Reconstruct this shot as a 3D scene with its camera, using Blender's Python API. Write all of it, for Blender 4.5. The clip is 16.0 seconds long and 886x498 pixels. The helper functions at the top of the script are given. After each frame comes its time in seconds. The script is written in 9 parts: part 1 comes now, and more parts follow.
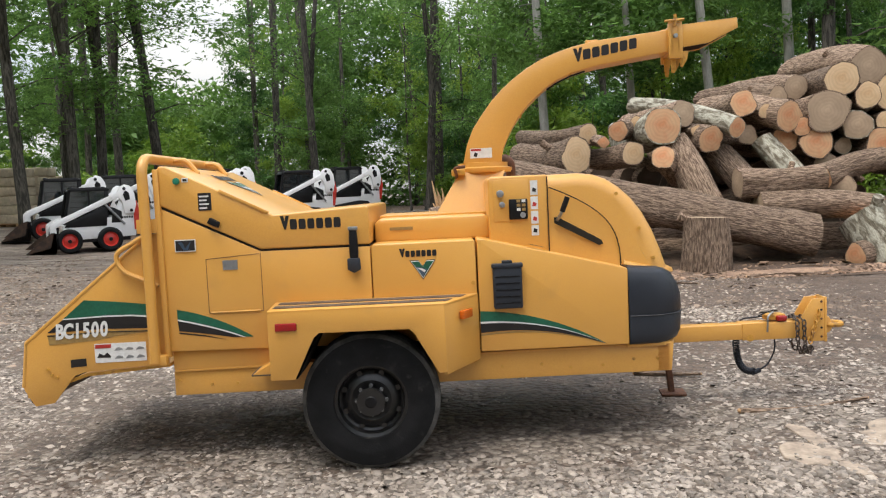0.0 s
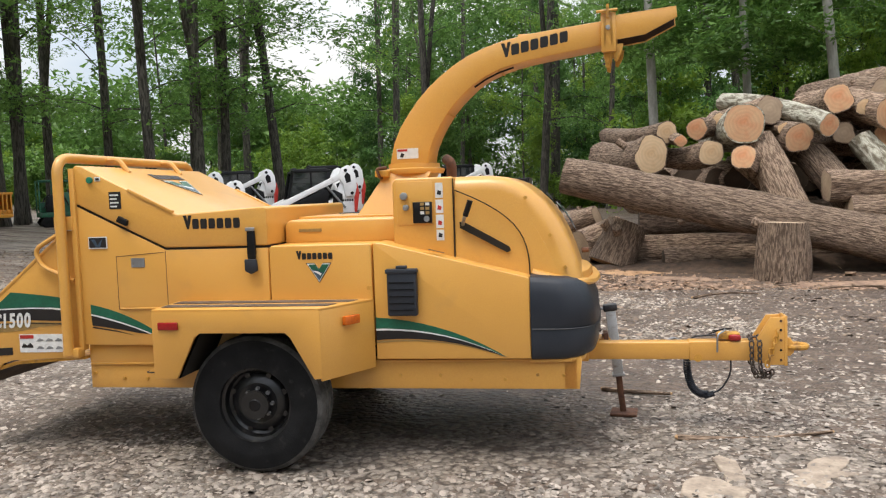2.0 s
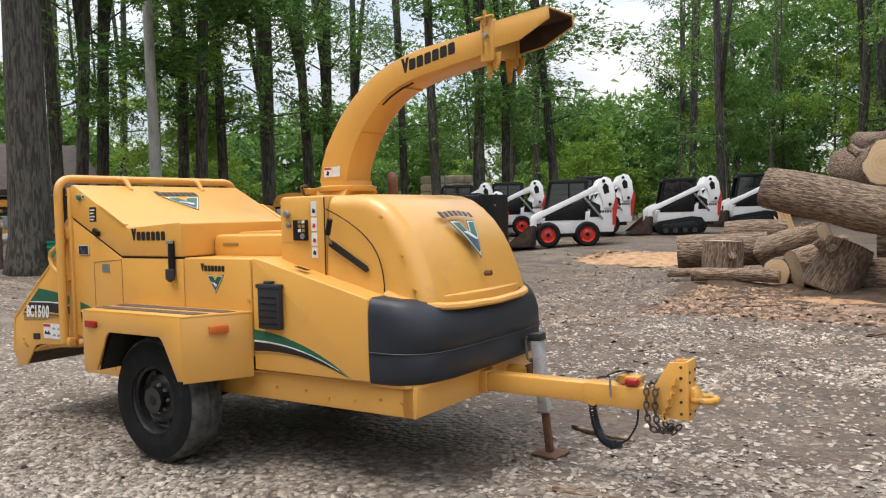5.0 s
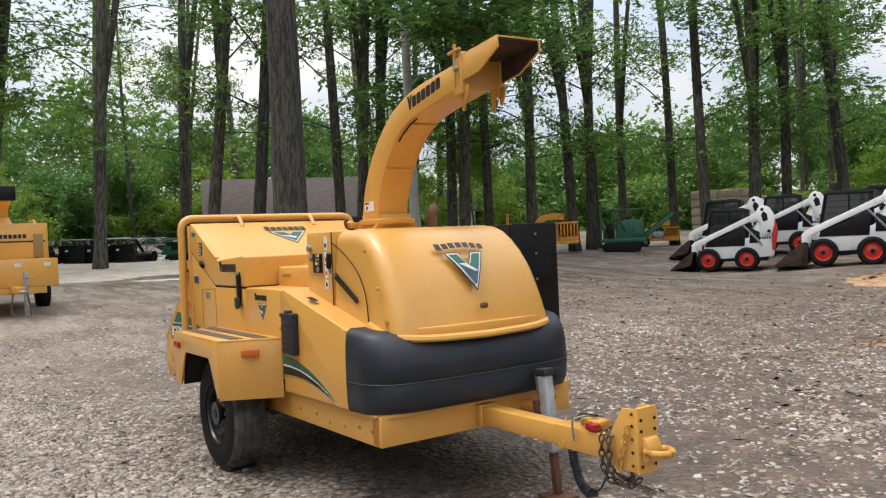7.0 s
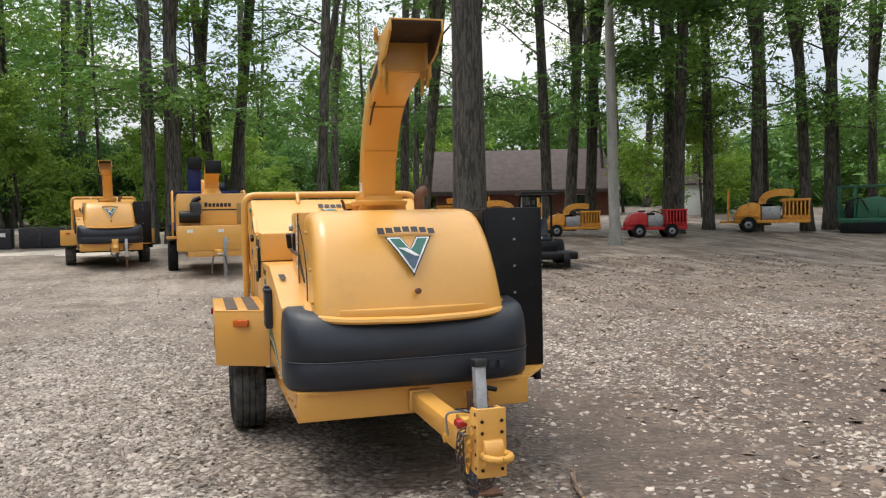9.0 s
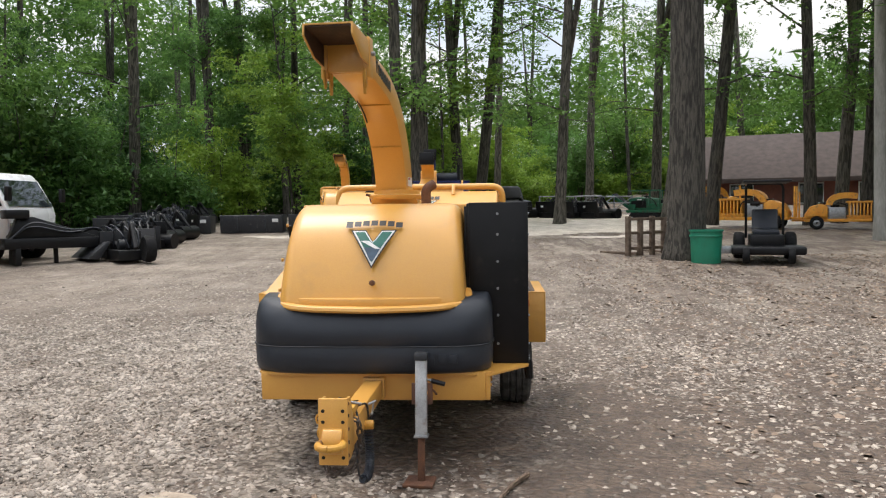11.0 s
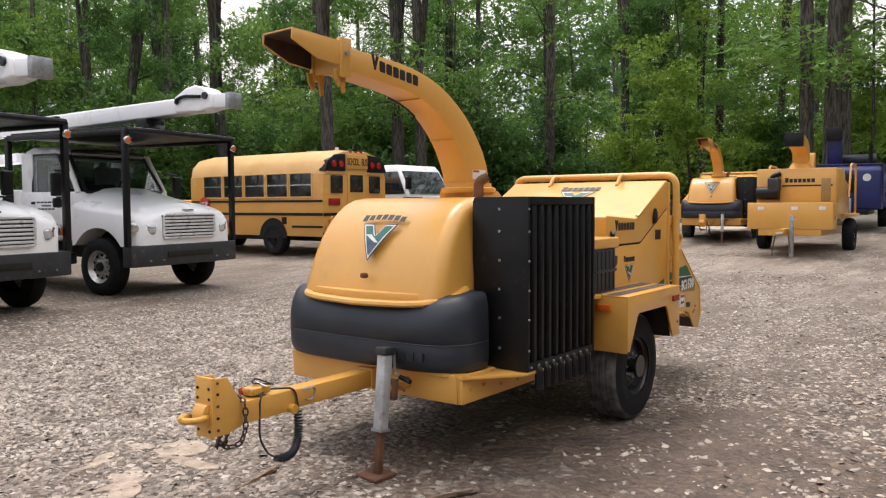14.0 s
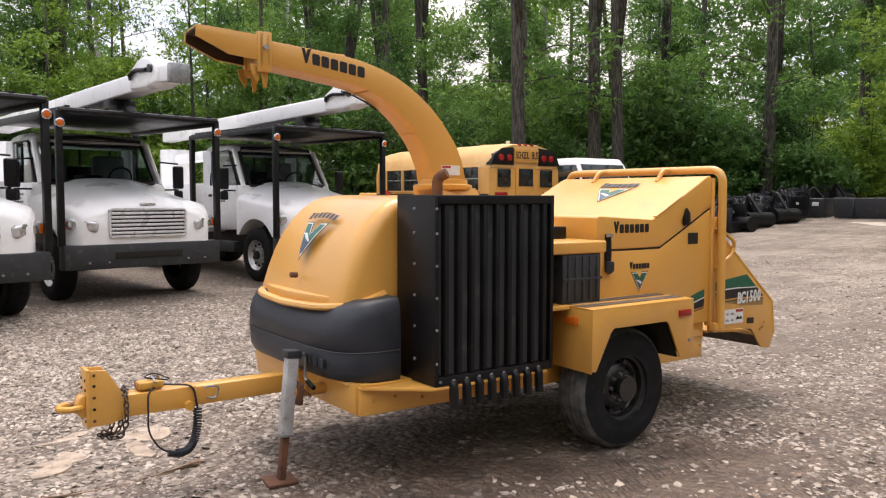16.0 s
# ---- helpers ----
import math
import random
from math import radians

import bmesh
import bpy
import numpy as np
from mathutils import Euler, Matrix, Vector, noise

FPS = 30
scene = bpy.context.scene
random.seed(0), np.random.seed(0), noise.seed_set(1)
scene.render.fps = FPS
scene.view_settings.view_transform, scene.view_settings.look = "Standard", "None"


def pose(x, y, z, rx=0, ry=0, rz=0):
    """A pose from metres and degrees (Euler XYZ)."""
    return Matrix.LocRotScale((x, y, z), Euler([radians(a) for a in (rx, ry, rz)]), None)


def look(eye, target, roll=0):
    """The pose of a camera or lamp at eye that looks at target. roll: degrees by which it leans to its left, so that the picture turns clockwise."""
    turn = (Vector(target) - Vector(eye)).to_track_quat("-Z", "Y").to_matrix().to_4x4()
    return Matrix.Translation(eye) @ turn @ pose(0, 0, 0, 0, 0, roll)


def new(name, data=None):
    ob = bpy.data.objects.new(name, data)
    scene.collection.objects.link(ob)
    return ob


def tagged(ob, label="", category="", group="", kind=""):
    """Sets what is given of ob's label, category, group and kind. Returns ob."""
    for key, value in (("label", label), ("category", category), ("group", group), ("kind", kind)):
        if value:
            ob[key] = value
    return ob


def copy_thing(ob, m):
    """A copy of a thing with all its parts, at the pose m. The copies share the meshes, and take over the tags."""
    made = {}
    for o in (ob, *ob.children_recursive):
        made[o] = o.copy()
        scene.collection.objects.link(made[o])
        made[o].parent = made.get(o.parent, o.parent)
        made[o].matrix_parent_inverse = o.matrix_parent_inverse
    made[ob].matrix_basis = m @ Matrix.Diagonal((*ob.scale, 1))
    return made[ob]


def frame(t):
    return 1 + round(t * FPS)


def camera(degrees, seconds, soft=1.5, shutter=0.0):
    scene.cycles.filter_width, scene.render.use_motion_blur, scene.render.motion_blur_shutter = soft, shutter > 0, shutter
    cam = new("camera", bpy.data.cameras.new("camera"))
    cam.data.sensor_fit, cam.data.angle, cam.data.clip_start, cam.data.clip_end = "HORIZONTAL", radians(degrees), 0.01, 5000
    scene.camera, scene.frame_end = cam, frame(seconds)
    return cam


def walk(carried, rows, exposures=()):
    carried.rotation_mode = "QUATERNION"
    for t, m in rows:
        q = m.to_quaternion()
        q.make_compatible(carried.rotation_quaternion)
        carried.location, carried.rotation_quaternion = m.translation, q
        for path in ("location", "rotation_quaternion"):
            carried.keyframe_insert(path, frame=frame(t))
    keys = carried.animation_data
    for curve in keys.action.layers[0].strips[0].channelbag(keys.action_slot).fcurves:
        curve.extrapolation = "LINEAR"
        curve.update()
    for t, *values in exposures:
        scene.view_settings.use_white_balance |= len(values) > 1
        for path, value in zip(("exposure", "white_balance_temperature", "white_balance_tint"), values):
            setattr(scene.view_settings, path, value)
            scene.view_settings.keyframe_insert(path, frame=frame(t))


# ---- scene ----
cam = camera(58.5, 16.0, soft=1.2)
PATH = [
    (0, (0.433, -5.261, 1.52), (0.434, -3.267, 1.375), -2.7),
    (0.5, (0.709, -5.168, 1.515), (0.716, -3.175, 1.345), -3.7),
    (1, (1.086, -5.218, 1.472), (0.999, -3.227, 1.305), -4.8),
    (1.5, (1.418, -5.165, 1.469), (1.193, -3.184, 1.316), -3.5),
    (2, (1.766, -4.982, 1.492), (1.423, -3.017, 1.355), -2.0),
    (2.5, (2.244, -4.871, 1.467), (1.716, -2.945, 1.355), -1.9),
    (3, (2.671, -4.75, 1.431), (2.057, -2.849, 1.328), -2.5),
    (3.5, (3.089, -4.588, 1.451), (2.355, -2.73, 1.354), -3.5),
    (4, (3.532, -4.45, 1.462), (2.625, -2.67, 1.374), -4.0),
    (4.2, (3.652, -4.362, 1.457), (2.702, -2.604, 1.367), -3.3),
    (6.3, (4.893, -3.183, 1.49), (3.441, -1.807, 1.45), -2.2),
    (6.5, (5.024, -3.049, 1.46), (3.506, -1.748, 1.431), -2.5),
    (7, (5.385, -2.774, 1.489), (3.745, -1.63, 1.473), -2.6),
    (7.5, (5.551, -2.37, 1.486), (3.835, -1.343, 1.459), -1.9),
    (8, (5.792, -1.991, 1.471), (3.99, -1.126, 1.425), -2.0),
    (8.5, (6.059, -1.641, 1.512), (4.196, -0.914, 1.451), -1.7),
    (9, (6.128, -1.164, 1.508), (4.215, -0.583, 1.44), -1.2),
    (9.5, (6.31, -0.731, 1.494), (4.343, -0.374, 1.423), -1.3),
    (9.7, (6.379, -0.533, 1.509), (4.399, -0.261, 1.436), -1.5),
    (11.8, (6.408, 1.444, 1.527), (4.453, 1.029, 1.442), -0.4),
    (12, (6.354, 1.619, 1.537), (4.421, 1.113, 1.456), -0.6),
    (12.5, (6.18, 2.117, 1.535), (4.319, 1.387, 1.453), -0.6),
    (13, (5.87, 2.47, 1.516), (4.065, 1.615, 1.41), 0.6),
    (13.5, (5.598, 2.881, 1.525), (3.89, 1.848, 1.403), 0.2),
    (14, (5.318, 3.274, 1.552), (3.727, 2.068, 1.438), -0.3),
    (14.5, (4.924, 3.544, 1.544), (3.396, 2.259, 1.426), 0.3),
    (15, (4.576, 3.884, 1.529), (3.155, 2.482, 1.408), -0.6),
    (15.5, (4.221, 4.159, 1.565), (2.937, 2.631, 1.434), -0.4),
    (16, (3.784, 4.311, 1.581), (2.624, 2.686, 1.45), 0.1),
]
walk(cam, [(t, look(eye, target, roll)) for t, eye, target, roll in PATH],
     ((0, 0.25, 6500, 10), (4, 0.31, 6500, 10), (7, 0.18, 6500, 10), (10, 0.24, 6500, 10), (13, 0.25, 6600, 13), (16, 0.46, 6800, 18)))

# ---- world and light ----
world = bpy.data.worlds.new("sky")
scene.world = world
world.use_nodes = True
wn, wl = world.node_tree.nodes, world.node_tree.links
wn.clear()
sky = wn.new("ShaderNodeTexSky")
sky.sky_type, sky.sun_disc = "NISHITA", False
SUN_EL, SUN_ROT = radians(71), radians(209)
sky.sun_elevation, sky.sun_rotation = SUN_EL, SUN_ROT
sky.air_density, sky.dust_density = 1.0, 2.0
tc = wn.new("ShaderNodeTexCoord")
wmap = wn.new("ShaderNodeMapping")
wmap.inputs["Scale"].default_value = (1.0, 1.0, 2.6)
cloud = wn.new("ShaderNodeTexNoise")
cloud.inputs["Scale"].default_value, cloud.inputs["Detail"].default_value = 2.2, 6
cramp = wn.new("ShaderNodeValToRGB")
cramp.color_ramp.elements[0].position, cramp.color_ramp.elements[0].color = 0.42, (0.42, 0.42, 0.42, 1)
cramp.color_ramp.elements[1].position, cramp.color_ramp.elements[1].color = 0.60, (0.96, 0.96, 0.96, 1)
wmix = wn.new("ShaderNodeMix")
wmix.data_type = "RGBA"
wmix.inputs["B"].default_value = (6.0, 5.95, 5.8, 1)
wbg, wout = wn.new("ShaderNodeBackground"), wn.new("ShaderNodeOutputWorld")
wbg.inputs["Strength"].default_value = 0.13
wl.new(tc.outputs["Generated"], wmap.inputs["Vector"])
wl.new(wmap.outputs["Vector"], cloud.inputs["Vector"])
wl.new(cloud.outputs["Fac"], cramp.inputs["Fac"])
wl.new(cramp.outputs["Color"], wmix.inputs["Factor"])
wl.new(sky.outputs["Color"], wmix.inputs["A"])
sep = wn.new("ShaderNodeSeparateXYZ")
rise = wn.new("ShaderNodeMapRange")
rise.inputs["From Min"].default_value, rise.inputs["From Max"].default_value = 0.10, 1.0
rise.inputs["To Min"].default_value, rise.inputs["To Max"].default_value = 0.98, 3.0
zen = wn.new("ShaderNodeVectorMath")
zen.operation = "SCALE"
wl.new(tc.outputs["Generated"], sep.inputs["Vector"])
wl.new(sep.outputs["Z"], rise.inputs["Value"])
wl.new(wmix.outputs["Result"], zen.inputs[0])
wl.new(rise.outputs["Result"], zen.inputs["Scale"])
wl.new(zen.outputs["Vector"], wbg.inputs["Color"])
wl.new(wbg.outputs["Background"], wout.inputs["Surface"])

sun_data = bpy.data.lights.new("sun", "SUN")
sun_data.energy, sun_data.angle, sun_data.color = 1.45, radians(22), (1.0, 0.95, 0.87)
sun = new("sun", sun_data)
sun.matrix_world = look((-5, -9, 30), (0, 0, 0))

# ---- materials ----
def material(name, col, col2=None, rough=0.6, metal=0.0, scale=4.0, fine=60.0, bump=0.15, spec=0.5,
             dirt=None, dirt_amount=0.0, island=0.0, objrand=0.0, coat=0.0, stretch=None, grain=0.25, depth=0.01, ridged=False):
    """Two-scale varied surface: broad patches, fine grain, optional dirt patches, bump."""
    m = bpy.data.materials.new(name)
    m.use_nodes = True
    n, l = m.node_tree.nodes, m.node_tree.links
    b = n["Principled BSDF"]
    b.inputs["Roughness"].default_value, b.inputs["Metallic"].default_value = rough, metal
    b.inputs["Specular IOR Level"].default_value = spec
    b.inputs["Coat Weight"].default_value = coat
    b.inputs["Coat Roughness"].default_value = 0.2
    co = n.new("ShaderNodeTexCoord")
    vec = co.outputs["Object"]
    if stretch:
        mp = n.new("ShaderNodeMapping")
        mp.inputs["Scale"].default_value = stretch
        l.new(vec, mp.inputs["Vector"])
        vec = mp.outputs["Vector"]
    def noise_tex(s, d):
        t = n.new("ShaderNodeTexNoise")
        t.inputs["Scale"].default_value, t.inputs["Detail"].default_value = s, d
        l.new(vec, t.inputs["Vector"])
        return t.outputs["Fac"]
    def mix(fac, a, c, mode="MIX"):
        x = n.new("ShaderNodeMix")
        x.data_type, x.blend_type = "RGBA", mode
        for v, key in ((fac, "Factor"), (a, "A"), (c, "B")):
            if hasattr(v, "links"):
                l.new(v, x.inputs[key])
            else:
                x.inputs[key].default_value = v if key == "Factor" else (*v, 1)
        return x.outputs["Result"]
    def ramp(f, lo, hi):
        r = n.new("ShaderNodeMapRange")
        r.inputs["From Min"].default_value, r.inputs["From Max"].default_value = lo, hi
        l.new(f, r.inputs["Value"])
        return r.outputs["Result"]
    big, small = noise_tex(scale, 4), noise_tex(fine, 3)
    if ridged:
        big.node.inputs["Distortion"].default_value = 0.7
    col2 = col2 or tuple(c * 0.72 for c in col)
    out = mix(ramp(big, 0.42, 0.58) if ridged else ramp(big, 0.36, 0.64), col, col2)
    out = mix(grain, out, mix(ramp(small, 0.35, 0.65), (0.35,) * 3, (0.75,) * 3), "OVERLAY")
    if dirt:
        out = mix(ramp(noise_tex(scale * 2.3, 6), 0.62 - dirt_amount * 0.3, 0.78 - dirt_amount * 0.2), out, dirt)
    if island or objrand:
        g = n.new("ShaderNodeNewGeometry" if island else "ShaderNodeObjectInfo")
        r = n.new("ShaderNodeMapRange")
        k = island or objrand
        r.inputs["To Min"].default_value, r.inputs["To Max"].default_value = 1 - k, 1 + k
        l.new(g.outputs["Random Per Island" if island else "Random"], r.inputs["Value"])
        sc = n.new("ShaderNodeVectorMath")
        sc.operation = "SCALE"
        l.new(out, sc.inputs[0])
        l.new(r.outputs["Result"], sc.inputs["Scale"])
        out = sc.outputs["Vector"]
    l.new(out, b.inputs["Base Color"])
    rr = n.new("ShaderNodeMapRange")
    rr.inputs["To Min"].default_value, rr.inputs["To Max"].default_value = max(0.02, rough - 0.1), min(1, rough + 0.12)
    l.new(big, rr.inputs["Value"])
    l.new(rr.outputs["Result"], b.inputs["Roughness"])
    if bump:
        bp = n.new("ShaderNodeBump")
        bp.inputs["Strength"].default_value, bp.inputs["Distance"].default_value = bump, depth
        if ridged:
            h = n.new("ShaderNodeMath")
            h.operation = "MULTIPLY_ADD"
            h.inputs[1].default_value = -2.0
            l.new(big, h.inputs[0])
            l.new(small, h.inputs[2])
            l.new(h.outputs[0], bp.inputs["Height"])
        else:
            l.new(small, bp.inputs["Height"])
        l.new(bp.outputs["Normal"], b.inputs["Normal"])
    return m


YELLOW = material("machine_yellow_paint", (0.67, 0.345, 0.072), (0.62, 0.312, 0.062), rough=0.34, scale=1.3, fine=150, bump=0.03,
                  dirt=(0.54, 0.29, 0.075), dirt_amount=0.06, coat=0.35, grain=0.12)
YELLOW_OLD = material("worn_yellow_paint", (0.58, 0.30, 0.045), (0.50, 0.25, 0.035), rough=0.5, scale=7, fine=120, bump=0.12,
                      dirt=(0.16, 0.075, 0.03), dirt_amount=0.25)
BLACKPLASTIC = material("dark_grey_moulded_plastic", (0.016, 0.0195, 0.027), (0.023, 0.027, 0.035), rough=0.42, scale=3, fine=260, bump=0.12, spec=0.38,
                        dirt=(0.03, 0.03, 0.031), dirt_amount=0.05)
BLACK = material("black_painted_steel", (0.005, 0.005, 0.006), (0.009, 0.009, 0.010), rough=0.40, scale=6, fine=150, bump=0.05, spec=0.25,
                 dirt=(0.016, 0.015, 0.014), dirt_amount=0.05)
RUBBER = material("tyre_rubber", (0.006, 0.0065, 0.007), (0.013, 0.013, 0.014), rough=0.75, scale=8, fine=120, bump=0.2, spec=0.18,
                  dirt=(0.030, 0.029, 0.028), dirt_amount=0.0)
TREAD = material("dusty_tyre_tread", (0.105, 0.102, 0.096), (0.045, 0.044, 0.042), rough=0.9, scale=14, fine=120, bump=0.3, spec=0.2)
RIMBLACK = material("black_wheel_rim", (0.008, 0.008, 0.009), (0.014, 0.014, 0.014), rough=0.3, scale=10, fine=90, bump=0.05, dirt=(0.05, 0.045, 0.04), dirt_amount=0.1)
RUST = material("rusty_steel", (0.16, 0.07, 0.035), (0.09, 0.045, 0.03), rough=0.8, metal=0.2, scale=14, fine=120, bump=0.3)
DARKRUST = material("rust_stained_chute_lining", (0.065, 0.032, 0.016), (0.03, 0.018, 0.012), rough=0.75, scale=7, fine=90, bump=0.2)
STEEL = material("galvanised_steel", (0.36, 0.37, 0.38), (0.26, 0.27, 0.28), rough=0.42, metal=0.7, scale=12, fine=160, bump=0.08,
                 dirt=(0.2, 0.17, 0.14), dirt_amount=0.15)
GALVANISED = material("pale_galvanised_post", (0.46, 0.47, 0.48), (0.34, 0.345, 0.35), rough=0.5, metal=0.25, scale=9, fine=120, bump=0.08, dirt=(0.22, 0.17, 0.13), dirt_amount=0.12)
CHAIN = material("weathered_chain_steel", (0.10, 0.075, 0.06), (0.06, 0.05, 0.045), rough=0.6, metal=0.5, scale=30, fine=200)
DECALBLACK = material("black_decal_vinyl", (0.012, 0.010, 0.010), rough=0.45, scale=9, bump=0)
DECALGREEN = material("green_decal_vinyl", (0.008, 0.085, 0.045), (0.008, 0.10, 0.055), rough=0.45, scale=9, bump=0)
DECALTEAL = material("teal_decal_vinyl", (0.02, 0.13, 0.10), (0.015, 0.11, 0.085), rough=0.45, scale=9, bump=0)
DECALWHITE = material("white_decal_vinyl", (0.70, 0.70, 0.68), (0.62, 0.62, 0.6), rough=0.45, scale=20, bump=0)
DECALTAN = material("tan_decal_vinyl", (0.30, 0.19, 0.06), (0.26, 0.16, 0.05), rough=0.5, scale=20, bump=0)
DECALRED = material("red_decal_vinyl", (0.45, 0.03, 0.02), rough=0.45, scale=20, bump=0)
DECALBLUE = material("slate_blue_decal_vinyl", (0.05, 0.09, 0.14), rough=0.45, scale=20, bump=0)
GRIP = material("brown_antislip_tape", (0.075, 0.055, 0.042), (0.12, 0.09, 0.07), rough=0.95, scale=12, fine=250, bump=0.4)
AMBER = material("amber_lens", (0.62, 0.13, 0.01), (0.5, 0.10, 0.01), rough=0.2, scale=60, fine=300, bump=0.2)
REDLENS = material("red_lens", (0.33, 0.012, 0.012), (0.26, 0.01, 0.01), rough=0.2, scale=60, fine=300, bump=0.2)
# near-black for joints, and for shade painted into holes and openings
SEAM_SHADE = material("seam_and_opening_shade", (0.012, 0.009, 0.005), rough=0.9, bump=0)
WHITEPAINT = material("white_truck_paint", (0.86, 0.865, 0.87), (0.81, 0.815, 0.82), rough=0.28, scale=1.2, fine=120, bump=0.02,
                      dirt=(0.62, 0.60, 0.57), dirt_amount=0.03, coat=0.3, grain=0.1)
CHROME = material("bright_grille_metal", (0.62, 0.63, 0.64), (0.5, 0.5, 0.51), rough=0.22, metal=0.85, scale=9, bump=0.02)
GREYBUMPER = material("dark_grey_bumper_paint", (0.017, 0.019, 0.023), (0.025, 0.027, 0.031), rough=0.5, scale=5, fine=140, bump=0.06,
                      dirt=(0.07, 0.065, 0.06), dirt_amount=0.1)
BUSYELLOW = material("school_bus_yellow", (0.61, 0.305, 0.068), (0.55, 0.27, 0.058), rough=0.4, scale=1.5, fine=120, bump=0.03, coat=0.2,
                     dirt=(0.55, 0.36, 0.14), dirt_amount=0.1, grain=0.12)
BUSROOF = material("faded_bus_roof_paint", (0.64, 0.385, 0.145), (0.58, 0.335, 0.115), rough=0.5, scale=2, fine=120, bump=0.03)
SEATGREY = material("grey_seat_cloth", (0.30, 0.31, 0.32), (0.22, 0.23, 0.24), rough=0.9, scale=8, bump=0.2)
BRIGHTTRIM = material("bright_plated_trim", (0.72, 0.73, 0.74), (0.60, 0.61, 0.62), rough=0.28, metal=0.35, scale=6, bump=0.03)
LAMPGLASS = material("clear_headlamp", (0.62, 0.63, 0.65), (0.40, 0.41, 0.43), rough=0.12, metal=0.5, scale=14, bump=0.05)
BLUEPAINT = material("dark_blue_paint", (0.012, 0.020, 0.125), (0.009, 0.014, 0.085), rough=0.38, scale=3, bump=0.04)
GREENPAINT = material("machine_green_paint", (0.008, 0.095, 0.047), (0.010, 0.12, 0.06), rough=0.45, scale=4, bump=0.05, dirt=(0.04, 0.05, 0.03), dirt_amount=0.3)
ORANGEPAINT = material("machine_orange_paint", (0.72, 0.32, 0.03), (0.64, 0.26, 0.025), rough=0.5, scale=4, bump=0.05, dirt=(0.20, 0.11, 0.05), dirt_amount=0.2)
REDPAINT = material("machine_red_paint", (0.50, 0.018, 0.020), (0.42, 0.014, 0.016), rough=0.4, scale=4, bump=0.04)
RIMRED = material("red_wheel_rim", (0.62, 0.045, 0.03), (0.5, 0.03, 0.02), rough=0.4, scale=8, bump=0.03)
ALUWHEEL = material("polished_wheel_disc", (0.5, 0.5, 0.5), (0.36, 0.36, 0.35), rough=0.32, metal=0.6, scale=12, bump=0.05)
STONEBAG = material("stacked_paver_stone", (0.66, 0.56, 0.41), (0.52, 0.44, 0.32), rough=0.9, scale=6, fine=60, bump=0.4)
ROOFING = material("brown_shingle_roof", (0.075, 0.055, 0.048), (0.055, 0.042, 0.038), rough=0.9, scale=3, fine=30, bump=0.4)
BRICKRED = material("red_brick_gable", (0.17, 0.06, 0.042), (0.13, 0.05, 0.038), rough=0.9, scale=5, fine=40, bump=0.3)
GREENPLASTIC = material("green_plastic_tub", (0.010, 0.19, 0.11), (0.010, 0.16, 0.09), rough=0.45, scale=4, bump=0.03)
BARK = material("grey_brown_bark", (0.33, 0.235, 0.165), (0.125, 0.082, 0.055), rough=0.95, scale=40, fine=75, bump=1.0, stretch=(1, 1, 0.17), objrand=0.3, grain=0.7, depth=0.03, ridged=True)
TREEBARK = material("forest_trunk_bark", (0.100, 0.090, 0.073), (0.034, 0.031, 0.025), rough=0.95, scale=18, fine=50, bump=0.9, stretch=(1, 1, 0.16), objrand=0.35, grain=0.5, depth=0.03, ridged=True)
PALEBARK = material("pale_beech_bark", (0.34, 0.33, 0.30), (0.24, 0.235, 0.21), rough=0.9, scale=5, fine=26, bump=0.4, stretch=(1, 1, 0.3), objrand=0.12)
CUTWOOD = material("fresh_cut_wood", (0.55, 0.36, 0.19), (0.45, 0.27, 0.13), rough=0.9, scale=6, fine=70, bump=0.35, objrand=0.2)
SAWDUST = material("sawdust_and_chips", (0.46, 0.28, 0.15), (0.28, 0.165, 0.09), rough=1.0, scale=5, fine=60, bump=0.6, island=0.3)
DEBRIS = material("bark_debris", (0.17, 0.108, 0.074), (0.31, 0.205, 0.135), rough=0.95, scale=6, fine=50, bump=0.5, island=0.60)
GRAVEL = material("crushed_limestone", (0.335, 0.292, 0.248), (0.235, 0.198, 0.163), rough=0.9, scale=3, fine=70, bump=0.3, island=0.50)
PALESTONE = material("pale_crushed_stone", (0.60, 0.53, 0.45), (0.44, 0.385, 0.32), rough=0.95, scale=2.2, fine=40, bump=0.5, grain=0.5)
CLOD = material("churned_dirt", (0.235, 0.178, 0.132), (0.135, 0.097, 0.071), rough=0.95, scale=2, fine=50, bump=0.4, island=0.55)
FLAKE = material("pale_limestone_flakes", (0.43, 0.37, 0.31), (0.29, 0.245, 0.20), rough=0.9, scale=3, fine=70, bump=0.3, island=0.45)
FLATROCK = material("flat_pale_rock", (0.40, 0.325, 0.25), (0.25, 0.20, 0.155), rough=0.9, scale=9, fine=50, bump=0.4)


def glass_material():
    m = bpy.data.materials.new("tinted_vehicle_glass")
    m.use_nodes = True
    b = m.node_tree.nodes["Principled BSDF"]
    b.inputs["Base Color"].default_value = (0.018, 0.024, 0.026, 1)
    b.inputs["Roughness"].default_value = 0.04
    b.inputs["Specular IOR Level"].default_value = 0.8
    return m


GLASS = glass_material()
BUSGLASS = material("tinted_bus_glass", (0.010, 0.011, 0.012), (0.018, 0.019, 0.019), rough=0.10, scale=2, fine=10, bump=0.0)


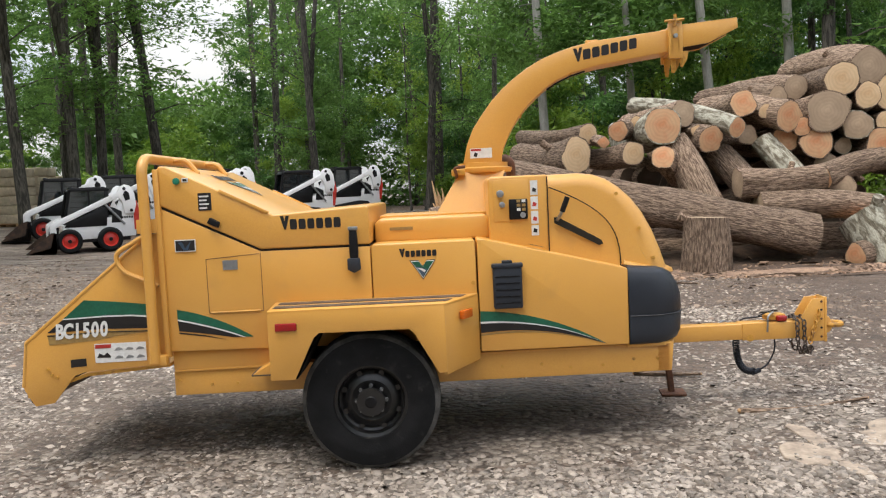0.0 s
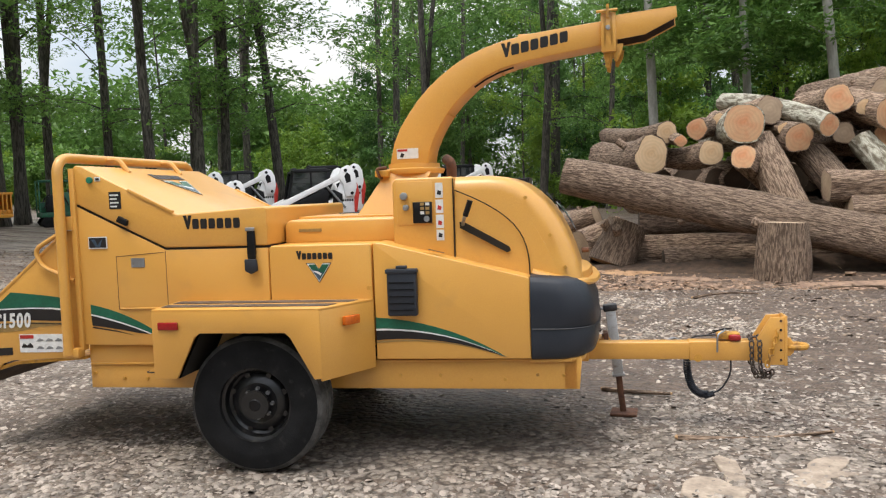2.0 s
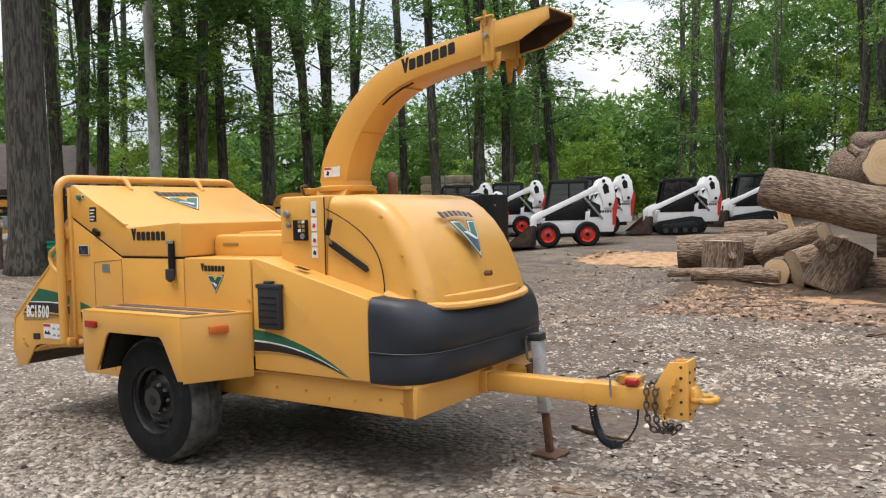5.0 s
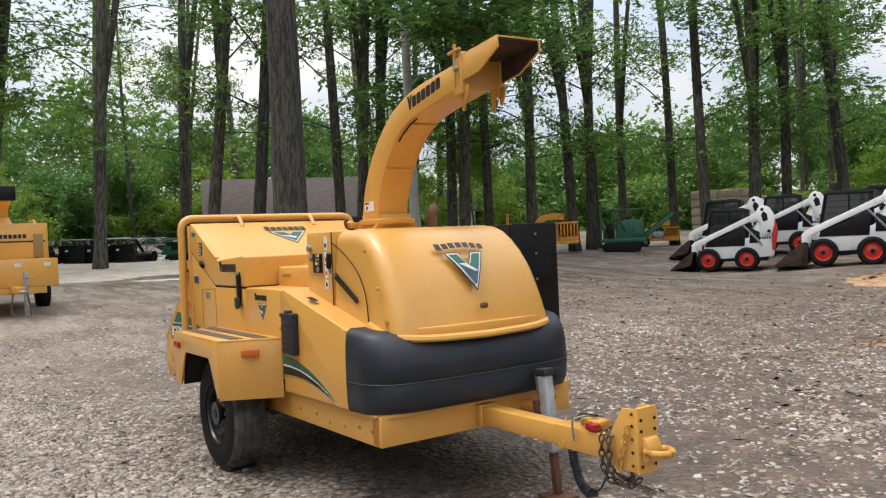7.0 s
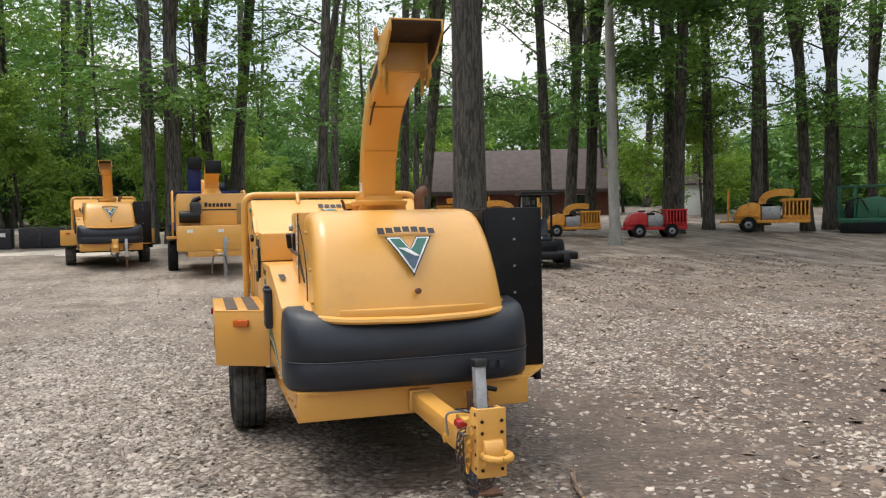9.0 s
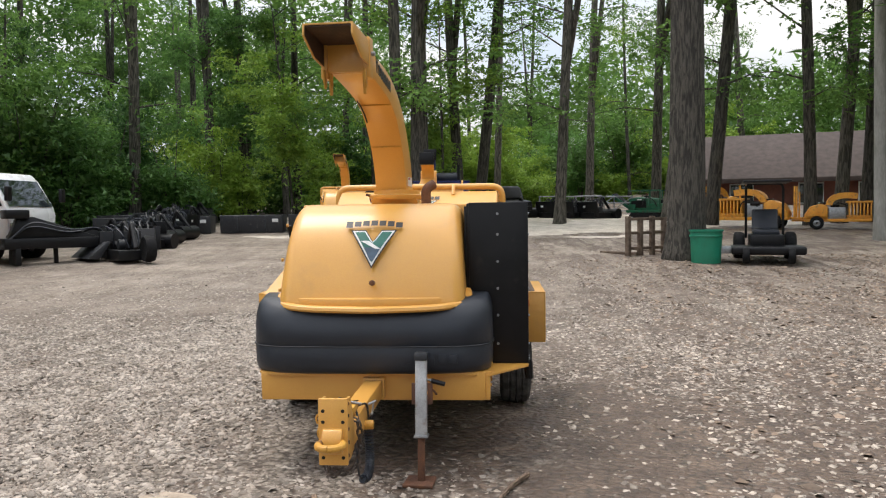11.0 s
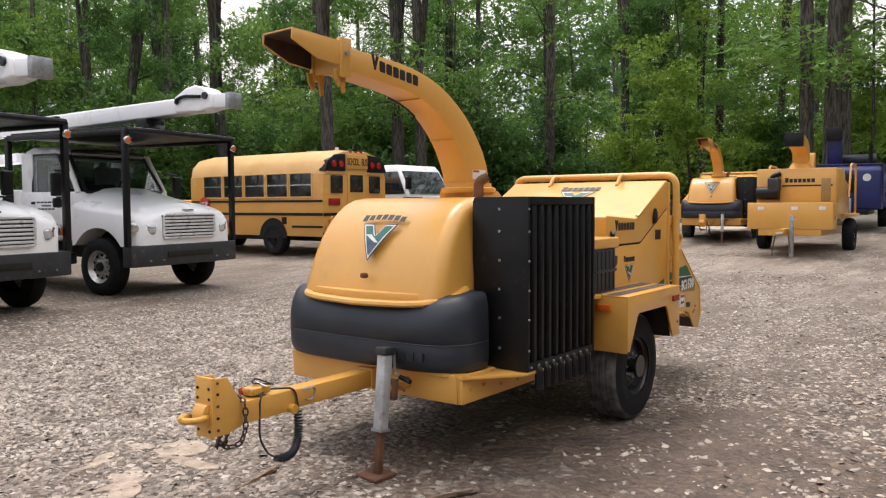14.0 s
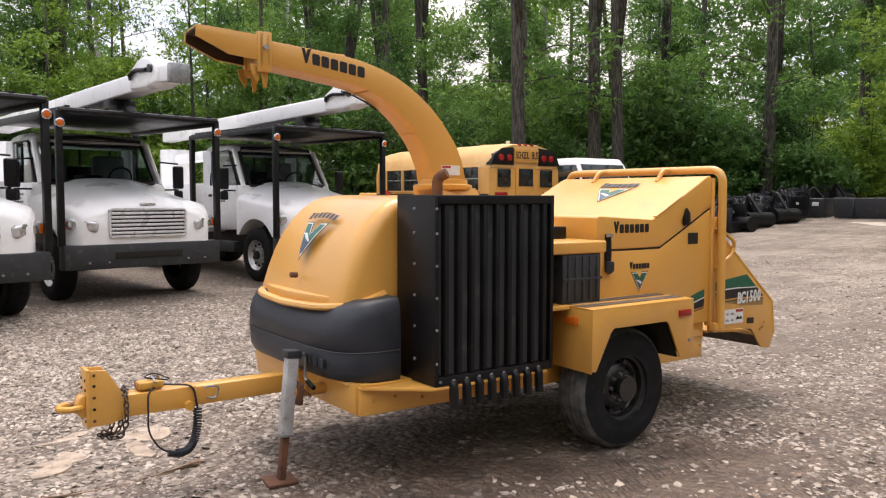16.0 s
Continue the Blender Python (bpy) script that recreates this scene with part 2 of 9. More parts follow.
def clear_glass_material():
    m = bpy.data.materials.new("clear_cab_glass")
    m.use_nodes = True
    b = m.node_tree.nodes["Principled BSDF"]
    b.inputs["Base Color"].default_value = (0.52, 0.60, 0.60, 1)
    b.inputs["Roughness"].default_value = 0.02
    b.inputs["IOR"].default_value = 1.5
    b.inputs["Transmission Weight"].default_value = 1.0
    return m


CLEARGLASS = clear_glass_material()


def leaf_material(name, col, col2):
    m = bpy.data.materials.new(name)
    m.use_nodes = True
    n, l = m.node_tree.nodes, m.node_tree.links
    n.clear()
    g = n.new("ShaderNodeNewGeometry")
    o = n.new("ShaderNodeObjectInfo")
    r = n.new("ShaderNodeValToRGB")
    r.color_ramp.elements[0].color, r.color_ramp.elements[1].color = (*col, 1), (*col2, 1)
    mx = n.new("ShaderNodeMath")
    mx.operation = "MULTIPLY_ADD"
    mx.inputs[1].default_value = 0.45
    l.new(o.outputs["Random"], mx.inputs[0])
    h = n.new("ShaderNodeMath")
    h.operation = "MULTIPLY"
    h.inputs[1].default_value = 0.55
    l.new(g.outputs["Random Per Island"], h.inputs[0])
    l.new(h.outputs[0], mx.inputs[2])
    l.new(mx.outputs[0], r.inputs["Fac"])
    d, t, p = n.new("ShaderNodeBsdfDiffuse"), n.new("ShaderNodeBsdfTranslucent"), n.new("ShaderNodeMixShader")
    gl, p2 = n.new("ShaderNodeBsdfGlossy"), n.new("ShaderNodeMixShader")
    gl.inputs["Roughness"].default_value = 0.45
    p.inputs["Fac"].default_value, p2.inputs["Fac"].default_value = 0.42, 0.03
    out = n.new("ShaderNodeOutputMaterial")
    l.new(r.outputs["Color"], d.inputs["Color"])
    l.new(r.outputs["Color"], t.inputs["Color"])
    l.new(d.outputs[0], p.inputs[1])
    l.new(t.outputs[0], p.inputs[2])
    l.new(p.outputs[0], p2.inputs[1])
    l.new(gl.outputs[0], p2.inputs[2])
    l.new(p2.outputs[0], out.inputs["Surface"])
    return m


LEAF = leaf_material("broadleaf_green", (0.035, 0.096, 0.021), (0.220, 0.390, 0.082))
LEAFDARK = leaf_material("shaded_woodland_green", (0.020, 0.066, 0.018), (0.145, 0.295, 0.068))
LEAFBRIGHT = leaf_material("fresh_maple_green", (0.110, 0.215, 0.026), (0.300, 0.440, 0.062))


# ---- mesh helpers ----
def link(name, me, parent=None, label="", mat=None):
    ob = new(name, me)
    if mat and not me.materials:
        me.materials.append(mat)
    if parent:
        ob.parent = parent
    if label:
        ob["label"] = label
    return ob


def part(name, bm, mat, parent=None, label="", smooth=35):
    """One mesh object from a bmesh, under a thing or a part."""
    me = bpy.data.meshes.new(name)
    bmesh.ops.recalc_face_normals(bm, faces=bm.faces)
    if smooth:
        lim = radians(smooth)
        for f in bm.faces:
            f.smooth = True
        for e in bm.edges:
            e.smooth = len(e.link_faces) == 2 and e.calc_face_angle(0) < lim
    bm.to_mesh(me)
    bm.free()
    return link(name, me, parent, label, mat)


def thing(name, label, category, group="", kind="", m=None):
    ob = new(name)
    ob.empty_display_size = 0.2
    if m is not None:
        ob.matrix_world = m
    return tagged(ob, label, category, group, kind)


def bevel_all(bm, w, seg=2, angle=30, geom=None):
    edges = [e for e in (geom or bm.edges) if len(e.link_faces) == 2 and e.calc_face_angle(0) > radians(angle)]
    if edges and w > 0:
        bmesh.ops.bevel(bm, geom=edges, offset=w, segments=seg, affect="EDGES", clamp_overlap=True, profile=0.5)


def box(x0, x1, y0, y1, z0, z1, bevel=0.006, seg=2, bm=None):
    own = bmesh.new()
    bmesh.ops.create_cube(own, size=1, matrix=Matrix.Translation(((x0 + x1) / 2, (y0 + y1) / 2, (z0 + z1) / 2)) @ Matrix.Diagonal((abs(x1 - x0), abs(y1 - y0), abs(z1 - z0), 1)))
    bevel_all(own, bevel, seg)
    return merge(bm, own)


def merge(bm, own):
    if bm is None:
        return own
    me = bpy.data.meshes.new("tmp")
    own.to_mesh(me)
    own.free()
    bm.from_mesh(me)
    bpy.data.meshes.remove(me)
    return bm


def prism(poly, a, b, axis="y", bevel=0.006, seg=2, bm=None):
    """A polygon of pairs, drawn out between a and b along an axis (y: pairs are x, z; x: y, z; z: x, y)."""
    own = bmesh.new()
    put = {"y": lambda p, d: (p[0], d, p[1]), "x": lambda p, d: (d, p[0], p[1]), "z": lambda p, d: (p[0], p[1], d)}[axis]
    lo, hi = [own.verts.new(put(p, a)) for p in poly], [own.verts.new(put(p, b)) for p in poly]
    own.faces.new(lo)
    own.faces.new(hi)
    for i in range(len(poly)):
        j = (i + 1) % len(poly)
        own.faces.new((lo[i], lo[j], hi[j], hi[i]))
    bmesh.ops.recalc_face_normals(own, faces=own.faces)
    bevel_all(own, bevel, seg)
    return merge(bm, own)


def rings_mesh(rings, caps=True, bm=None, closed=False):
    own = bmesh.new()
    vs = [[own.verts.new(p) for p in r] for r in rings]
    k = len(vs[0])
    pairs = list(zip(vs, vs[1:])) + ([(vs[-1], vs[0])] if closed else [])
    for a, b in pairs:
        for i in range(k):
            j = (i + 1) % k
            own.faces.new((a[i], a[j], b[j], b[i]))
    if caps and not closed:
        own.faces.new(vs[0][::-1])
        own.faces.new(vs[-1])
    return merge(bm, own)


def tube(pts, r, seg=8, bm=None, radii=None, caps=True, squash=1.0):
    """A round tube along points."""
    pts = [Vector(p) for p in pts]
    rings, up = [], None
    for i, p in enumerate(pts):
        d = (pts[min(i + 1, len(pts) - 1)] - pts[max(i - 1, 0)]).normalized()
        if up is None:
            up = Vector((0, 0, 1)) if abs(d.z) < 0.9 else Vector((1, 0, 0))
        u = d.cross(up).normalized()
        up = u.cross(d).normalized()
        rad = radii[i] if radii else r
        rings.append([p + rad * (math.cos(2 * math.pi * k / seg) * u + squash * math.sin(2 * math.pi * k / seg) * up) for k in range(seg)])
    return rings_mesh(rings, caps, bm)


def rounded(pts, r, n=5):
    """A polyline with its inner corners rounded."""
    pts = [Vector(p) for p in pts]
    out = [pts[0]]
    for a, b, c in zip(pts, pts[1:], pts[2:]):
        u, v = (a - b), (c - b)
        k = min(r, u.length * 0.49, v.length * 0.49)
        s, e = b + u.normalized() * k, b + v.normalized() * k
        for i in range(n + 1):
            t = i / n
            out.append((1 - t) ** 2 * s + 2 * t * (1 - t) * b + t * t * e)
    return out + [pts[-1]]


def cyl(p0, p1, r, r1=None, seg=16, bm=None, bevel=0.0):
    own = tube([p0, p1], r, seg, None, [r, r if r1 is None else r1])
    bmesh.ops.recalc_face_normals(own, faces=own.faces)
    bevel_all(own, bevel, 2, 50)
    return merge(bm, own)


def revolve(profile, centre, seg=32, bm=None, axis="y", caps=True):
    """A profile of (radius, along) pairs, turned about an axis through centre."""
    c = Vector(centre)
    rings = []
    for r, a in profile:
        ring = []
        for k in range(seg):
            t = 2 * math.pi * k / seg
            p = (r * math.cos(t), a, r * math.sin(t)) if axis == "y" else ((a, r * math.cos(t), r * math.sin(t)) if axis == "x" else (r * math.cos(t), r * math.sin(t), a))
            ring.append(c + Vector(p))
        rings.append(ring)
    return rings_mesh(rings, caps, bm)


def plate(poly, y, thick=0.002, bm=None, axis="y"):
    """A thin sheet laid proud of a side."""
    return prism(poly, y, y + thick, axis, 0, 1, bm)


def bez(p0, p1, p2, n=10):
    return [tuple((1 - t) ** 2 * a + 2 * t * (1 - t) * b + t * t * c for a, b, c in zip(p0, p1, p2)) for t in (i / n for i in range(n + 1))]


def wordmark(x0, x1, z, h, y, side, mat, parent, slope=0.0):
    """A brand name drawn as a row of plain dark shapes, the first a wedge."""
    n = 7
    w = (x1 - x0) / n
    for i in range(n):
        k = i if side < 0 else n - 1 - i
        a, zz = x0 + i * w, z + slope * i * w
        if k == 0:
            poly = [(a + 0.42 * w, zz), (a + 0.62 * w, zz), (a + 1.02 * w, zz + h * 1.35), (a + 0.62 * w, zz + h * 1.35), (a + 0.5 * w, zz + h * 0.8), (a + 0.38 * w, zz + h * 1.35), (a - 0.04 * w, zz + h * 1.35)]
        else:
            poly = [(a + 0.14 * w, zz), (a + 0.80 * w, zz), (a + 0.88 * w, zz + 0.2 * h), (a + 0.88 * w, zz + h * 0.8), (a + 0.78 * w, zz + h), (a + 0.16 * w, zz + h), (a + 0.08 * w, zz + h * 0.8), (a + 0.08 * w, zz + 0.2 * h)]
        part("wordmark_bar", plate(poly, y, 0.002 * side), mat, parent, smooth=0)


def text_mesh(name, body, size, mat, m, parent=None, extrude=0.001, shear=0.0, squeeze=1.0, label="", bold=0.0):
    cu = bpy.data.curves.new(name, "FONT")
    cu.body, cu.size, cu.extrude, cu.shear, cu.align_x, cu.align_y = body, size, extrude, shear, "CENTER", "CENTER"
    cu.resolution_u, cu.offset = 3, bold
    tmp = new("tmp", cu)
    me = bpy.data.meshes.new_from_object(tmp.evaluated_get(bpy.context.evaluated_depsgraph_get()))
    bpy.data.objects.remove(tmp)
    me.transform(m @ Matrix.Diagonal((squeeze, 1, 1, 1)))
    me.name = name
    me.materials.clear()
    return link(name, me, parent, label, mat)


def letters(body, size, pitch, mat, m, parent, shear=0.0, squeeze=1.0, bold=0.0):
    """A word laid out letter by letter, each its own part."""
    for i, ch in enumerate(body):
        if ch != " ":
            x = (i - (len(body) - 1) / 2) * pitch
            text_mesh("letter", ch, size, mat, m @ Matrix.Translation((x, 0, 0)), parent, 0.001, shear, squeeze, "", bold)


def ground_z(x, y):
    """The yard lies level round the machine and climbs towards the parked machines, with two low swells."""
    up = max(0.0, -x - 3.0)
    z = 0.055 * (up - 1.5 * (1 - math.exp(-up / 1.5)))
    z -= 0.32 * math.exp(-((x + 11) ** 2 + (y - 20) ** 2) / 26)
    z += 0.28 * math.exp(-((x + 5.5) ** 2 + (y - 20) ** 2) / 14)
    z += 0.22 * math.exp(-((x - 0.5) ** 2 + (y - 12) ** 2) / 9)
    far = max(0.0, y - 19.0) * min(1.0, max(0.0, (x + 24.0) / 12.0))
    z += 0.46 * (1 - math.exp(-((far / 7.0) ** 2)))
    return z



# ---- ground ----
def ground_material():
    m = bpy.data.materials.new("muddy_gravel_yard")
    m.use_nodes = True
    n, l = m.node_tree.nodes, m.node_tree.links
    b = n["Principled BSDF"]
    co = n.new("ShaderNodeTexCoord")
    def noise_tex(s, d, rough=0.55):
        t = n.new("ShaderNodeTexNoise")
        t.inputs["Scale"].default_value, t.inputs["Detail"].default_value, t.inputs["Roughness"].default_value = s, d, rough
        l.new(co.outputs["Object"], t.inputs["Vector"])
        return t.outputs["Fac"]
    def rng(f, a, c, lo=0.0, hi=1.0):
        r = n.new("ShaderNodeMapRange")
        for k, v in (("From Min", a), ("From Max", c), ("To Min", lo), ("To Max", hi)):
            r.inputs[k].default_value = v
        l.new(f, r.inputs["Value"])
        return r.outputs["Result"]
    def mix(f, a, c):
        x = n.new("ShaderNodeMix")
        x.data_type = "RGBA"
        l.new(f, x.inputs["Factor"])
        for v, key in ((a, "A"), (c, "B")):
            if isinstance(v, tuple):
                x.inputs[key].default_value = (*v, 1)
            else:
                l.new(v, x.inputs[key])
        return x.outputs["Result"]
    def voro(s):
        v = n.new("ShaderNodeTexVoronoi")
        v.inputs["Scale"].default_value = s
        l.new(co.outputs["Object"], v.inputs["Vector"])
        return v
    v1, v2 = voro(22), voro(48)
    stone1 = mix(rng(v1.outputs["Color"], 0.1, 0.9), (0.075, 0.058, 0.045), (0.40, 0.345, 0.285))
    stone2 = mix(rng(v2.outputs["Color"], 0.1, 0.9), (0.065, 0.049, 0.037), (0.34, 0.288, 0.232))
    mud = mix(rng(noise_tex(3.5, 6), 0.35, 0.65), (0.070, 0.047, 0.034), (0.165, 0.116, 0.083))
    patch = noise_tex(0.35, 7, 0.6)
    fleck = noise_tex(9, 5, 0.7)
    blot = n.new("ShaderNodeMath")
    blot.operation = "MULTIPLY_ADD"
    blot.inputs[1].default_value = 0.75
    l.new(noise_tex(1.4, 6, 0.65), blot.inputs[0])
    l.new(patch, blot.inputs[2])
    # long worn wheel tracks, running past the machine towards the far side
    lane = n.new("ShaderNodeMapping")
    lane.inputs["Scale"].default_value, lane.inputs["Rotation"].default_value = (0.10, 1.5, 1.0), (0, 0, radians(12))
    l.new(co.outputs["Object"], lane.inputs["Vector"])
    ruts = n.new("ShaderNodeTexNoise")
    ruts.inputs["Scale"].default_value, ruts.inputs["Detail"].default_value, ruts.inputs["Distortion"].default_value = 1.0, 4, 0.6
    l.new(lane.outputs["Vector"], ruts.inputs["Vector"])
    worn = n.new("ShaderNodeMath")
    worn.operation = "MULTIPLY_ADD"
    worn.inputs[1].default_value = 0.85
    l.new(ruts.outputs["Fac"], worn.inputs[0])
    l.new(blot.outputs[0], worn.inputs[2])
    patch = rng(worn.outputs[0], 0.92, 1.66, 0.14, 0.86)
    add = n.new("ShaderNodeMath")
    add.operation = "MULTIPLY_ADD"
    add.inputs[1].default_value = 0.95
    l.new(fleck, add.inputs[0])
    l.new(patch, add.inputs[2])
    sp = n.new("ShaderNodeSeparateXYZ")
    l.new(co.outputs["Object"], sp.inputs[0])
    trodden = n.new("ShaderNodeMath")
    trodden.operation = "SUBTRACT"
    l.new(add.outputs[0], trodden.inputs[0])
    l.new(rng(sp.outputs["Y"], -1.0, 2.8, -0.03, 0.17), trodden.inputs[1])
    def times(a, c):
        x = n.new("ShaderNodeMath")
        x.operation = "MULTIPLY"
        l.new(a, x.inputs[0])
        l.new(c, x.inputs[1])
        return x.outputs[0]
    packed = times(times(rng(sp.outputs["Y"], 0.7, 2.0), rng(sp.outputs["Y"], 7.5, 5.0)), rng(sp.outputs["X"], -1.9, 0.2))
    packed = times(packed, rng(noise_tex(0.7, 5), 0.25, 0.50, 0.35, 1.0))
    less = n.new("ShaderNodeMath")
    less.operation = "MULTIPLY_ADD"
    less.inputs[1].default_value = -0.20
    l.new(packed, less.inputs[0])
    l.new(trodden.outputs[0], less.inputs[2])
    cover = rng(less.outputs[0], 0.86, 1.06)
    stones = mix(rng(noise_tex(5, 3), 0.4, 0.6), stone1, stone2)
    col = mix(cover, mud, stones)
    col = mix(rng(v1.outputs["Distance"], 0.50, 0.85), col, (0.060, 0.046, 0.035))
    # dusty trodden drive towards the far side
    dusty = n.new("ShaderNodeMath")
    dusty.operation = "MULTIPLY"
    l.new(rng(sp.outputs["X"], -2.0, -10.0, 0.0, 0.78), dusty.inputs[0])
    l.new(rng(noise_tex(0.9, 7, 0.65), 0.32, 0.60), dusty.inputs[1])
    col = mix(dusty.outputs[0], col, mix(rng(noise_tex(6, 6, 0.7), 0.35, 0.65), (0.26, 0.215, 0.17), (0.45, 0.385, 0.318)))
    # damp brown streaks and hollows where machines turn
    drag = n.new("ShaderNodeMapping")
    drag.inputs["Scale"].default_value, drag.inputs["Rotation"].default_value = (0.45, 2.1, 1.0), (0, 0, radians(-20))
    l.new(co.outputs["Object"], drag.inputs["Vector"])
    damp = n.new("ShaderNodeTexNoise")
    damp.inputs["Scale"].default_value, damp.inputs["Detail"].default_value, damp.inputs["Roughness"].default_value, damp.inputs["Distortion"].default_value = 1.0, 8, 0.68, 0.8
    l.new(drag.outputs["Vector"], damp.inputs["Vector"])
    soak = times(rng(damp.outputs["Fac"], 0.45, 0.57), rng(sp.outputs["Y"], -1.0, 4.0, 0.30, 0.92))
    col = mix(soak, col, mix(rng(noise_tex(11, 5, 0.7), 0.35, 0.65), (0.050, 0.033, 0.024), (0.135, 0.092, 0.066)))
    l.new(col, b.inputs["Base Color"])
    l.new(rng(cover, 0.0, 1.0, 0.58, 0.9), b.inputs["Roughness"])
    bp = n.new("ShaderNodeBump")
    bp.inputs["Strength"].default_value, bp.inputs["Distance"].default_value = 0.8, 0.03
    hsum = n.new("ShaderNodeMath")
    hsum.operation = "SUBTRACT"
    l.new(noise_tex(14, 4), hsum.inputs[0])
    l.new(v1.outputs["Distance"], hsum.inputs[1])
    # lug marks pressed into the mud along a few lanes
    lug = n.new("ShaderNodeTexWave")
    lug.inputs["Scale"].default_value, lug.inputs["Distortion"].default_value, lug.inputs["Detail"].default_value = 5.0, 2.5, 2
    spin = n.new("ShaderNodeMapping")
    spin.inputs["Rotation"].default_value = (0, 0, radians(24))
    l.new(co.outputs["Object"], spin.inputs["Vector"])
    l.new(spin.outputs["Vector"], lug.inputs["Vector"])
    pressed = times(times(rng(lug.outputs["Fac"], 0.3, 0.7), rng(ruts.outputs["Fac"], 0.52, 0.60)), rng(cover, 0.7, 0.2))
    press = n.new("ShaderNodeMath")
    press.operation = "MULTIPLY_ADD"
    press.inputs[1].default_value = -0.8
    l.new(pressed, press.inputs[0])
    l.new(hsum.outputs[0], press.inputs[2])
    l.new(press.outputs[0], bp.inputs["Height"])
    l.new(bp.outputs["Normal"], b.inputs["Normal"])
    return m


def bumps(x, y):
    """Ruts and low hollows, a few centimetres deep, levelled under the machines."""
    q = noise.noise(Vector((x * 0.35, y * 0.35, 1.7))) * 0.035 + noise.noise(Vector((x * 1.3, y * 1.3, 4.1))) * 0.012
    near = min(1.0, max(0.0, (math.hypot(x * 0.6, y) - 1.2) / 1.5))
    return q * near


def build_ground():
    g = sorted({*np.round(np.arange(-14, 12.01, 0.25), 3).tolist(), *np.arange(-46, 44, 2.0).tolist(), -900.0, -400.0, -200.0, -120.0, -80.0, -60.0, 60.0, 80.0, 120.0, 200.0, 400.0, 900.0})
    vs = [(x, y, ground_z(x, y) + bumps(x, y)) for y in g for x in g]
    k = len(g)
    fs = [(j * k + i, j * k + i + 1, (j + 1) * k + i + 1, (j + 1) * k + i) for j in range(k - 1) for i in range(k - 1)]
    me = bpy.data.meshes.new("ground")
    me.from_pydata(vs, [], fs)
    me.polygons.foreach_set("use_smooth", [True] * len(fs))
    me.materials.append(ground_material())
    return tagged(new("ground", me), "muddy yard covered with crushed grey gravel", "ground", kind="structure")


build_ground()


def stone_field(name, count, mat, label, category, pick, smin, smax, flat=0.55, seed=3, shallow=False, small=2.7):
    """Many loose stones in one mesh: shallow chips, or flat broken slabs with a top and sides."""
    r = np.random.default_rng(seed)
    if shallow:
        base = np.array([(1, 0, -0.3), (0.1, 1, -0.3), (-1, 0.1, -0.3), (0, -1, -0.3), (0.1, 0.1, 0.55)], float)
        tri = np.array([(0, 1, 4), (1, 2, 4), (2, 3, 4), (3, 0, 4)])
    else:
        base = np.array([(1, 0.2, -0.7), (-0.2, 1, -0.7), (-1, -0.1, -0.7), (0.1, -1, -0.7), (0.82, 0.18, 0.55), (-0.16, 0.80, 0.62), (-0.80, -0.08, 0.50), (0.08, -0.82, 0.58)], float)
        tri = np.array([(4, 5, 6), (4, 6, 7)] + [f for k in range(4) for f in ((k, (k + 1) % 4, 4 + (k + 1) % 4), (k, 4 + (k + 1) % 4, 4 + k))])
    nv = len(base)
    pts = pick(r, count)
    c = len(pts)
    s = smin + (smax - smin) * r.random(c) ** small
    v = base[None] + r.normal(0, 1, (c, nv, 3)) * np.array([0.22, 0.22, 0.12])
    v *= np.stack([s, s * (0.55 + 0.45 * r.random(c)), s * flat * (0.6 + 0.6 * r.random(c))], 1)[:, None, :]
    a = r.random(c) * 2 * np.pi
    tx, ty = r.normal(0, 0.22, c), r.normal(0, 0.22, c)
    x, y = v[..., 0] * np.cos(a)[:, None] - v[..., 1] * np.sin(a)[:, None], v[..., 0] * np.sin(a)[:, None] + v[..., 1] * np.cos(a)[:, None]
    z = v[..., 2] + x * tx[:, None] + y * ty[:, None]
    gz = np.array([ground_z(px, py) + bumps(px, py) for px, py in pts])
    out = np.stack([x + pts[:, :1], y + pts[:, 1:2], z + (gz + s * flat * 0.25)[:, None]], -1).reshape(-1, 3)
    faces = (tri[None] + nv * np.arange(c)[:, None, None]).reshape(-1, 3)
    me = bpy.data.meshes.new(name)
    me.vertices.add(len(out))
    me.vertices.foreach_set("co", out.ravel())
    me.loops.add(faces.size)
    me.loops.foreach_set("vertex_index", faces.ravel().astype(np.int32))
    me.polygons.add(len(faces))
    me.polygons.foreach_set("loop_start", np.arange(0, faces.size, 3, dtype=np.int32))
    me.update(calc_edges=True)
    me.materials.append(mat)
    return tagged(new(name, me), label, category, kind="stuff")


def gravel_spots(r, n):
    out = []
    while len(out) < n:
        x, y = r.triangular(-15, 1.5, 10), r.triangular(-11, 0, 13)
        q = noise.noise(Vector((x * 0.5, y * 0.5, 9.0))) + 0.6 * noise.noise(Vector((x * 1.6, y * 1.6, 2.0)))
        want = 0.62 + 0.9 * q
        if y > 0.9 and x > -1.4:
            want -= 0.52 * min(1.0, (x + 1.4) / 1.2)
        if y > 3.5:
            want -= 0.1
        if x > 2.0 and y > -1.5:
            want -= 0.22
        if abs(y) < 0.9 and -1.6 < x < 1.9:
            want -= 0.3
        if r.random() < want:
            out.append((x, y))
    return np.array(out)


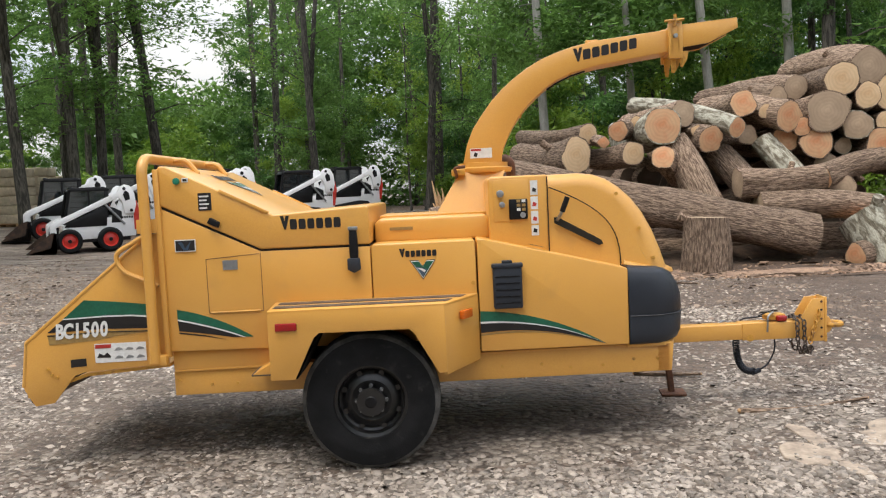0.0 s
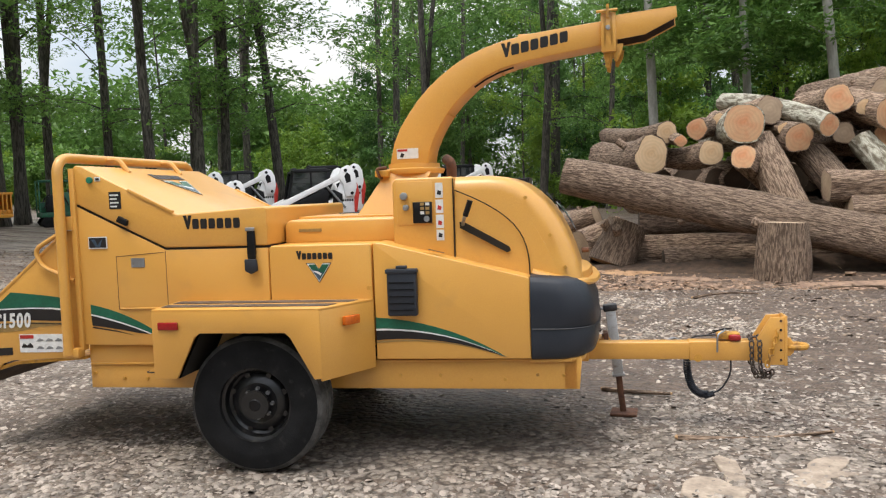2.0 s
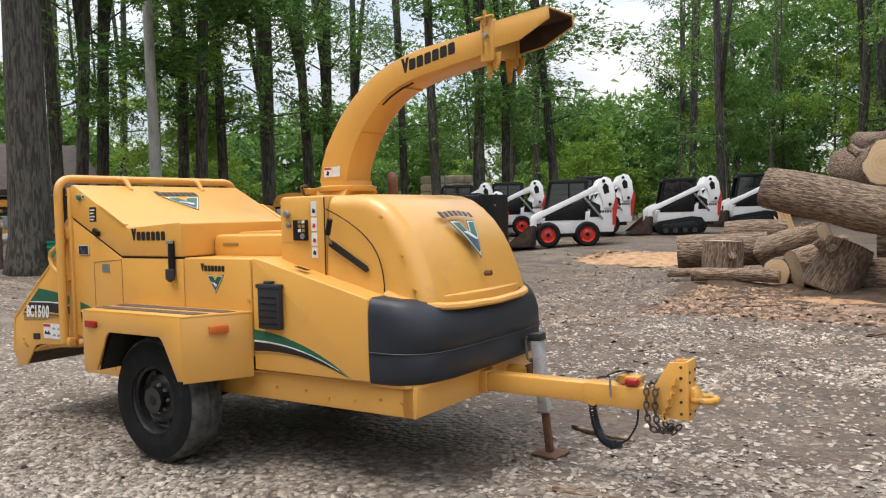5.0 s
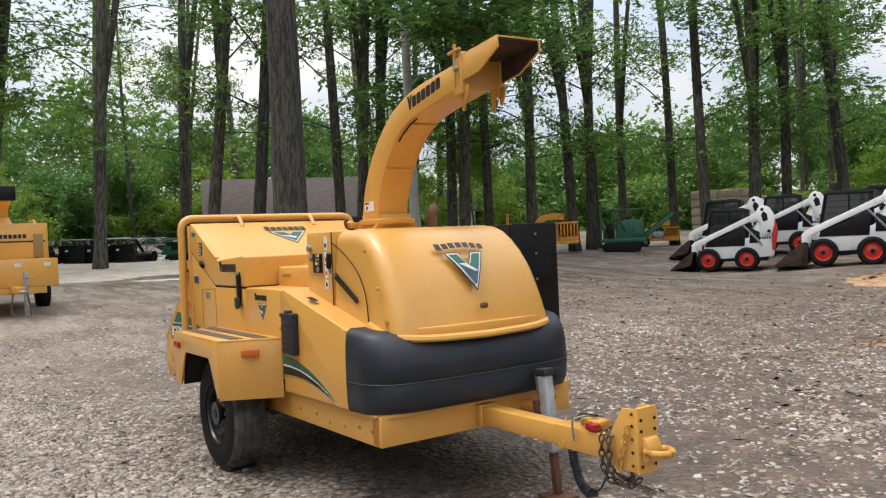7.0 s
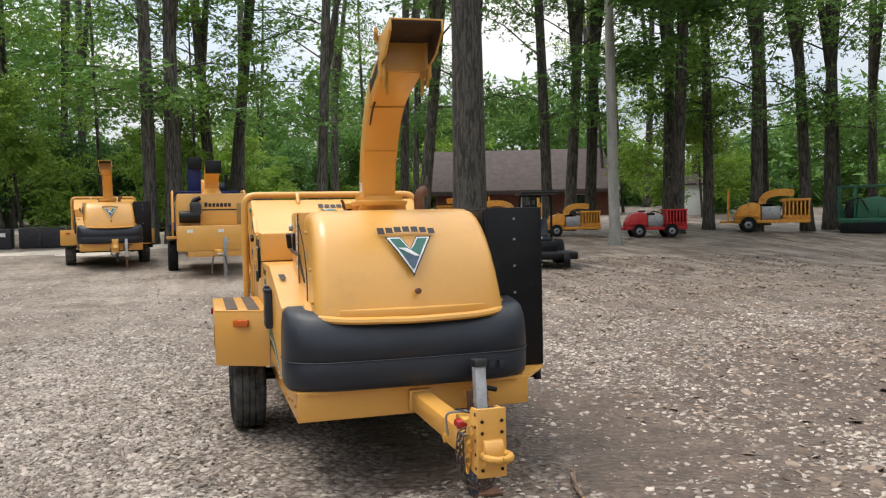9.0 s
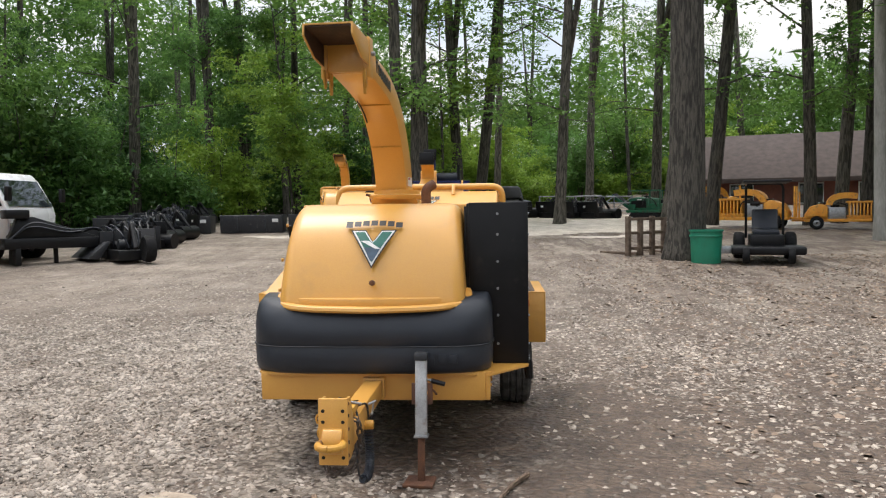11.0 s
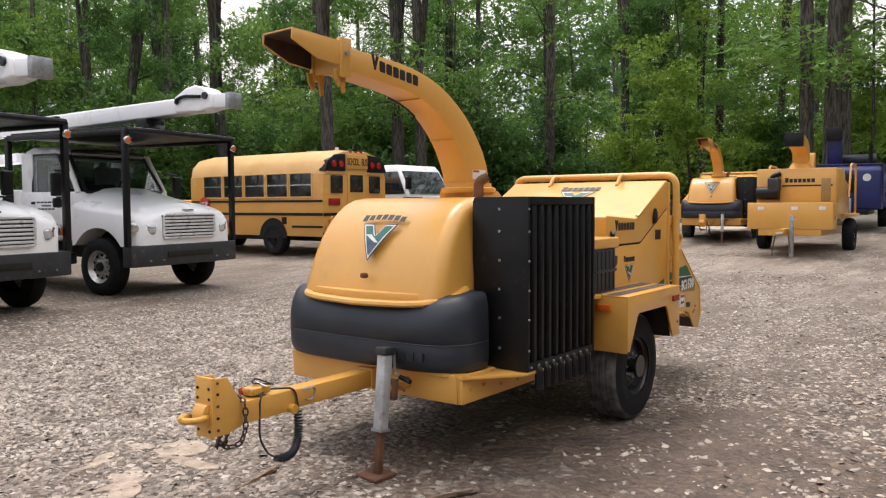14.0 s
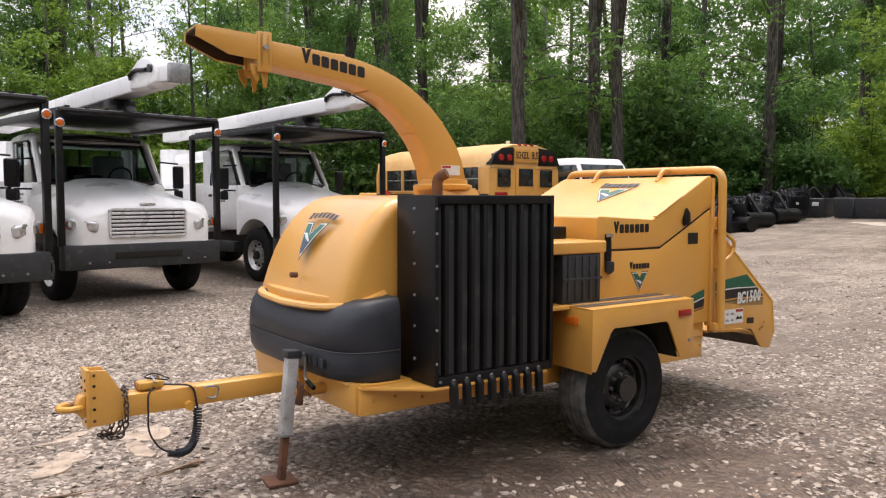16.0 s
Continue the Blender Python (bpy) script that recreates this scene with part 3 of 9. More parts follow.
def heavy_spots(r, n):
    """Where the gravel was spread thick: beside the machine, on the side of the trucks."""
    out = []
    while len(out) < n:
        x, y = r.uniform(-5.5, 4.4), r.triangular(-7.5, -2.4, -0.6)
        q = noise.noise(Vector((x * 0.45, y * 0.6, 5.0))) + 0.5 * noise.noise(Vector((x * 1.7, y * 1.7, 8.0)))
        edge_fade = min(1.0, (x + 5.5) / 2.5, (4.4 - x) / 2.2, (-0.6 - y) / 0.7)
        if r.random() < (0.75 + 1.1 * q) * edge_fade:
            out.append((x, y))
    return np.array(out)


stone_field("gravel", 125000, GRAVEL, "loose crushed grey limestone gravel on the yard", "gravel", gravel_spots, 0.006, 0.034, 0.42, 3, True)
stone_field("gravel", 46000, GRAVEL, "thick layer of crushed limestone beside the machine", "gravel", heavy_spots, 0.011, 0.034, 0.42, 4, small=1.5)



def clod_spots(r, n):
    """Churned ground between the machine and the loaders."""
    out = []
    while len(out) < n:
        x, y = r.uniform(-13, 5.5), r.triangular(1.6, 6.0, 19)
        if r.random() < 0.5 + 1.1 * noise.noise(Vector((x * 0.5, y * 1.1, 6.0))) + 0.5 * noise.noise(Vector((x * 1.9, y * 2.4, 1.0))):
            out.append((x, y))
    return np.array(out)


stone_field("dirt_clods", 24000, CLOD, "churned brown dirt crumbs and chips on the yard", "dirt", clod_spots, 0.012, 0.060, 0.50, 8, True, small=2.2)


def flake_spots(r, n):
    """Pale flakes trodden into the mud in loose drifts."""
    out = []
    while len(out) < n:
        x, y = r.triangular(-9, 2.5, 6.0), r.triangular(0.6, 3.0, 11)
        q = noise.noise(Vector((x * 0.45, y * 0.8, 3.0))) + 0.7 * noise.noise(Vector((x * 1.5, y * 1.9, 7.0)))
        if -1.5 < x < 2.8 and y < 4.6:
            q -= 0.22
        if r.random() < 0.14 + 1.3 * max(0.0, q):
            out.append((x, y))
    return np.array(out)


stone_field("gravel", 15000, FLAKE, "pale limestone flakes trodden into the mud", "gravel", flake_spots, 0.009, 0.034, 0.30, 21, small=2.0)

# ---- the wood chipper ----
def swoosh(parent, y, side, x0, z0, x1, z1, h, mid):
    """A green band with a white line, a black band and a tan line, tapering to a tip."""
    top, n = bez((x0, z0), mid, (x1, z1), 12), 12
    def band(lo, hi, mat, nm, lift, t0=0.0):
        upper, lower = [], []
        for i, (x, z) in enumerate(top):
            t = i / n
            w = h * (1 - t) ** 0.9
            upper.append((x, z - lo * w))
            lower.append((x, z - hi * w))
        bm = bmesh.new()
        plate(upper + lower[::-1], y, lift * side, bm)
        part(nm, bm, mat, parent, smooth=0)
    band(0.0, 0.42, DECALGREEN, "green_stripe", 0.002)
    band(0.40, 0.47, DECALWHITE, "white_stripe", 0.003)
    band(0.46, 0.82, DECALBLACK, "black_stripe", 0.002)
    band(0.86, 0.93, DECALTAN, "tan_stripe", 0.002)


def vee(parent, m, w, h):
    """A pointed badge: white rim, dark rim, green field, pale road."""
    def lay(poly, mat, nm, lift):
        bm = prism(poly, 0, lift, "z", 0)
        bm.transform(m)
        part(nm, bm, mat, parent, smooth=0)
    def tri(k):
        return [(-w * k, h * 0.5 * k), (-w * k * 0.34, h * 0.5 * k), (0, h * 0.16 * k), (w * 0.34 * k, h * 0.5 * k), (w * k, h * 0.5 * k), (0, -h * 0.62 * k)]
    lay(tri(1.0), DECALBLACK, "badge_rim", 0.002)
    lay(tri(0.92), DECALWHITE, "badge_line", 0.003)
    lay(tri(0.82), DECALGREEN, "badge_field", 0.004)
    lay([(-w * 0.52, h * 0.12), (-w * 0.2, h * 0.10), (w * 0.12, -h * 0.02), (w * 0.36, -h * 0.02), (0, -h * 0.48)], DECALBLUE, "badge_valley", 0.005)
    lay([(-w * 0.48, h * 0.06), (-w * 0.1, h * 0.02), (w * 0.22, -h * 0.10), (w * 0.12, -h * 0.22), (-w * 0.12, -h * 0.10)], DECALWHITE, "badge_road", 0.006)


def road_wheel(parent, side, hub_y, r=0.385, w=0.235):
    """Tyre, black rim with round holes, hub and nuts. side: -1 or +1, the way its outer face looks."""
    wheel = part("wheel", revolve([(0.04, 0), (0.08, 0), (0.08, 0.02), (0.04, 0.02)], (0, hub_y, r), 12), RIMBLACK, parent)
    o, i = hub_y, hub_y - side * w
    s = side
    prof = [(0.205, i), (0.24, i + s * 0.002), (0.30, i - s * 0.004), (r - 0.030, i + s * 0.006), (r - 0.008, i + s * 0.024)]
    for k, g in ((0.26, 0.0), (0.29, 0.011), (0.33, 0.011), (0.36, 0.0), (0.47, 0.0), (0.49, 0.011), (0.52, 0.011), (0.54, 0.0), (0.64, 0.0), (0.67, 0.011), (0.71, 0.011), (0.74, 0.0)):
        prof.append((r - g, i + s * w * k))
    prof += [(r - 0.008, o - s * 0.024), (r - 0.030, o - s * 0.006), (0.30, o + s * 0.004), (0.27, o + s * 0.007), (0.24, o - s * 0.002), (0.205, o)]
    part("tyre", revolve(prof[-5:], (0, 0, r), 56, caps=False), RUBBER, wheel, "black tyre sidewall")
    part("inner_sidewall", revolve(prof[:4], (0, 0, r), 40, caps=False), RUBBER, wheel)
    part("tread", revolve(prof[3:-4], (0, 0, r), 56, caps=False), TREAD, wheel, "worn chalky grey tread")
    bm = revolve([(0.208, o - s * 0.004), (0.212, o - s * 0.012), (0.205, o - s * 0.028), (0.188, o - s * 0.035), (0.180, o - s * 0.075), (0.165, o - s * 0.084),
                  (0.158, o - s * 0.072), (0.145, o - s * 0.060), (0.112, o - s * 0.048), (0.085, o - s * 0.058), (0.0, o - s * 0.058)], (0, 0, r), 40, caps=False)
    part("rim", bm, RIMBLACK, wheel, "gloss black steel rim")
    for k in range(8):
        a = 2 * math.pi * (k + 0.5) / 8
        c = Vector((math.cos(a) * 0.158, o - s * 0.068, r + math.sin(a) * 0.158))
        part("rim_hole", cyl(c, c + Vector((0, s * 0.004, 0)), 0.016, seg=10), RIMBLACK, wheel)
    part("hub", revolve([(0.052, o - s * 0.06), (0.050, o - s * 0.020), (0.042, o - s * 0.006), (0.028, o + s * 0.004), (0.0, o + s * 0.004)], (0, 0, r), 20), BLACK, wheel)
    for k in range(8):
        a = 2 * math.pi * k / 8
        c = Vector((math.cos(a) * 0.082, o - s * 0.06, r + math.sin(a) * 0.082))
        part("lug_nut", cyl(c, c + Vector((0, s * 0.022, 0)), 0.012, 0.010, 6), STEEL, wheel)
    return wheel


def fender(parent, side):
    """Boxed mudguard over one wheel; the left one has a raked front."""
    yo, yi = side * 1.10, side * 0.745
    xf = 0.42 if side > 0 else 0.43
    xi = 0.40 if side > 0 else 0.625
    f = part("fender", prism([(-0.515, 0.555), (-0.515, 0.905), (-0.505, 0.925), (xf - 0.01, 0.925), (xf, 0.91), (xf, 0.56), (0.385, 0.555), (0.262, 0.775), (0.235, 0.80), (-0.245, 0.80), (-0.275, 0.775), (-0.385, 0.555)],
                             yo, yo - side * 0.014, "y", 0.003), YELLOW, parent)
    top = [(-0.515, yo), (xf, yo), (xi, yi), (-0.54, yi)]
    part("fender_top", prism(top, 0.915, 0.929, "z", 0.003), YELLOW, f)
    bm = prism([(xf, yo - side * 0.002), (xi, yi), (xi - 0.014, yi), (xf - 0.014, yo - side * 0.014)], 0.545, 0.916, "z", 0.002)
    part("fender_front", bm, YELLOW, f)
    part("fender_rear", box(-0.515, -0.503, min(yo, yi) + 0.004, max(yo, yi) - 0.004, 0.56, 0.916, 0.002), YELLOW, f)
    # sheet round the arch's inside, the wheel well's shade as near-black colour
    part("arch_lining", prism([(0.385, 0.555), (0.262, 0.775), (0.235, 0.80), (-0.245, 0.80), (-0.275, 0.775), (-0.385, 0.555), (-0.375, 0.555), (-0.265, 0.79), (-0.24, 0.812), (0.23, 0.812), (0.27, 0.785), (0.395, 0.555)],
                              yo - side * 0.02, yi, "y", 0), SEAM_SHADE, f)
    for k in (0.22, 0.62):
        y = yo + (yi - yo) * k
        part("antislip_strip", prism([(-0.50, y), (xf + (xi - xf) * k - 0.03, y), (xf + (xi - xf) * k - 0.0, y - side * 0.08), (-0.50, y - side * 0.08)], 0.930, 0.933, "z", 0), GRIP, f, "brown anti-slip strip")
    # lamps
    c = Vector(((xf + xi) / 2 + (0.01 if side < 0 else -0.002), yo + (yi - yo) * 0.5, 0.842))
    d = Vector((xi - xf, yi - yo, 0)).normalized()
    nrm = Vector((0.35, side * 0.25, 0)).normalized() if side < 0 else Vector((1, 0, 0))
    bm = box(-0.055, 0.055, -0.014, 0.014, -0.024, 0.024, 0.006, 2)
    bm.transform(Matrix.Translation(c + nrm * 0.012) @ Matrix.Rotation(math.atan2(d.y, d.x), 4, "Z"))
    part("marker_lamp", bm, AMBER, f, "amber marker lamp")
    part("marker_lamp", box(-0.475, -0.36, yo, yo + side * 0.016, 0.82, 0.862, 0.006), REDLENS, f, "red marker lamp")
    if side > 0:
        part("bolt", cyl((-0.47, yo, 0.66), (-0.47, yo + 0.008, 0.66), 0.012, seg=8), STEEL, f)
    return f


def chipper():
    m = thing("wood_chipper", "large yellow towable wood chipper with curved discharge chute, standing on gravel", "wood chipper")
    Y = 0.74
    # chassis
    for s in (-1, 1):
        part("frame_rail", prism([(-1.17, 0.40), (-1.17, 0.545), (0.0, 0.555), (1.735, 0.575), (1.735, 0.412)], s * 0.69, s * 0.60, "y", 0.006), YELLOW, m)
        part("rail_flange", prism([(-1.16, 0.543), (1.73, 0.573), (1.73, 0.585), (-1.16, 0.555)], s * 0.705, s * 0.60, "y", 0.002), YELLOW, m)
        for x in (-1.14, -0.95, -0.80, 0.75, 0.98, 1.15, 1.34, 1.52, 1.66):
            part("bolt", cyl((x, s * 0.69, 0.475 + 0.02 * math.sin(x * 9)), (x, s * 0.700, 0.475 + 0.02 * math.sin(x * 9)), 0.010, seg=6), YELLOW_OLD, m)
    part("front_crossmember", prism([(1.66, 0.412), (1.66, 0.585), (1.76, 0.585), (1.745, 0.412)], -0.69, 0.66, "y", 0.006), YELLOW, m)
    part("rear_crossmember", box(-1.17, -1.08, -0.6, 0.6, 0.41, 0.55, 0.006), YELLOW, m)
    part("belly_pan", box(-1.05, 1.60, -0.58, 0.58, 0.43, 0.45, 0), BLACK, m)
    part("axle", cyl((0, -0.75, 0.385), (0, 0.75, 0.385), 0.045, seg=14), BLACK, m)
    for s in (-1, 1):
        part("spring_hanger", prism([(-0.35, 0.42), (0.35, 0.42), (0.1, 0.33), (-0.1, 0.33)], s * 0.62, s * 0.55, "y", 0.004), BLACK, m)
    part("rear_side_skirt", prism([(-1.165, 0.555), (-1.165, 0.68), (-0.50, 0.665), (-0.50, 0.56)], -0.70, 0.70, "y", 0.005), YELLOW, m)
    part("step_bracket", prism([(-0.66, 0.55), (-0.52, 0.63), (-0.52, 0.55)], -0.93, -0.70, "y", 0.004), YELLOW, m)
    part("step_pad", box(-0.66, -0.53, -0.93, -0.72, 0.545, 0.556, 0.002), GRIP, m)
    # feed housing and its lid
    part("feed_housing", prism([(-1.17, 0.67), (-1.17, 1.50), (-0.61, 1.228), (0.018, 1.228), (0.018, 0.66)], -Y, Y, "y", 0.008), YELLOW, m)
    part("lid_seam", prism([(-1.165, 1.497), (-0.61, 1.226), (0.015, 1.226), (0.015, 1.238), (-0.61, 1.238), (-1.165, 1.510)], -Y + 0.006, Y - 0.006, "y", 0), SEAM_SHADE, m)
    lid = part("lid", prism([(-1.17, 1.515), (-1.175, 1.72), (-1.155, 1.738), (-1.12, 1.735), (-0.525, 1.432), (0.0, 1.462), (0.02, 1.45), (0.02, 1.240), (-0.607, 1.240)], -Y - 0.004, Y + 0.004, "y", 0.010, 3), YELLOW, m)
    part("lid_lip", prism([(-0.55, 1.455), (-0.82, 1.592), (-0.83, 1.577), (-0.555, 1.438)], -Y - 0.012, -Y + 0.02, "y", 0.003), YELLOW, lid)
    part("lid_lip", prism([(-0.55, 1.455), (-0.82, 1.592), (-0.83, 1.577), (-0.555, 1.438)], Y - 0.02, Y + 0.012, "y", 0.003), YELLOW, lid)
    for s in (-1, 1):
        part("corner_flange", box(-1.192, -1.160, s * (Y + 0.018), s * (Y - 0.03), 0.64, 1.72, 0.004), YELLOW, m)
        latch = part("latch", prism([(-0.095, 1.345), (-0.052, 1.345), (-0.048, 1.20), (-0.055, 1.11), (-0.092, 1.11), (-0.10, 1.20)], s * (Y + 0.004), s * (Y + 0.026), "y", 0.006), BLACK, m, "black rubber latch")
        part("latch_pad", prism([(-0.112, 1.165), (-0.04, 1.165), (-0.035, 1.10), (-0.075, 1.08), (-0.112, 1.10)], s * (Y + 0.02), s * (Y + 0.04), "y", 0.006), BLACKPLASTIC, latch)
        part("latch_pin", box(-0.10, -0.045, s * (Y + 0.02), s * (Y + 0.035), 1.325, 1.345, 0.003), STEEL, latch)
        wordmark(-0.485, -0.135, 1.345, 0.058, s * (Y + 0.005), s, DECALBLACK, m)
        for poly, mat, nm in ((bez((-1.11, 0.913), (-0.88, 0.868), (-0.678, 0.738), 8) + bez((-0.725, 0.738), (-0.90, 0.812), (-1.11, 0.857), 8), DECALGREEN, "green_stripe"),
                              (bez((-1.11, 0.857), (-0.90, 0.812), (-0.725, 0.738), 8) + bez((-0.738, 0.737), (-0.905, 0.803), (-1.11, 0.848), 8), DECALWHITE, "white_stripe"),
                              (bez((-1.11, 0.848), (-0.905, 0.803), (-0.738, 0.737), 8) + bez((-0.80, 0.740), (-0.93, 0.766), (-1.105, 0.788), 8), DECALBLACK, "black_stripe"),
                              ([(-1.105, 0.781), (-0.95, 0.757), (-0.84, 0.729), (-0.95, 0.750), (-1.105, 0.773)], DECALBLACK, "black_line")):
            part(nm, plate(poly, s * (Y + 0.001), s * 0.002), mat, m, smooth=0)
    # access door, plate and small labels on the housing's left
    for a, b in (((-0.925, 0.885), (-0.612, 0.885)), ((-0.612, 0.885), (-0.612, 1.22)), ((-0.925, 0.885), (-0.925, 1.195)), ((-0.925, 1.195), (-0.62, 1.215))):
        part("door_seam", tube([(a[0], -Y - 0.0005, a[1]), (b[0], -Y - 0.0005, b[1])], 0.0018, 5), RUST, m)
    part("door_hinge", tube([(-0.91, -Y - 0.006, 0.887), (-0.63, -Y - 0.006, 0.889)], 0.006, 6), YELLOW_OLD, m)
    part("rating_plate", plate([(-0.83, 1.13), (-0.745, 1.13), (-0.745, 1.185), (-0.83, 1.185)], -Y, -0.004), STEEL, m, "small metal rating plate")
    for x0, x1, z0, z1 in ((-1.095, -0.975, 1.245, 1.315), (-1.03, -0.995, 1.64, 1.665)):
        part("warning_label", plate([(x0, z0), (x1, z0), (x1, z1), (x0, z1)], -Y - 0.004, -0.003), DECALWHITE, m, "small black and white label")
        part("label_print", plate([(x0 + 0.006, z0 + 0.006), (x1 - 0.006, z0 + 0.006), (x1 - 0.006, z1 - 0.006), (x0 + 0.006, z1 - 0.006)], -Y - 0.007, -0.002), DECALBLACK, m)
    part("label_print", plate([(-1.075, 1.30), (-1.05, 1.30), (-1.035, 1.265), (-1.0, 1.305), (-1.02, 1.255), (-1.045, 1.255)], -Y - 0.010, -0.001), DECALBLUE, m)
    part("warning_label", plate([(-0.945, 1.475), (-0.87, 1.475), (-0.87, 1.575), (-0.945, 1.575)], -Y - 0.004, -0.003), DECALBLACK, m, "black instruction label")
    for k in range(4):
        z = 1.485 + 0.022 * k
        part("label_print", plate([(-0.938, z), (-0.895 + 0.012 * (k % 2), z), (-0.895 + 0.012 * (k % 2), z + 0.009), (-0.938, z + 0.009)], -Y - 0.008, -0.001), DECALWHITE, m)
    part("rubber_stop", prism([(-0.90, 1.402), (-0.835, 1.372), (-0.825, 1.405), (-0.88, 1.435)], -Y - 0.004, -Y - 0.03, "y", 0.006), BLACK, m)
    part("rubber_stop", prism([(-0.905, 1.402), (-0.845, 1.378), (-0.835, 1.43), (-0.865, 1.51), (-0.90, 1.47)], Y + 0.004, Y + 0.03, "y", 0.008), BLACK, m)
    part("green_button", cyl((-1.06, -Y - 0.004, 1.648), (-1.06, -Y - 0.02, 1.648), 0.020, seg=14, bevel=0.004), GREENPLASTIC, m, "round green button")
    part("warning_label", plate([(-1.02, 1.25), (-0.91, 1.25), (-0.91, 1.33), (-1.02, 1.33)], Y + 0.001, 0.003), DECALBLACK, m)
    slope_m = Matrix.Translation((-0.88, 0.02, 1.6165)) @ Matrix.Rotation(radians(27), 4, "Y") @ Matrix.Rotation(radians(90), 4, "Z")
    vee(m, slope_m @ Matrix.Translation((0, -0.03, 0)), 0.17, 0.20)
    for i in range(7):
        bm = box(-0.022, 0.022, -0.032, 0.032 + (0.012 if i == 0 else 0), 0.0005, 0.002, 0)
        bm.transform(slope_m @ Matrix.Translation((-0.16 + i * 0.054, 0.125, 0)))
        part("wordmark_bar", bm, DECALBLACK, m)
    # control bar over the hopper, with its links
    bar = part("control_bar", tube(rounded([(-1.235, -0.795, 0.62), (-1.235, -0.795, 1.785), (-1.225, 0.795, 1.785), (-1.235, 0.795, 0.62)], 0.11, 7), 0.030, 12), YELLOW, m, "yellow tubular feed control bar")
    for s in (-1, 1):
        part("bar_link", tube(rounded([(-1.225, s * 0.33, 1.785), (-1.13, s * 0.33, 1.79), (-1.06, s * 0.33, 1.70)], 0.04), 0.017, 8), YELLOW, bar)
        part("bar_foot", box(-1.275, -1.17, s * 0.745, s * 0.80, 0.60, 0.66, 0.008), YELLOW, bar)
        part("bar_pivot", box(-1.30, -1.18, s * 0.74, s * 0.765, 1.36, 1.44, 0.004), YELLOW, bar)
    # infeed wings and tray
    wing = [(-2.005, 0.44), (-2.035, 0.50), (-1.997, 0.757), (-1.246, 1.353), (-1.18, 1.36), (-1.18, 0.60), (-1.66, 0.575), (-1.73, 0.555), (-1.86, 0.40), (-1.97, 0.385)]
    for s in (-1, 1):
        w = part("infeed_wing", prism(wing, s * 0.735, s * 0.720, "y", 0.003), YELLOW, m)
        part("wing_flange", tube([(-2.03, s * 0.728, 0.50), (-1.997, s * 0.728, 0.757), (-1.246, s * 0.728, 1.353)], 0.013, 8), YELLOW, w)
        part("grab_loop", tube(rounded([(-1.24, s * 0.755, 1.36), (-1.44, s * 0.765, 1.25), (-1.40, s * 0.765, 1.15), (-1.20, s * 0.755, 1.06)], 0.07), 0.014, 8), YELLOW, w)
        for poly, mat, nm in (([(-1.642, 0.993), (-1.55, 0.985), (-1.42, 0.972), (-1.25, 0.950), (-1.255, 0.886), (-1.372, 0.897), (-1.52, 0.899), (-1.768, 0.891)], DECALGREEN, "green_stripe"),
                              ([(-1.768, 0.891), (-1.52, 0.899), (-1.372, 0.897), (-1.255, 0.886), (-1.255, 0.876), (-1.372, 0.888), (-1.52, 0.891), (-1.776, 0.884)], DECALWHITE, "white_stripe"),
                              ([(-1.776, 0.884), (-1.52, 0.891), (-1.372, 0.888), (-1.255, 0.876), (-1.26, 0.815), (-1.40, 0.818), (-1.514, 0.822), (-1.867, 0.812)], DECALBLACK, "black_stripe"),
                              ([(-1.868, 0.800), (-1.515, 0.810), (-1.261, 0.804), (-1.261, 0.795), (-1.45, 0.782), (-1.58, 0.757), (-1.861, 0.741)], DECALTAN, "tan_stripe"),
                              ([(-1.868, 0.797), (-1.515, 0.806), (-1.261, 0.801), (-1.261, 0.797), (-1.515, 0.801), (-1.868, 0.791)], DECALBLACK, "black_line")):
            part(nm, plate(poly, s * (0.736 if nm != "black_line" else 0.738), s * 0.002), mat, w, smooth=0)
        part("warning_label", plate([(-1.602, 0.625), (-1.305, 0.628), (-1.305, 0.737), (-1.602, 0.736)], s * 0.736, s * 0.003), DECALWHITE, w, "white safety label with red heading")
        part("label_heading", plate([(-1.597, 0.710), (-1.505, 0.711), (-1.505, 0.732), (-1.597, 0.731)], s * 0.740, s * 0.001), DECALRED, w)
        part("label_print", plate([(-1.59, 0.655), (-1.575, 0.682), (-1.55, 0.668), (-1.53, 0.684), (-1.51, 0.664), (-1.51, 0.654)], s * 0.740, s * 0.001), DECALBLACK, w)
        for k in range(6):
            x, z = -1.488 + 0.062 * (k % 3), 0.645 + 0.048 * (k // 3)
            part("label_print", plate([(x, z), (x + 0.05, z + 0.004), (x + 0.044, z + 0.014), (x + 0.02, z + 0.02), (x + 0.01, z + 0.012)], s * 0.740, s * 0.001), STEEL, w)
        part("warning_label", plate([(-1.745, 0.605), (-1.655, 0.61), (-1.655, 0.655), (-1.745, 0.65)], s * 0.736, s * 0.003), DECALBLACK, w)
        for k, (x, z) in enumerate(((-1.88, 0.60), (-1.86, 0.565), (-1.83, 0.55))):
            part("bolt", cyl((x, s * 0.735, z), (x, s * 0.745, z), 0.010, seg=6), YELLOW_OLD, w)
        tm = Matrix.Translation((-1.670, s * 0.7405, 0.815)) @ Matrix.Rotation(radians(90), 4, "X")
        if s > 0:
            tm = Matrix.Translation((-1.670, s * 0.7405, 0.815)) @ Matrix.Rotation(radians(180), 4, "Z") @ Matrix.Rotation(radians(90), 4, "X")
        letters("BC1500", 0.118, 0.0515, DECALWHITE, tm @ Matrix.Rotation(radians(1.5), 4, "Z"), w, 0.14, 0.72, 0.0045)
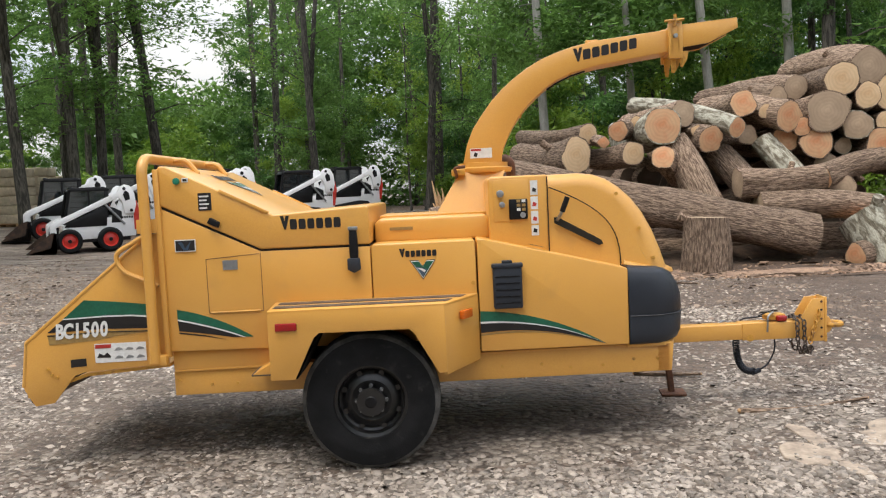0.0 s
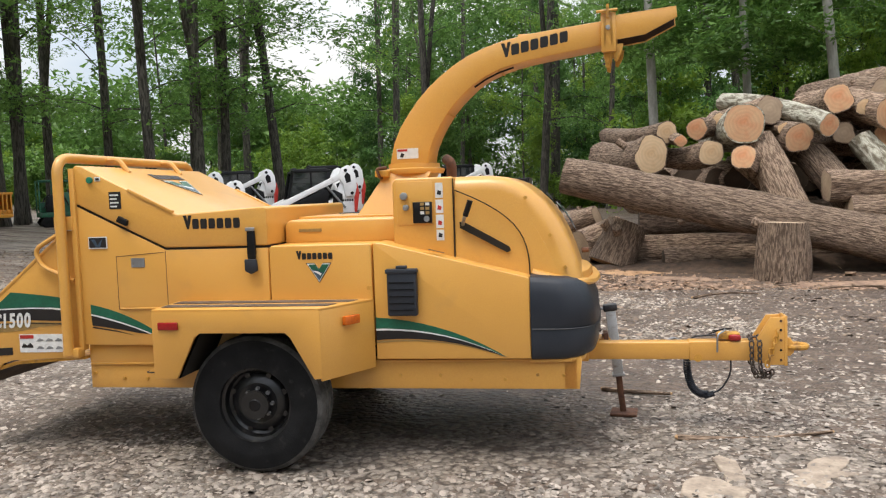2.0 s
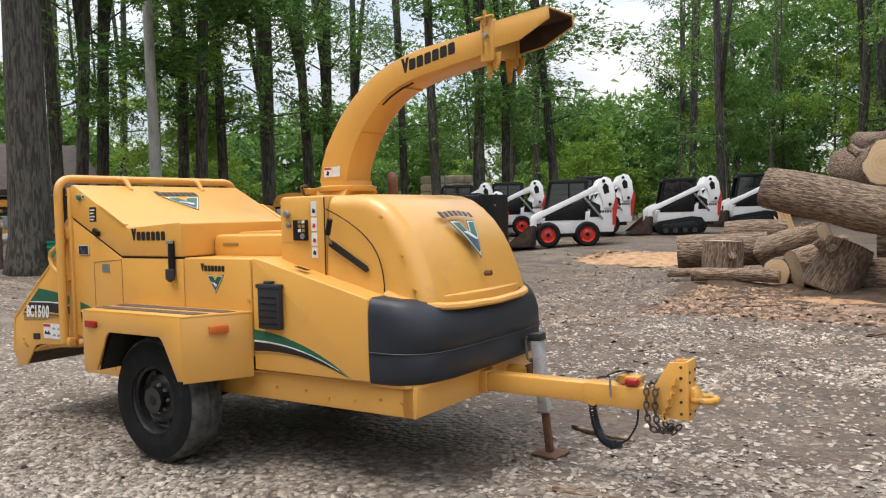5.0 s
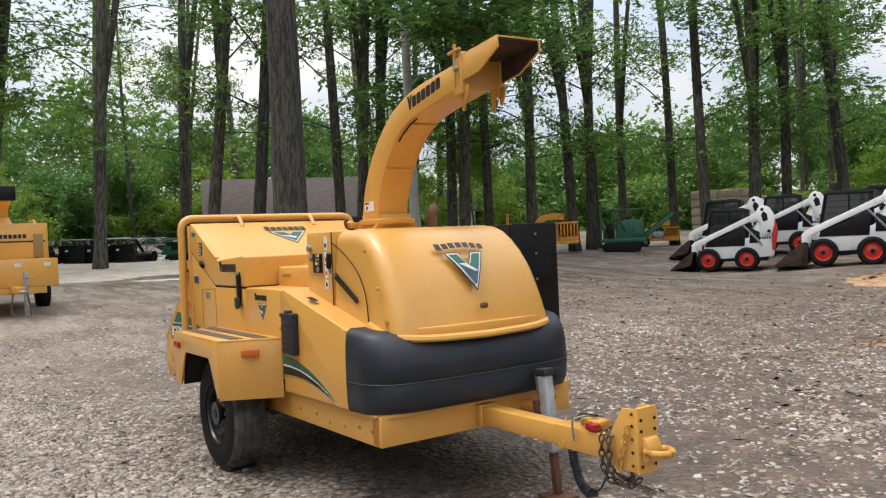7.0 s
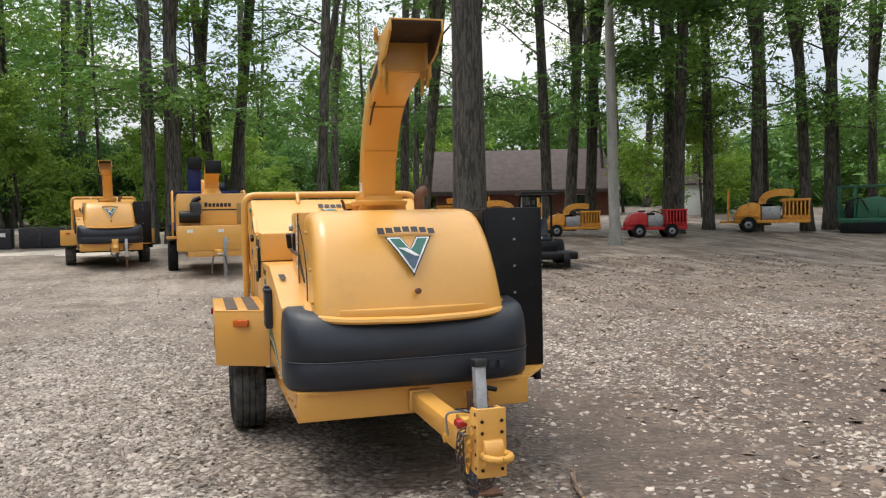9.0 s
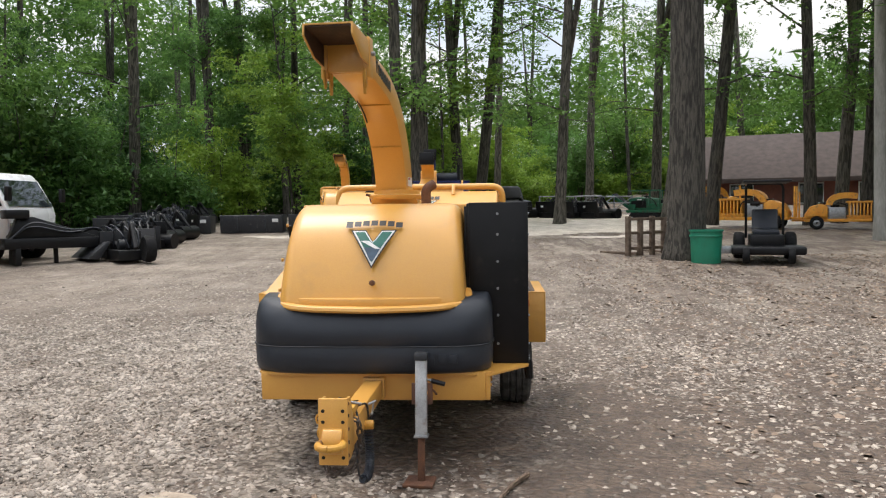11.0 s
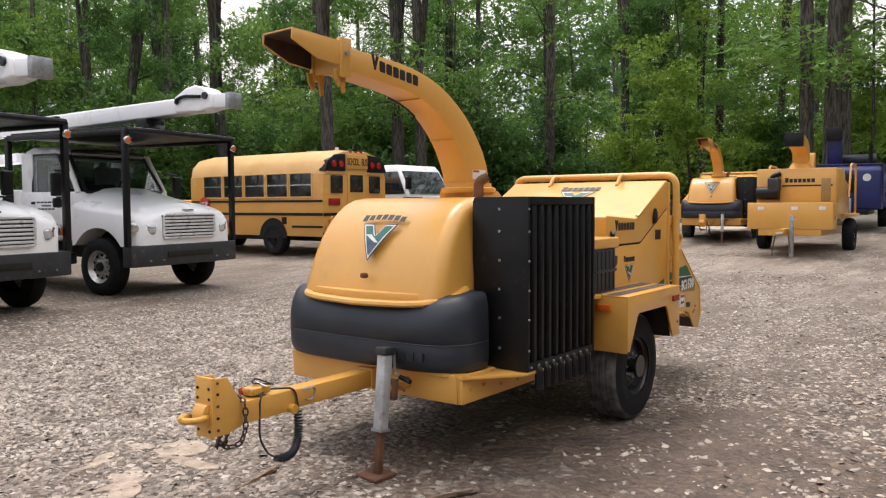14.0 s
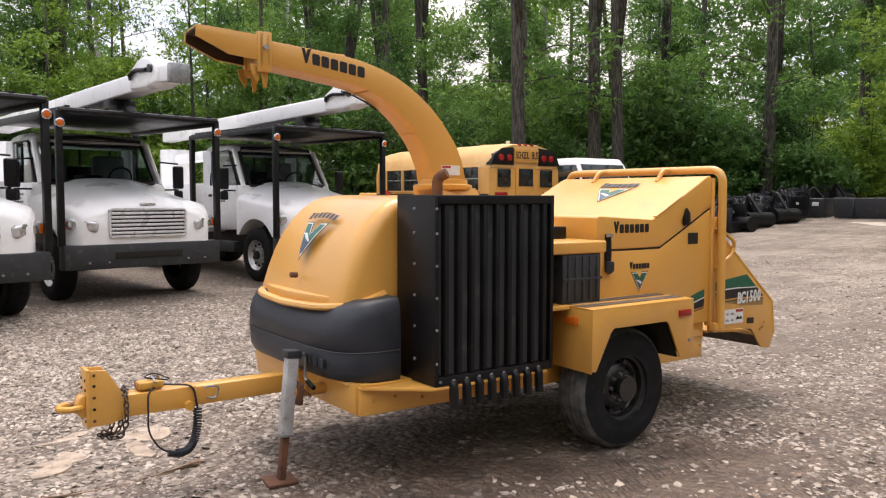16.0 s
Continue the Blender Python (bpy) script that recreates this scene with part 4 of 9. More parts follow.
    part("infeed_tray", prism([(-1.18, 0.60), (-1.66, 0.565), (-2.02, 0.455), (-2.02, 0.43), (-1.66, 0.545), (-1.18, 0.58)], -0.72, 0.72, "y", 0.003), YELLOW_OLD, m, "worn yellow infeed tray")
    part("tray_edge", prism([(-1.72, 0.55), (-1.98, 0.385), (-2.01, 0.40), (-2.02, 0.44), (-1.75, 0.56)], -0.70, 0.70, "y", 0), DARKRUST, m)
    # flat near-black sheet painted as the shade inside the feed opening
    part("feed_mouth", prism([(-1.19, 0.62), (-1.19, 1.45), (-1.176, 1.45), (-1.176, 0.62)], -0.62, 0.62, "y", 0), SEAM_SHADE, m)
    # middle housing
    part("mid_panel", prism([(0.024, 0.67), (0.024, 1.222), (0.035, 1.236), (0.612, 1.236), (0.62, 1.225), (0.62, 0.66)], -Y, Y - 0.12, "y", 0.010, 3), YELLOW, m)
    part("cutter_housing", prism([(0.03, 1.23), (0.03, 1.345), (0.06, 1.372), (0.70, 1.372), (0.72, 1.35), (0.72, 1.23)], -0.50, 0.46, "y", 0.016, 3), YELLOW, m)
    part("housing_flange", prism([(0.05, 1.365), (0.72, 1.365), (0.72, 1.385), (0.05, 1.385)], -0.30, 0.30, "y", 0.004), YELLOW, m)
    part("housing_slot", plate([(0.12, 1.30), (0.26, 1.30), (0.26, 1.318), (0.12, 1.318)], -0.502, -0.003), DECALTAN, m)
    wordmark(0.185, 0.40, 1.155, 0.036, -Y - 0.001, -1, DECALBLACK, m)
    wordmark(-0.50, -0.30, 1.10, 0.036, Y + 0.001, 1, DECALBLACK, m)
    vee(m, Matrix.Translation((0.315, -Y - 0.001, 1.085)) @ Matrix.Rotation(radians(90), 4, "X"), 0.075, 0.10)
    vee(m, Matrix.Translation((-0.40, Y + 0.001, 1.02)) @ Matrix.Rotation(radians(180), 4, "Z") @ Matrix.Rotation(radians(90), 4, "X"), 0.085, 0.12)
    part("bolt", cyl((0.60, -Y, 0.99), (0.60, -Y - 0.008, 0.99), 0.012, seg=8), YELLOW_OLD, m)
    # engine side panels, sloping to the front
    part("engine_panel", prism([(0.63, 0.585), (0.63, 1.232), (0.64, 1.240), (0.68, 1.235), (1.48, 1.035), (1.49, 1.025), (1.49, 0.59)], -Y, 0.54, "y", 0.014, 3), YELLOW, m)
    swoosh(m, -Y - 0.001, -1, 0.632, 0.822, 1.36, 0.598, 0.155, (1.03, 0.80))
    part("small_badge", prism([(0.93, -0.705), (1.02, -0.70), (1.02, -0.66), (0.93, -0.665)], 0.0, 0.001, "z", 0), DECALBLACK, m).matrix_local = Matrix.Translation((0, 0, 1.1745)) @ Matrix.Translation((0.97, 0, 0)) @ Matrix.Rotation(radians(14), 4, "Y") @ Matrix.Translation((-0.97, 0, 0.008))
    doc = part("document_box", box(0.712, 0.878, -Y - 0.045, -Y, 0.835, 1.085, 0.010, 3), BLACKPLASTIC, m, "black plastic manual holder")
    part("box_lid", box(0.705, 0.885, -Y - 0.052, -Y, 1.068, 1.095, 0.008), BLACKPLASTIC, doc)
    part("box_catch", box(0.765, 0.825, -Y - 0.045, -Y - 0.01, 1.095, 1.112, 0.005), BLACKPLASTIC, doc)
    for k in range(5):
        part("box_rib", box(0.725, 0.865, -Y - 0.049, -Y - 0.044, 0.865 + 0.038 * k, 0.871 + 0.038 * k, 0), BLACK, doc)
    # control housing
    part("control_housing", prism([(0.715, 1.20), (0.715, 1.57), (0.735, 1.592), (1.065, 1.592), (1.065, 1.10)], -0.583, 0.54, "y", 0.012, 3), YELLOW, m)
    panel = part("control_panel", box(0.742, 0.952, -0.588, -0.582, 1.325, 1.572, 0.003), YELLOW, m)
    part("key_switch", cyl((0.785, -0.588, 1.49), (0.785, -0.612, 1.49), 0.022, seg=14, bevel=0.004), STEEL, panel)
    part("key_switch", cyl((0.795, -0.588, 1.425), (0.795, -0.605, 1.425), 0.018, seg=14, bevel=0.004), STEEL, panel)
    part("gauge_block", box(0.835, 0.945, -0.605, -0.586, 1.335, 1.455, 0.006), BLACK, panel, "black gauge cluster")
    for k in range(3):
        for q in range(2):
            part("gauge_print", plate([(0.88 + 0.03 * q, 1.385 + 0.025 * k), (0.902 + 0.03 * q, 1.385 + 0.025 * k), (0.902 + 0.03 * q, 1.402 + 0.025 * k), (0.88 + 0.03 * q, 1.402 + 0.025 * k)], -0.606, -0.001), DECALWHITE if (k + q) % 3 == 0 else DECALTAN, panel)
    part("gauge", cyl((0.915, -0.605, 1.36), (0.915, -0.611, 1.36), 0.017, seg=14), STEEL, panel)
    for z0, z1 in ((1.475, 1.56), (1.39, 1.465), (1.305, 1.38), (1.235, 1.295)):
        part("warning_label", plate([(0.965, z0), (1.008, z0), (1.008, z1), (0.965, z1)], -0.583, -0.003), DECALWHITE, panel, "white pictogram label")
        part("label_print", plate([(0.974, z0 + 0.02), (0.996, z0 + 0.016), (1.0, z0 + 0.035), (0.98, z0 + 0.045)], -0.5865, -0.001), DECALBLACK if z0 > 1.45 or z0 < 1.3 else DECALRED, panel)
    # hood
    curve = [(1.07, 1.590), (1.26, 1.592), (1.37, 1.580), (1.46, 1.550), (1.545, 1.500), (1.62, 1.428), (1.685, 1.340), (1.740, 1.235), (1.783, 1.125), (1.815, 1.025), (1.82, 0.998)]
    poly = curve + [(1.50, 1.028), (1.07, 1.135)]
    bm = prism(poly, -0.585, 0.545, "y", 0)
    roof = [e for e in bm.edges if abs(e.verts[0].co.y - e.verts[1].co.y) < 1e-5 and all(any((Vector((v.co.x, v.co.z)) - Vector(c)).length < 1e-4 for c in curve) for v in e.verts)]
    bmesh.ops.bevel(bm, geom=roof, offset=0.085, segments=6, affect="EDGES", profile=0.55)
    for v in bm.verts:
        v.co.y = -0.02 + (v.co.y + 0.02) * (1 - 0.07 * max(0, (v.co.z - 1.0) / 0.6)) + 0.0
    for v in bm.verts:
        v.co.x -= 0.06 * min(1.0, abs(v.co.y + 0.02) / 0.56) ** 2 * min(1.0, max(0.0, (v.co.x - 1.25) / 0.3))
    hood = part("hood", bm, YELLOW, m, "moulded yellow fibreglass engine hood", 50)
    lip = [(1.50, -0.588, 1.045), (1.62, -0.60, 1.012), (1.70, -0.58, 0.994), (1.79, -0.50, 0.980), (1.832, -0.36, 0.972), (1.858, -0.02, 0.966), (1.832, 0.32, 0.972), (1.79, 0.46, 0.980), (1.70, 0.545, 0.994), (1.62, 0.565, 1.012), (1.50, 0.55, 1.045)]
    part("hood_lip", tube(rounded(lip, 0.09, 4), 0.028, 8, squash=0.75), YELLOW, hood)
    part("hood_skirt", prism([(1.48, -0.57), (1.66, -0.57), (1.77, -0.46), (1.81, -0.3), (1.832, -0.02), (1.81, 0.26), (1.77, 0.42), (1.66, 0.53), (1.48, 0.53)], 0.965, 1.03, "z", 0.008), YELLOW, hood)
    # near-black block, the shade below the hood's lip given as colour
    part("hood_gap", prism([(1.45, -0.55), (1.64, -0.55), (1.74, -0.44), (1.77, -0.3), (1.775, 0.26), (1.74, 0.40), (1.64, 0.51), (1.45, 0.51)], 0.90, 0.975, "z", 0), SEAM_SHADE, m)
    arc = bez((1.075, -0.582, 1.515), (1.36, -0.584, 1.40), (1.435, -0.586, 1.27), 6) + bez((1.435, -0.586, 1.27), (1.49, -0.586, 1.18), (1.485, -0.588, 1.03), 5)
    part("door_seam", tube(arc, 0.0035, 5), SEAM_SHADE, hood)
    part("door_seam", tube([(1.066, -0.586, 1.13), (1.066, -0.583, 1.58)], 0.0035, 5), SEAM_SHADE, hood)
    part("throttle_slot", prism([(1.098, 1.335), (1.12, 1.338), (1.375, 1.192), (1.385, 1.168), (1.36, 1.160), (1.10, 1.302)], -0.587, -0.592, "y", 0), SEAM_SHADE, hood, "dark lever slot")
    lever = part("throttle_lever", tube(rounded([(1.115, -0.58, 1.315), (1.13, -0.64, 1.35), (1.165, -0.655, 1.44)], 0.03), 0.010, 8), STEEL, hood)
    part("lever_grip", tube([(1.14, -0.645, 1.37), (1.172, -0.657, 1.455)], 0.016, 10), BLACK, lever)
    part("hood_bolt", cyl((1.77, 0.0, 1.118), (1.815, 0.0, 1.122), 0.017, seg=8, bevel=0.004), RUST, hood, "rusty hood bolt")
    for p in ((1.47, 1.46), (1.60, 1.25), (1.68, 1.07)):
        part("bolt", cyl((p[0], -0.58, p[1]), (p[0], -0.592, p[1]), 0.011, seg=8), YELLOW_OLD, hood)
    # badge and bars on the hood's nose, laid along its curve
    arc_len = [0.0]
    for p, q in zip(curve, curve[1:]):
        arc_len.append(arc_len[-1] + math.dist(p, q))
    def on_hood(y, d, lift):
        """The point d metres along the hood's middle line, y across it, lifted off the skin."""
        i = max(0, min(len(curve) - 2, sum(1 for v in arc_len if v <= d) - 1))
        t = (d - arc_len[i]) / (arc_len[i + 1] - arc_len[i])
        (x0, z0), (x1, z1) = curve[i], curve[i + 1]
        nx, nz = (z0 - z1), (x1 - x0)
        k = math.hypot(nx, nz)
        x = x0 + (x1 - x0) * t - 0.06 * (abs(y + 0.02) / 0.56) ** 2
        return (x + nx / k * lift, y, z0 + (z1 - z0) * t + nz / k * lift)
    def nose_patch(name, mat, lift, *pieces):
        """A decal given as pieces, each rows of (distance along, left, right)."""
        bm = bmesh.new()
        for spans in pieces:
            rows = [[bm.verts.new(on_hood(a + (b - a) * k / 4, d, lift)) for k in range(5)] for d, a, b in spans]
            for u, v in zip(rows, rows[1:]):
                for k in range(4):
                    bm.faces.new((u[k], u[k + 1], v[k + 1], v[k]))
        part(name, bm, mat, hood)
    d0, d1 = 0.60, 0.86
    def vee_rows(ins):
        """Two arms and the point below them, drawn in from the outline by ins."""
        top, tip, notch = d0 + ins, d1 - ins * 2.1, d0 + 0.085 + ins * 0.6
        def half(d):
            return 0.142 * (d1 - d) / (d1 - d0) - ins * 1.15
        left, right, low = [], [], []
        for k in range(5):
            d = top + (notch - top) * k / 4
            q = max(0.0, (0.048 - ins * 0.2) * (1 - k / 4) + ins * 0.5 * (k < 4))
            left.append((d, -0.01 - half(d), -0.01 - q))
            right.append((d, -0.01 + q, -0.01 + half(d)))
        for k in range(7):
            d = notch + (tip - notch) * k / 6
            low.append((d, -0.01 - max(0.001, half(d)), -0.01 + max(0.001, half(d))))
        return left, right, low
    nose_patch("badge_rim", DECALBLACK, 0.004, *vee_rows(0.0))
    nose_patch("badge_line", DECALWHITE, 0.006, *vee_rows(0.007))
    nose_patch("badge_field", DECALTEAL, 0.008, *vee_rows(0.017))
    nose_patch("badge_valley", DECALBLUE, 0.010, [(d0 + 0.128 + 0.0125 * k, -0.01 - 0.052 + 0.0062 * k, -0.01 + 0.052 - 0.0062 * k) for k in range(8)])
    nose_patch("badge_road", DECALWHITE, 0.012, [(d0 + 0.085 + 0.009 * k, -0.085 + 0.016 * k, -0.035 + 0.0125 * k) for k in range(7)])
    for i in range(7):
        y0 = -0.185 + 0.051 * i
        dd = 0.535 - 0.018 * (1 - ((i - 3) / 3.0) ** 2)
        nose_patch("wordmark_bar", DECALBLACK, 0.004, [(dd + (0.045 if i else 0.055) * k / 3 - (0 if i else 0.01), y0, y0 + 0.041) for k in range(4)])
    # fuel tank across the front
    rings = []
    for z, ins in ((0.585, 0.05), (0.60, 0.022), (0.64, 0.006), (0.745, 0.0), (0.753, 0.006), (0.761, 0.0), (0.86, 0.004), (0.93, 0.016), (0.985, 0.045), (1.01, 0.085), (1.02, 0.14)):
        xf = 1.862 - ins - 0.02 * (z > 0.9)
        pts = rounded([(1.492, -0.748 + ins * 0.3, z), (1.70, -0.75 + ins * 0.6, z), (1.83 - ins, -0.64 + ins, z), (xf, -0.45, z), (xf + 0.012, -0.02, z), (xf, 0.41, z), (1.83 - ins, 0.60 - ins, z), (1.70, 0.71 - ins * 0.6, z), (1.492, 0.708 - ins * 0.3, z)], 0.16, 5)
        rings.append([(p.x, p.y, p.z + (0.018 if z > 0.9 else 0.0) * (1.7 - p.x) / 0.2) for p in pts])
    part("fuel_tank", rings_mesh(rings), BLACKPLASTIC, m, "dark grey moulded plastic fuel tank", 60)
    seam = rounded([(1.50, -0.752, 0.753), (1.70, -0.754, 0.753), (1.835, -0.642, 0.753), (1.866, -0.45, 0.753), (1.878, -0.02, 0.753), (1.866, 0.41, 0.753), (1.835, 0.602, 0.753), (1.70, 0.714, 0.753), (1.50, 0.712, 0.753)], 0.16, 5)
    part("tank_seam", tube(seam, 0.0035, 5), GREYBUMPER, m)
    part("tank_shelf", prism([(1.48, -0.72), (1.70, -0.71), (1.775, -0.64), (1.79, -0.45), (1.79, 0.41), (1.775, 0.60), (1.70, 0.67), (1.48, 0.68)], 0.566, 0.588, "z", 0.004), YELLOW, m)
    for i in range(7):
        part("moulded_bar", box(1.840, 1.8635, 0.06 + 0.066 * i, 0.105 + 0.066 * i, 0.655, 0.705, 0.001), BLACKPLASTIC, m)
    # radiator box on the right
    rad = part("radiator_box", box(0.60, 1.415, 0.545, 0.905, 0.585, 1.588, 0.008), BLACK, m, "black radiator enclosure")
    part("radiator_rim", box(1.40, 1.422, 0.56, 0.932, 0.575, 1.592, 0.004), BLACK, rad)
    part("radiator_rim", box(0.575, 0.60, 0.56, 0.932, 0.575, 1.592, 0.004), BLACK, rad)
    part("radiator_rim", box(0.60, 1.40, 0.90, 0.932, 1.545, 1.592, 0.004), BLACK, rad)
    part("radiator_rim", box(0.60, 1.40, 0.90, 0.932, 0.575, 0.625, 0.004), BLACK, rad)
    for k in range(9):
        x = 0.645 + 0.0875 * k
        bm = prism([(x - 0.022, 0.903), (x - 0.012, 0.935), (x + 0.012, 0.935), (x + 0.022, 0.903)], 0.63, 1.54, "z", 0.003)
        part("screen_tube", bm, BLACK, rad)
        if k < 8:
            part("drop_tube", tube(rounded([(x + 0.044, 0.90, 0.60), (x + 0.044, 0.935, 0.57), (x + 0.044, 0.94, 0.455)], 0.02), 0.026, 8), BLACK, rad)
    part("cooler_core", box(0.62, 1.38, 0.896, 0.906, 0.63, 1.54, 0), GREYBUMPER, rad)
    for z in (0.70, 0.88, 1.05, 1.22, 1.39, 1.52):
        part("bolt", cyl((1.422, 0.74, z), (1.430, 0.74, z), 0.009, seg=6), STEEL, rad)
        part("bolt", cyl((1.412, 0.932, z), (1.412, 0.938, z), 0.008, seg=6), STEEL, rad)
    for k in range(9):
        part("bolt", cyl((0.69 + 0.0875 * k, 0.932, 0.60), (0.69 + 0.0875 * k, 0.940, 0.60), 0.008, seg=6), STEEL, rad)
    part("hood_gap_rubber", box(1.08, 1.40, 0.53, 0.56, 1.02, 1.57, 0.004), BLACK, rad)
    part("radiator_gusset", prism([(0.62, 0.66), (1.74, 0.655), (1.74, 0.69), (1.43, 0.93), (0.62, 0.93)], 0.555, 0.572, "z", 0.003), YELLOW, m)
    part("gusset_flange", prism([(0.62, 0.45), (1.74, 0.45), (1.74, 0.57), (0.62, 0.57)], 0.66, 0.672, "y", 0.003), YELLOW, m)
    # oil tank on the right, ribbed, with a yellow cap box
    oil = part("oil_tank", box(0.10, 0.43, 0.64, 0.86, 0.93, 1.235, 0.012, 3), GREYBUMPER, m, "dark ribbed oil tank")
    for k in range(5):
        part("tank_rib", box(0.125 + 0.062 * k, 0.145 + 0.062 * k, 0.855, 0.868, 0.95, 1.22, 0.004), GREYBUMPER, oil)
    part("tank_band", box(0.095, 0.435, 0.86, 0.869, 1.07, 1.09, 0.003), GREYBUMPER, oil)
    part("cap_box", box(0.06, 0.56, 0.46, 0.87, 1.235, 1.31, 0.012, 3), YELLOW, m)
    part("battery_shelf", box(0.02, 0.60, 0.50, 0.90, 0.905, 0.93, 0.004), YELLOW, m)
    part("valve_block", box(0.10, 0.35, 0.35, 0.55, 1.31, 1.39, 0.008), BLACK, m)
    # swivel and chute
    part("discharge_throat", rings_mesh([[(0.40, -0.24, 1.37), (0.74, -0.24, 1.37), (0.74, 0.26, 1.37), (0.40, 0.26, 1.37)], [(0.57, -0.13, 1.64), (0.86, -0.13, 1.64), (0.86, 0.17, 1.64), (0.57, 0.17, 1.64)]]), YELLOW, m)
    part("swivel_ring", revolve([(0.10, 1.63), (0.185, 1.63), (0.195, 1.645), (0.195, 1.66), (0.165, 1.668), (0.165, 1.695), (0.10, 1.70)], (0.725, 0.02, 0), 28, axis="z"), YELLOW, m)
    part("swivel_crank", tube(rounded([(0.545, -0.10, 1.60), (0.545, -0.20, 1.62), (0.53, -0.20, 1.665), (0.60, -0.22, 1.67)], 0.02), 0.010, 8), RUST, m)
    part("swivel_gear", box(0.515, 0.60, -0.19, -0.05, 1.615, 1.655, 0.006), YELLOW_OLD, m)
    part("exhaust_pipe", tube(rounded([(0.93, 0.25, 1.55), (0.93, 0.25, 1.70), (0.89, 0.30, 1.73)], 0.04), 0.034, 14), RUST, m, "rust-brown exhaust stub")
    outer = [(0.602, 1.69), (0.632, 1.82), (0.675, 1.92), (0.728, 2.00), (0.80, 2.095), (0.87, 2.168), (0.94, 2.228), (1.03, 2.293), (1.125, 2.347), (1.23, 2.388), (1.34, 2.42), (1.488, 2.448), (1.70, 2.468), (1.95, 2.490)]
    inner = [(0.848, 1.69), (0.862, 1.77), (0.895, 1.85), (0.935, 1.925), (0.985, 1.998), (1.035, 2.057), (1.09, 2.11), (1.155, 2.165), (1.225, 2.208), (1.31, 2.245), (1.40, 2.27), (1.50, 2.29), (1.70, 2.318), (1.95, 2.350)]
    turn = Matrix.Translation((0.725, 0.005, 1.69)) @ Matrix.Rotation(radians(-4.6), 4, "Z") @ Matrix.Diagonal((1, 1, 0.975, 1)) @ Matrix.Translation((-0.725, -0.02, -1.69))
    hw = 0.110
    rings = [[(a[0], 0.02 - hw, a[1]), (a[0], 0.02 + hw, a[1]), (b[0], 0.02 + hw, b[1]), (b[0], 0.02 - hw, b[1])] for a, b in zip(outer, inner)]
    bm = rings_mesh(rings)
    bmesh.ops.recalc_face_normals(bm, faces=bm.faces)
    bevel_all(bm, 0.006, 2, 45)
    bm.transform(turn)
    chute = part("discharge_chute", bm, YELLOW, m, "tall curved yellow discharge chute", 30)
    def put(bm, name, mat, label="", smooth=35):
        bm.transform(turn)
        return part(name, bm, mat, chute, label, smooth)
    for i in (4, 9):
        a, b = Vector((inner[i][0], 0, inner[i][1])), Vector((inner[i + 1][0], 0, inner[i + 1][1]))
        put(tube([(a.x + 0.002, 0.02 - hw + 0.004, a.z - 0.004), (a.x + 0.002, 0.02 + hw - 0.004, a.z - 0.004)], 0.005, 6), "weld_seam", YELLOW_OLD)
    put(tube([(p[0] + 0.002, 0.02 - hw + 0.02, p[1] - 0.014) for p in inner[7:11]], 0.006, 6), "hydraulic_line", BLACK)
    put(box(1.42, 1.50, 0.0, 0.04, 2.44, 2.47, 0.006), "lift_lug", YELLOW)
    for s, y in ((-1, 0.02 - hw), (1, 0.02 + hw)):
        for i in range(7):
            k = i if s < 0 else 6 - i
            x = 1.335 + i * 0.058
            z = 2.318 + i * 0.0098
            hh = 0.066 * (1.3 if k == 0 else 1.0)
            if k == 0:
                poly = [(x + 0.022, z), (x + 0.034, z + 0.001), (x + 0.056, z + hh + 0.006), (x + 0.036, z + hh + 0.004), (x + 0.028, z + hh * 0.6), (x + 0.018, z + hh), (x - 0.004, z + hh)]
            else:
                poly = [(x + 0.004, z), (x + 0.044, z + 0.006), (x + 0.048, z + 0.02), (x + 0.048, z + hh - 0.004), (x + 0.042, z + hh + 0.006), (x + 0.004, z + hh), (x, z + hh - 0.012), (x, z + 0.012)]
            put(plate(poly, y, s * 0.002), "wordmark_bar", DECALBLACK, "", 0)
    put(plate([(0.65, 1.725), (0.79, 1.725), (0.79, 1.79), (0.65, 1.79)], 0.02 - hw, -0.003), "warning_label", DECALWHITE, "white safety label")
    put(plate([(0.655, 1.772), (0.72, 1.772), (0.72, 1.786), (0.655, 1.786)], 0.02 - hw - 0.003, -0.001), "label_heading", DECALRED)
    put(plate([(0.67, 1.738), (0.69, 1.733), (0.70, 1.755), (0.68, 1.765)], 0.02 - hw - 0.003, -0.001), "label_print", DECALBLACK)
    put(plate([(0.65, 1.725), (0.79, 1.725), (0.79, 1.79), (0.65, 1.79)], 0.02 + hw, 0.003), "warning_label", DECALWHITE, "white safety label")
    put(plate([(0.72, 1.772), (0.785, 1.772), (0.785, 1.786), (0.72, 1.786)], 0.02 + hw + 0.003, 0.001), "label_heading", DECALRED)
    # chute collar and deflector hood
    for x, h in ((1.935, 0.0), (1.975, 0.012)):
        put(box(x, x + 0.022, 0.02 - hw - 0.03, 0.02 + hw + 0.03, 2.335, 2.515 + h, 0.004), "collar_plate", YELLOW)
    for s in (-1, 1):
        y = 0.02 + s * (hw + 0.03)
        put(box(1.925, 2.01, min(y, y - s * 0.035), max(y, y - s * 0.035), 2.30, 2.53, 0.004), "hinge_bracket", YELLOW)
        put(prism([(1.935, 2.34), (1.985, 2.34), (1.965, 2.21), (1.945, 2.215)], y - s * 0.05, y - s * 0.035, "y", 0.003), "collar_lug", YELLOW_OLD)
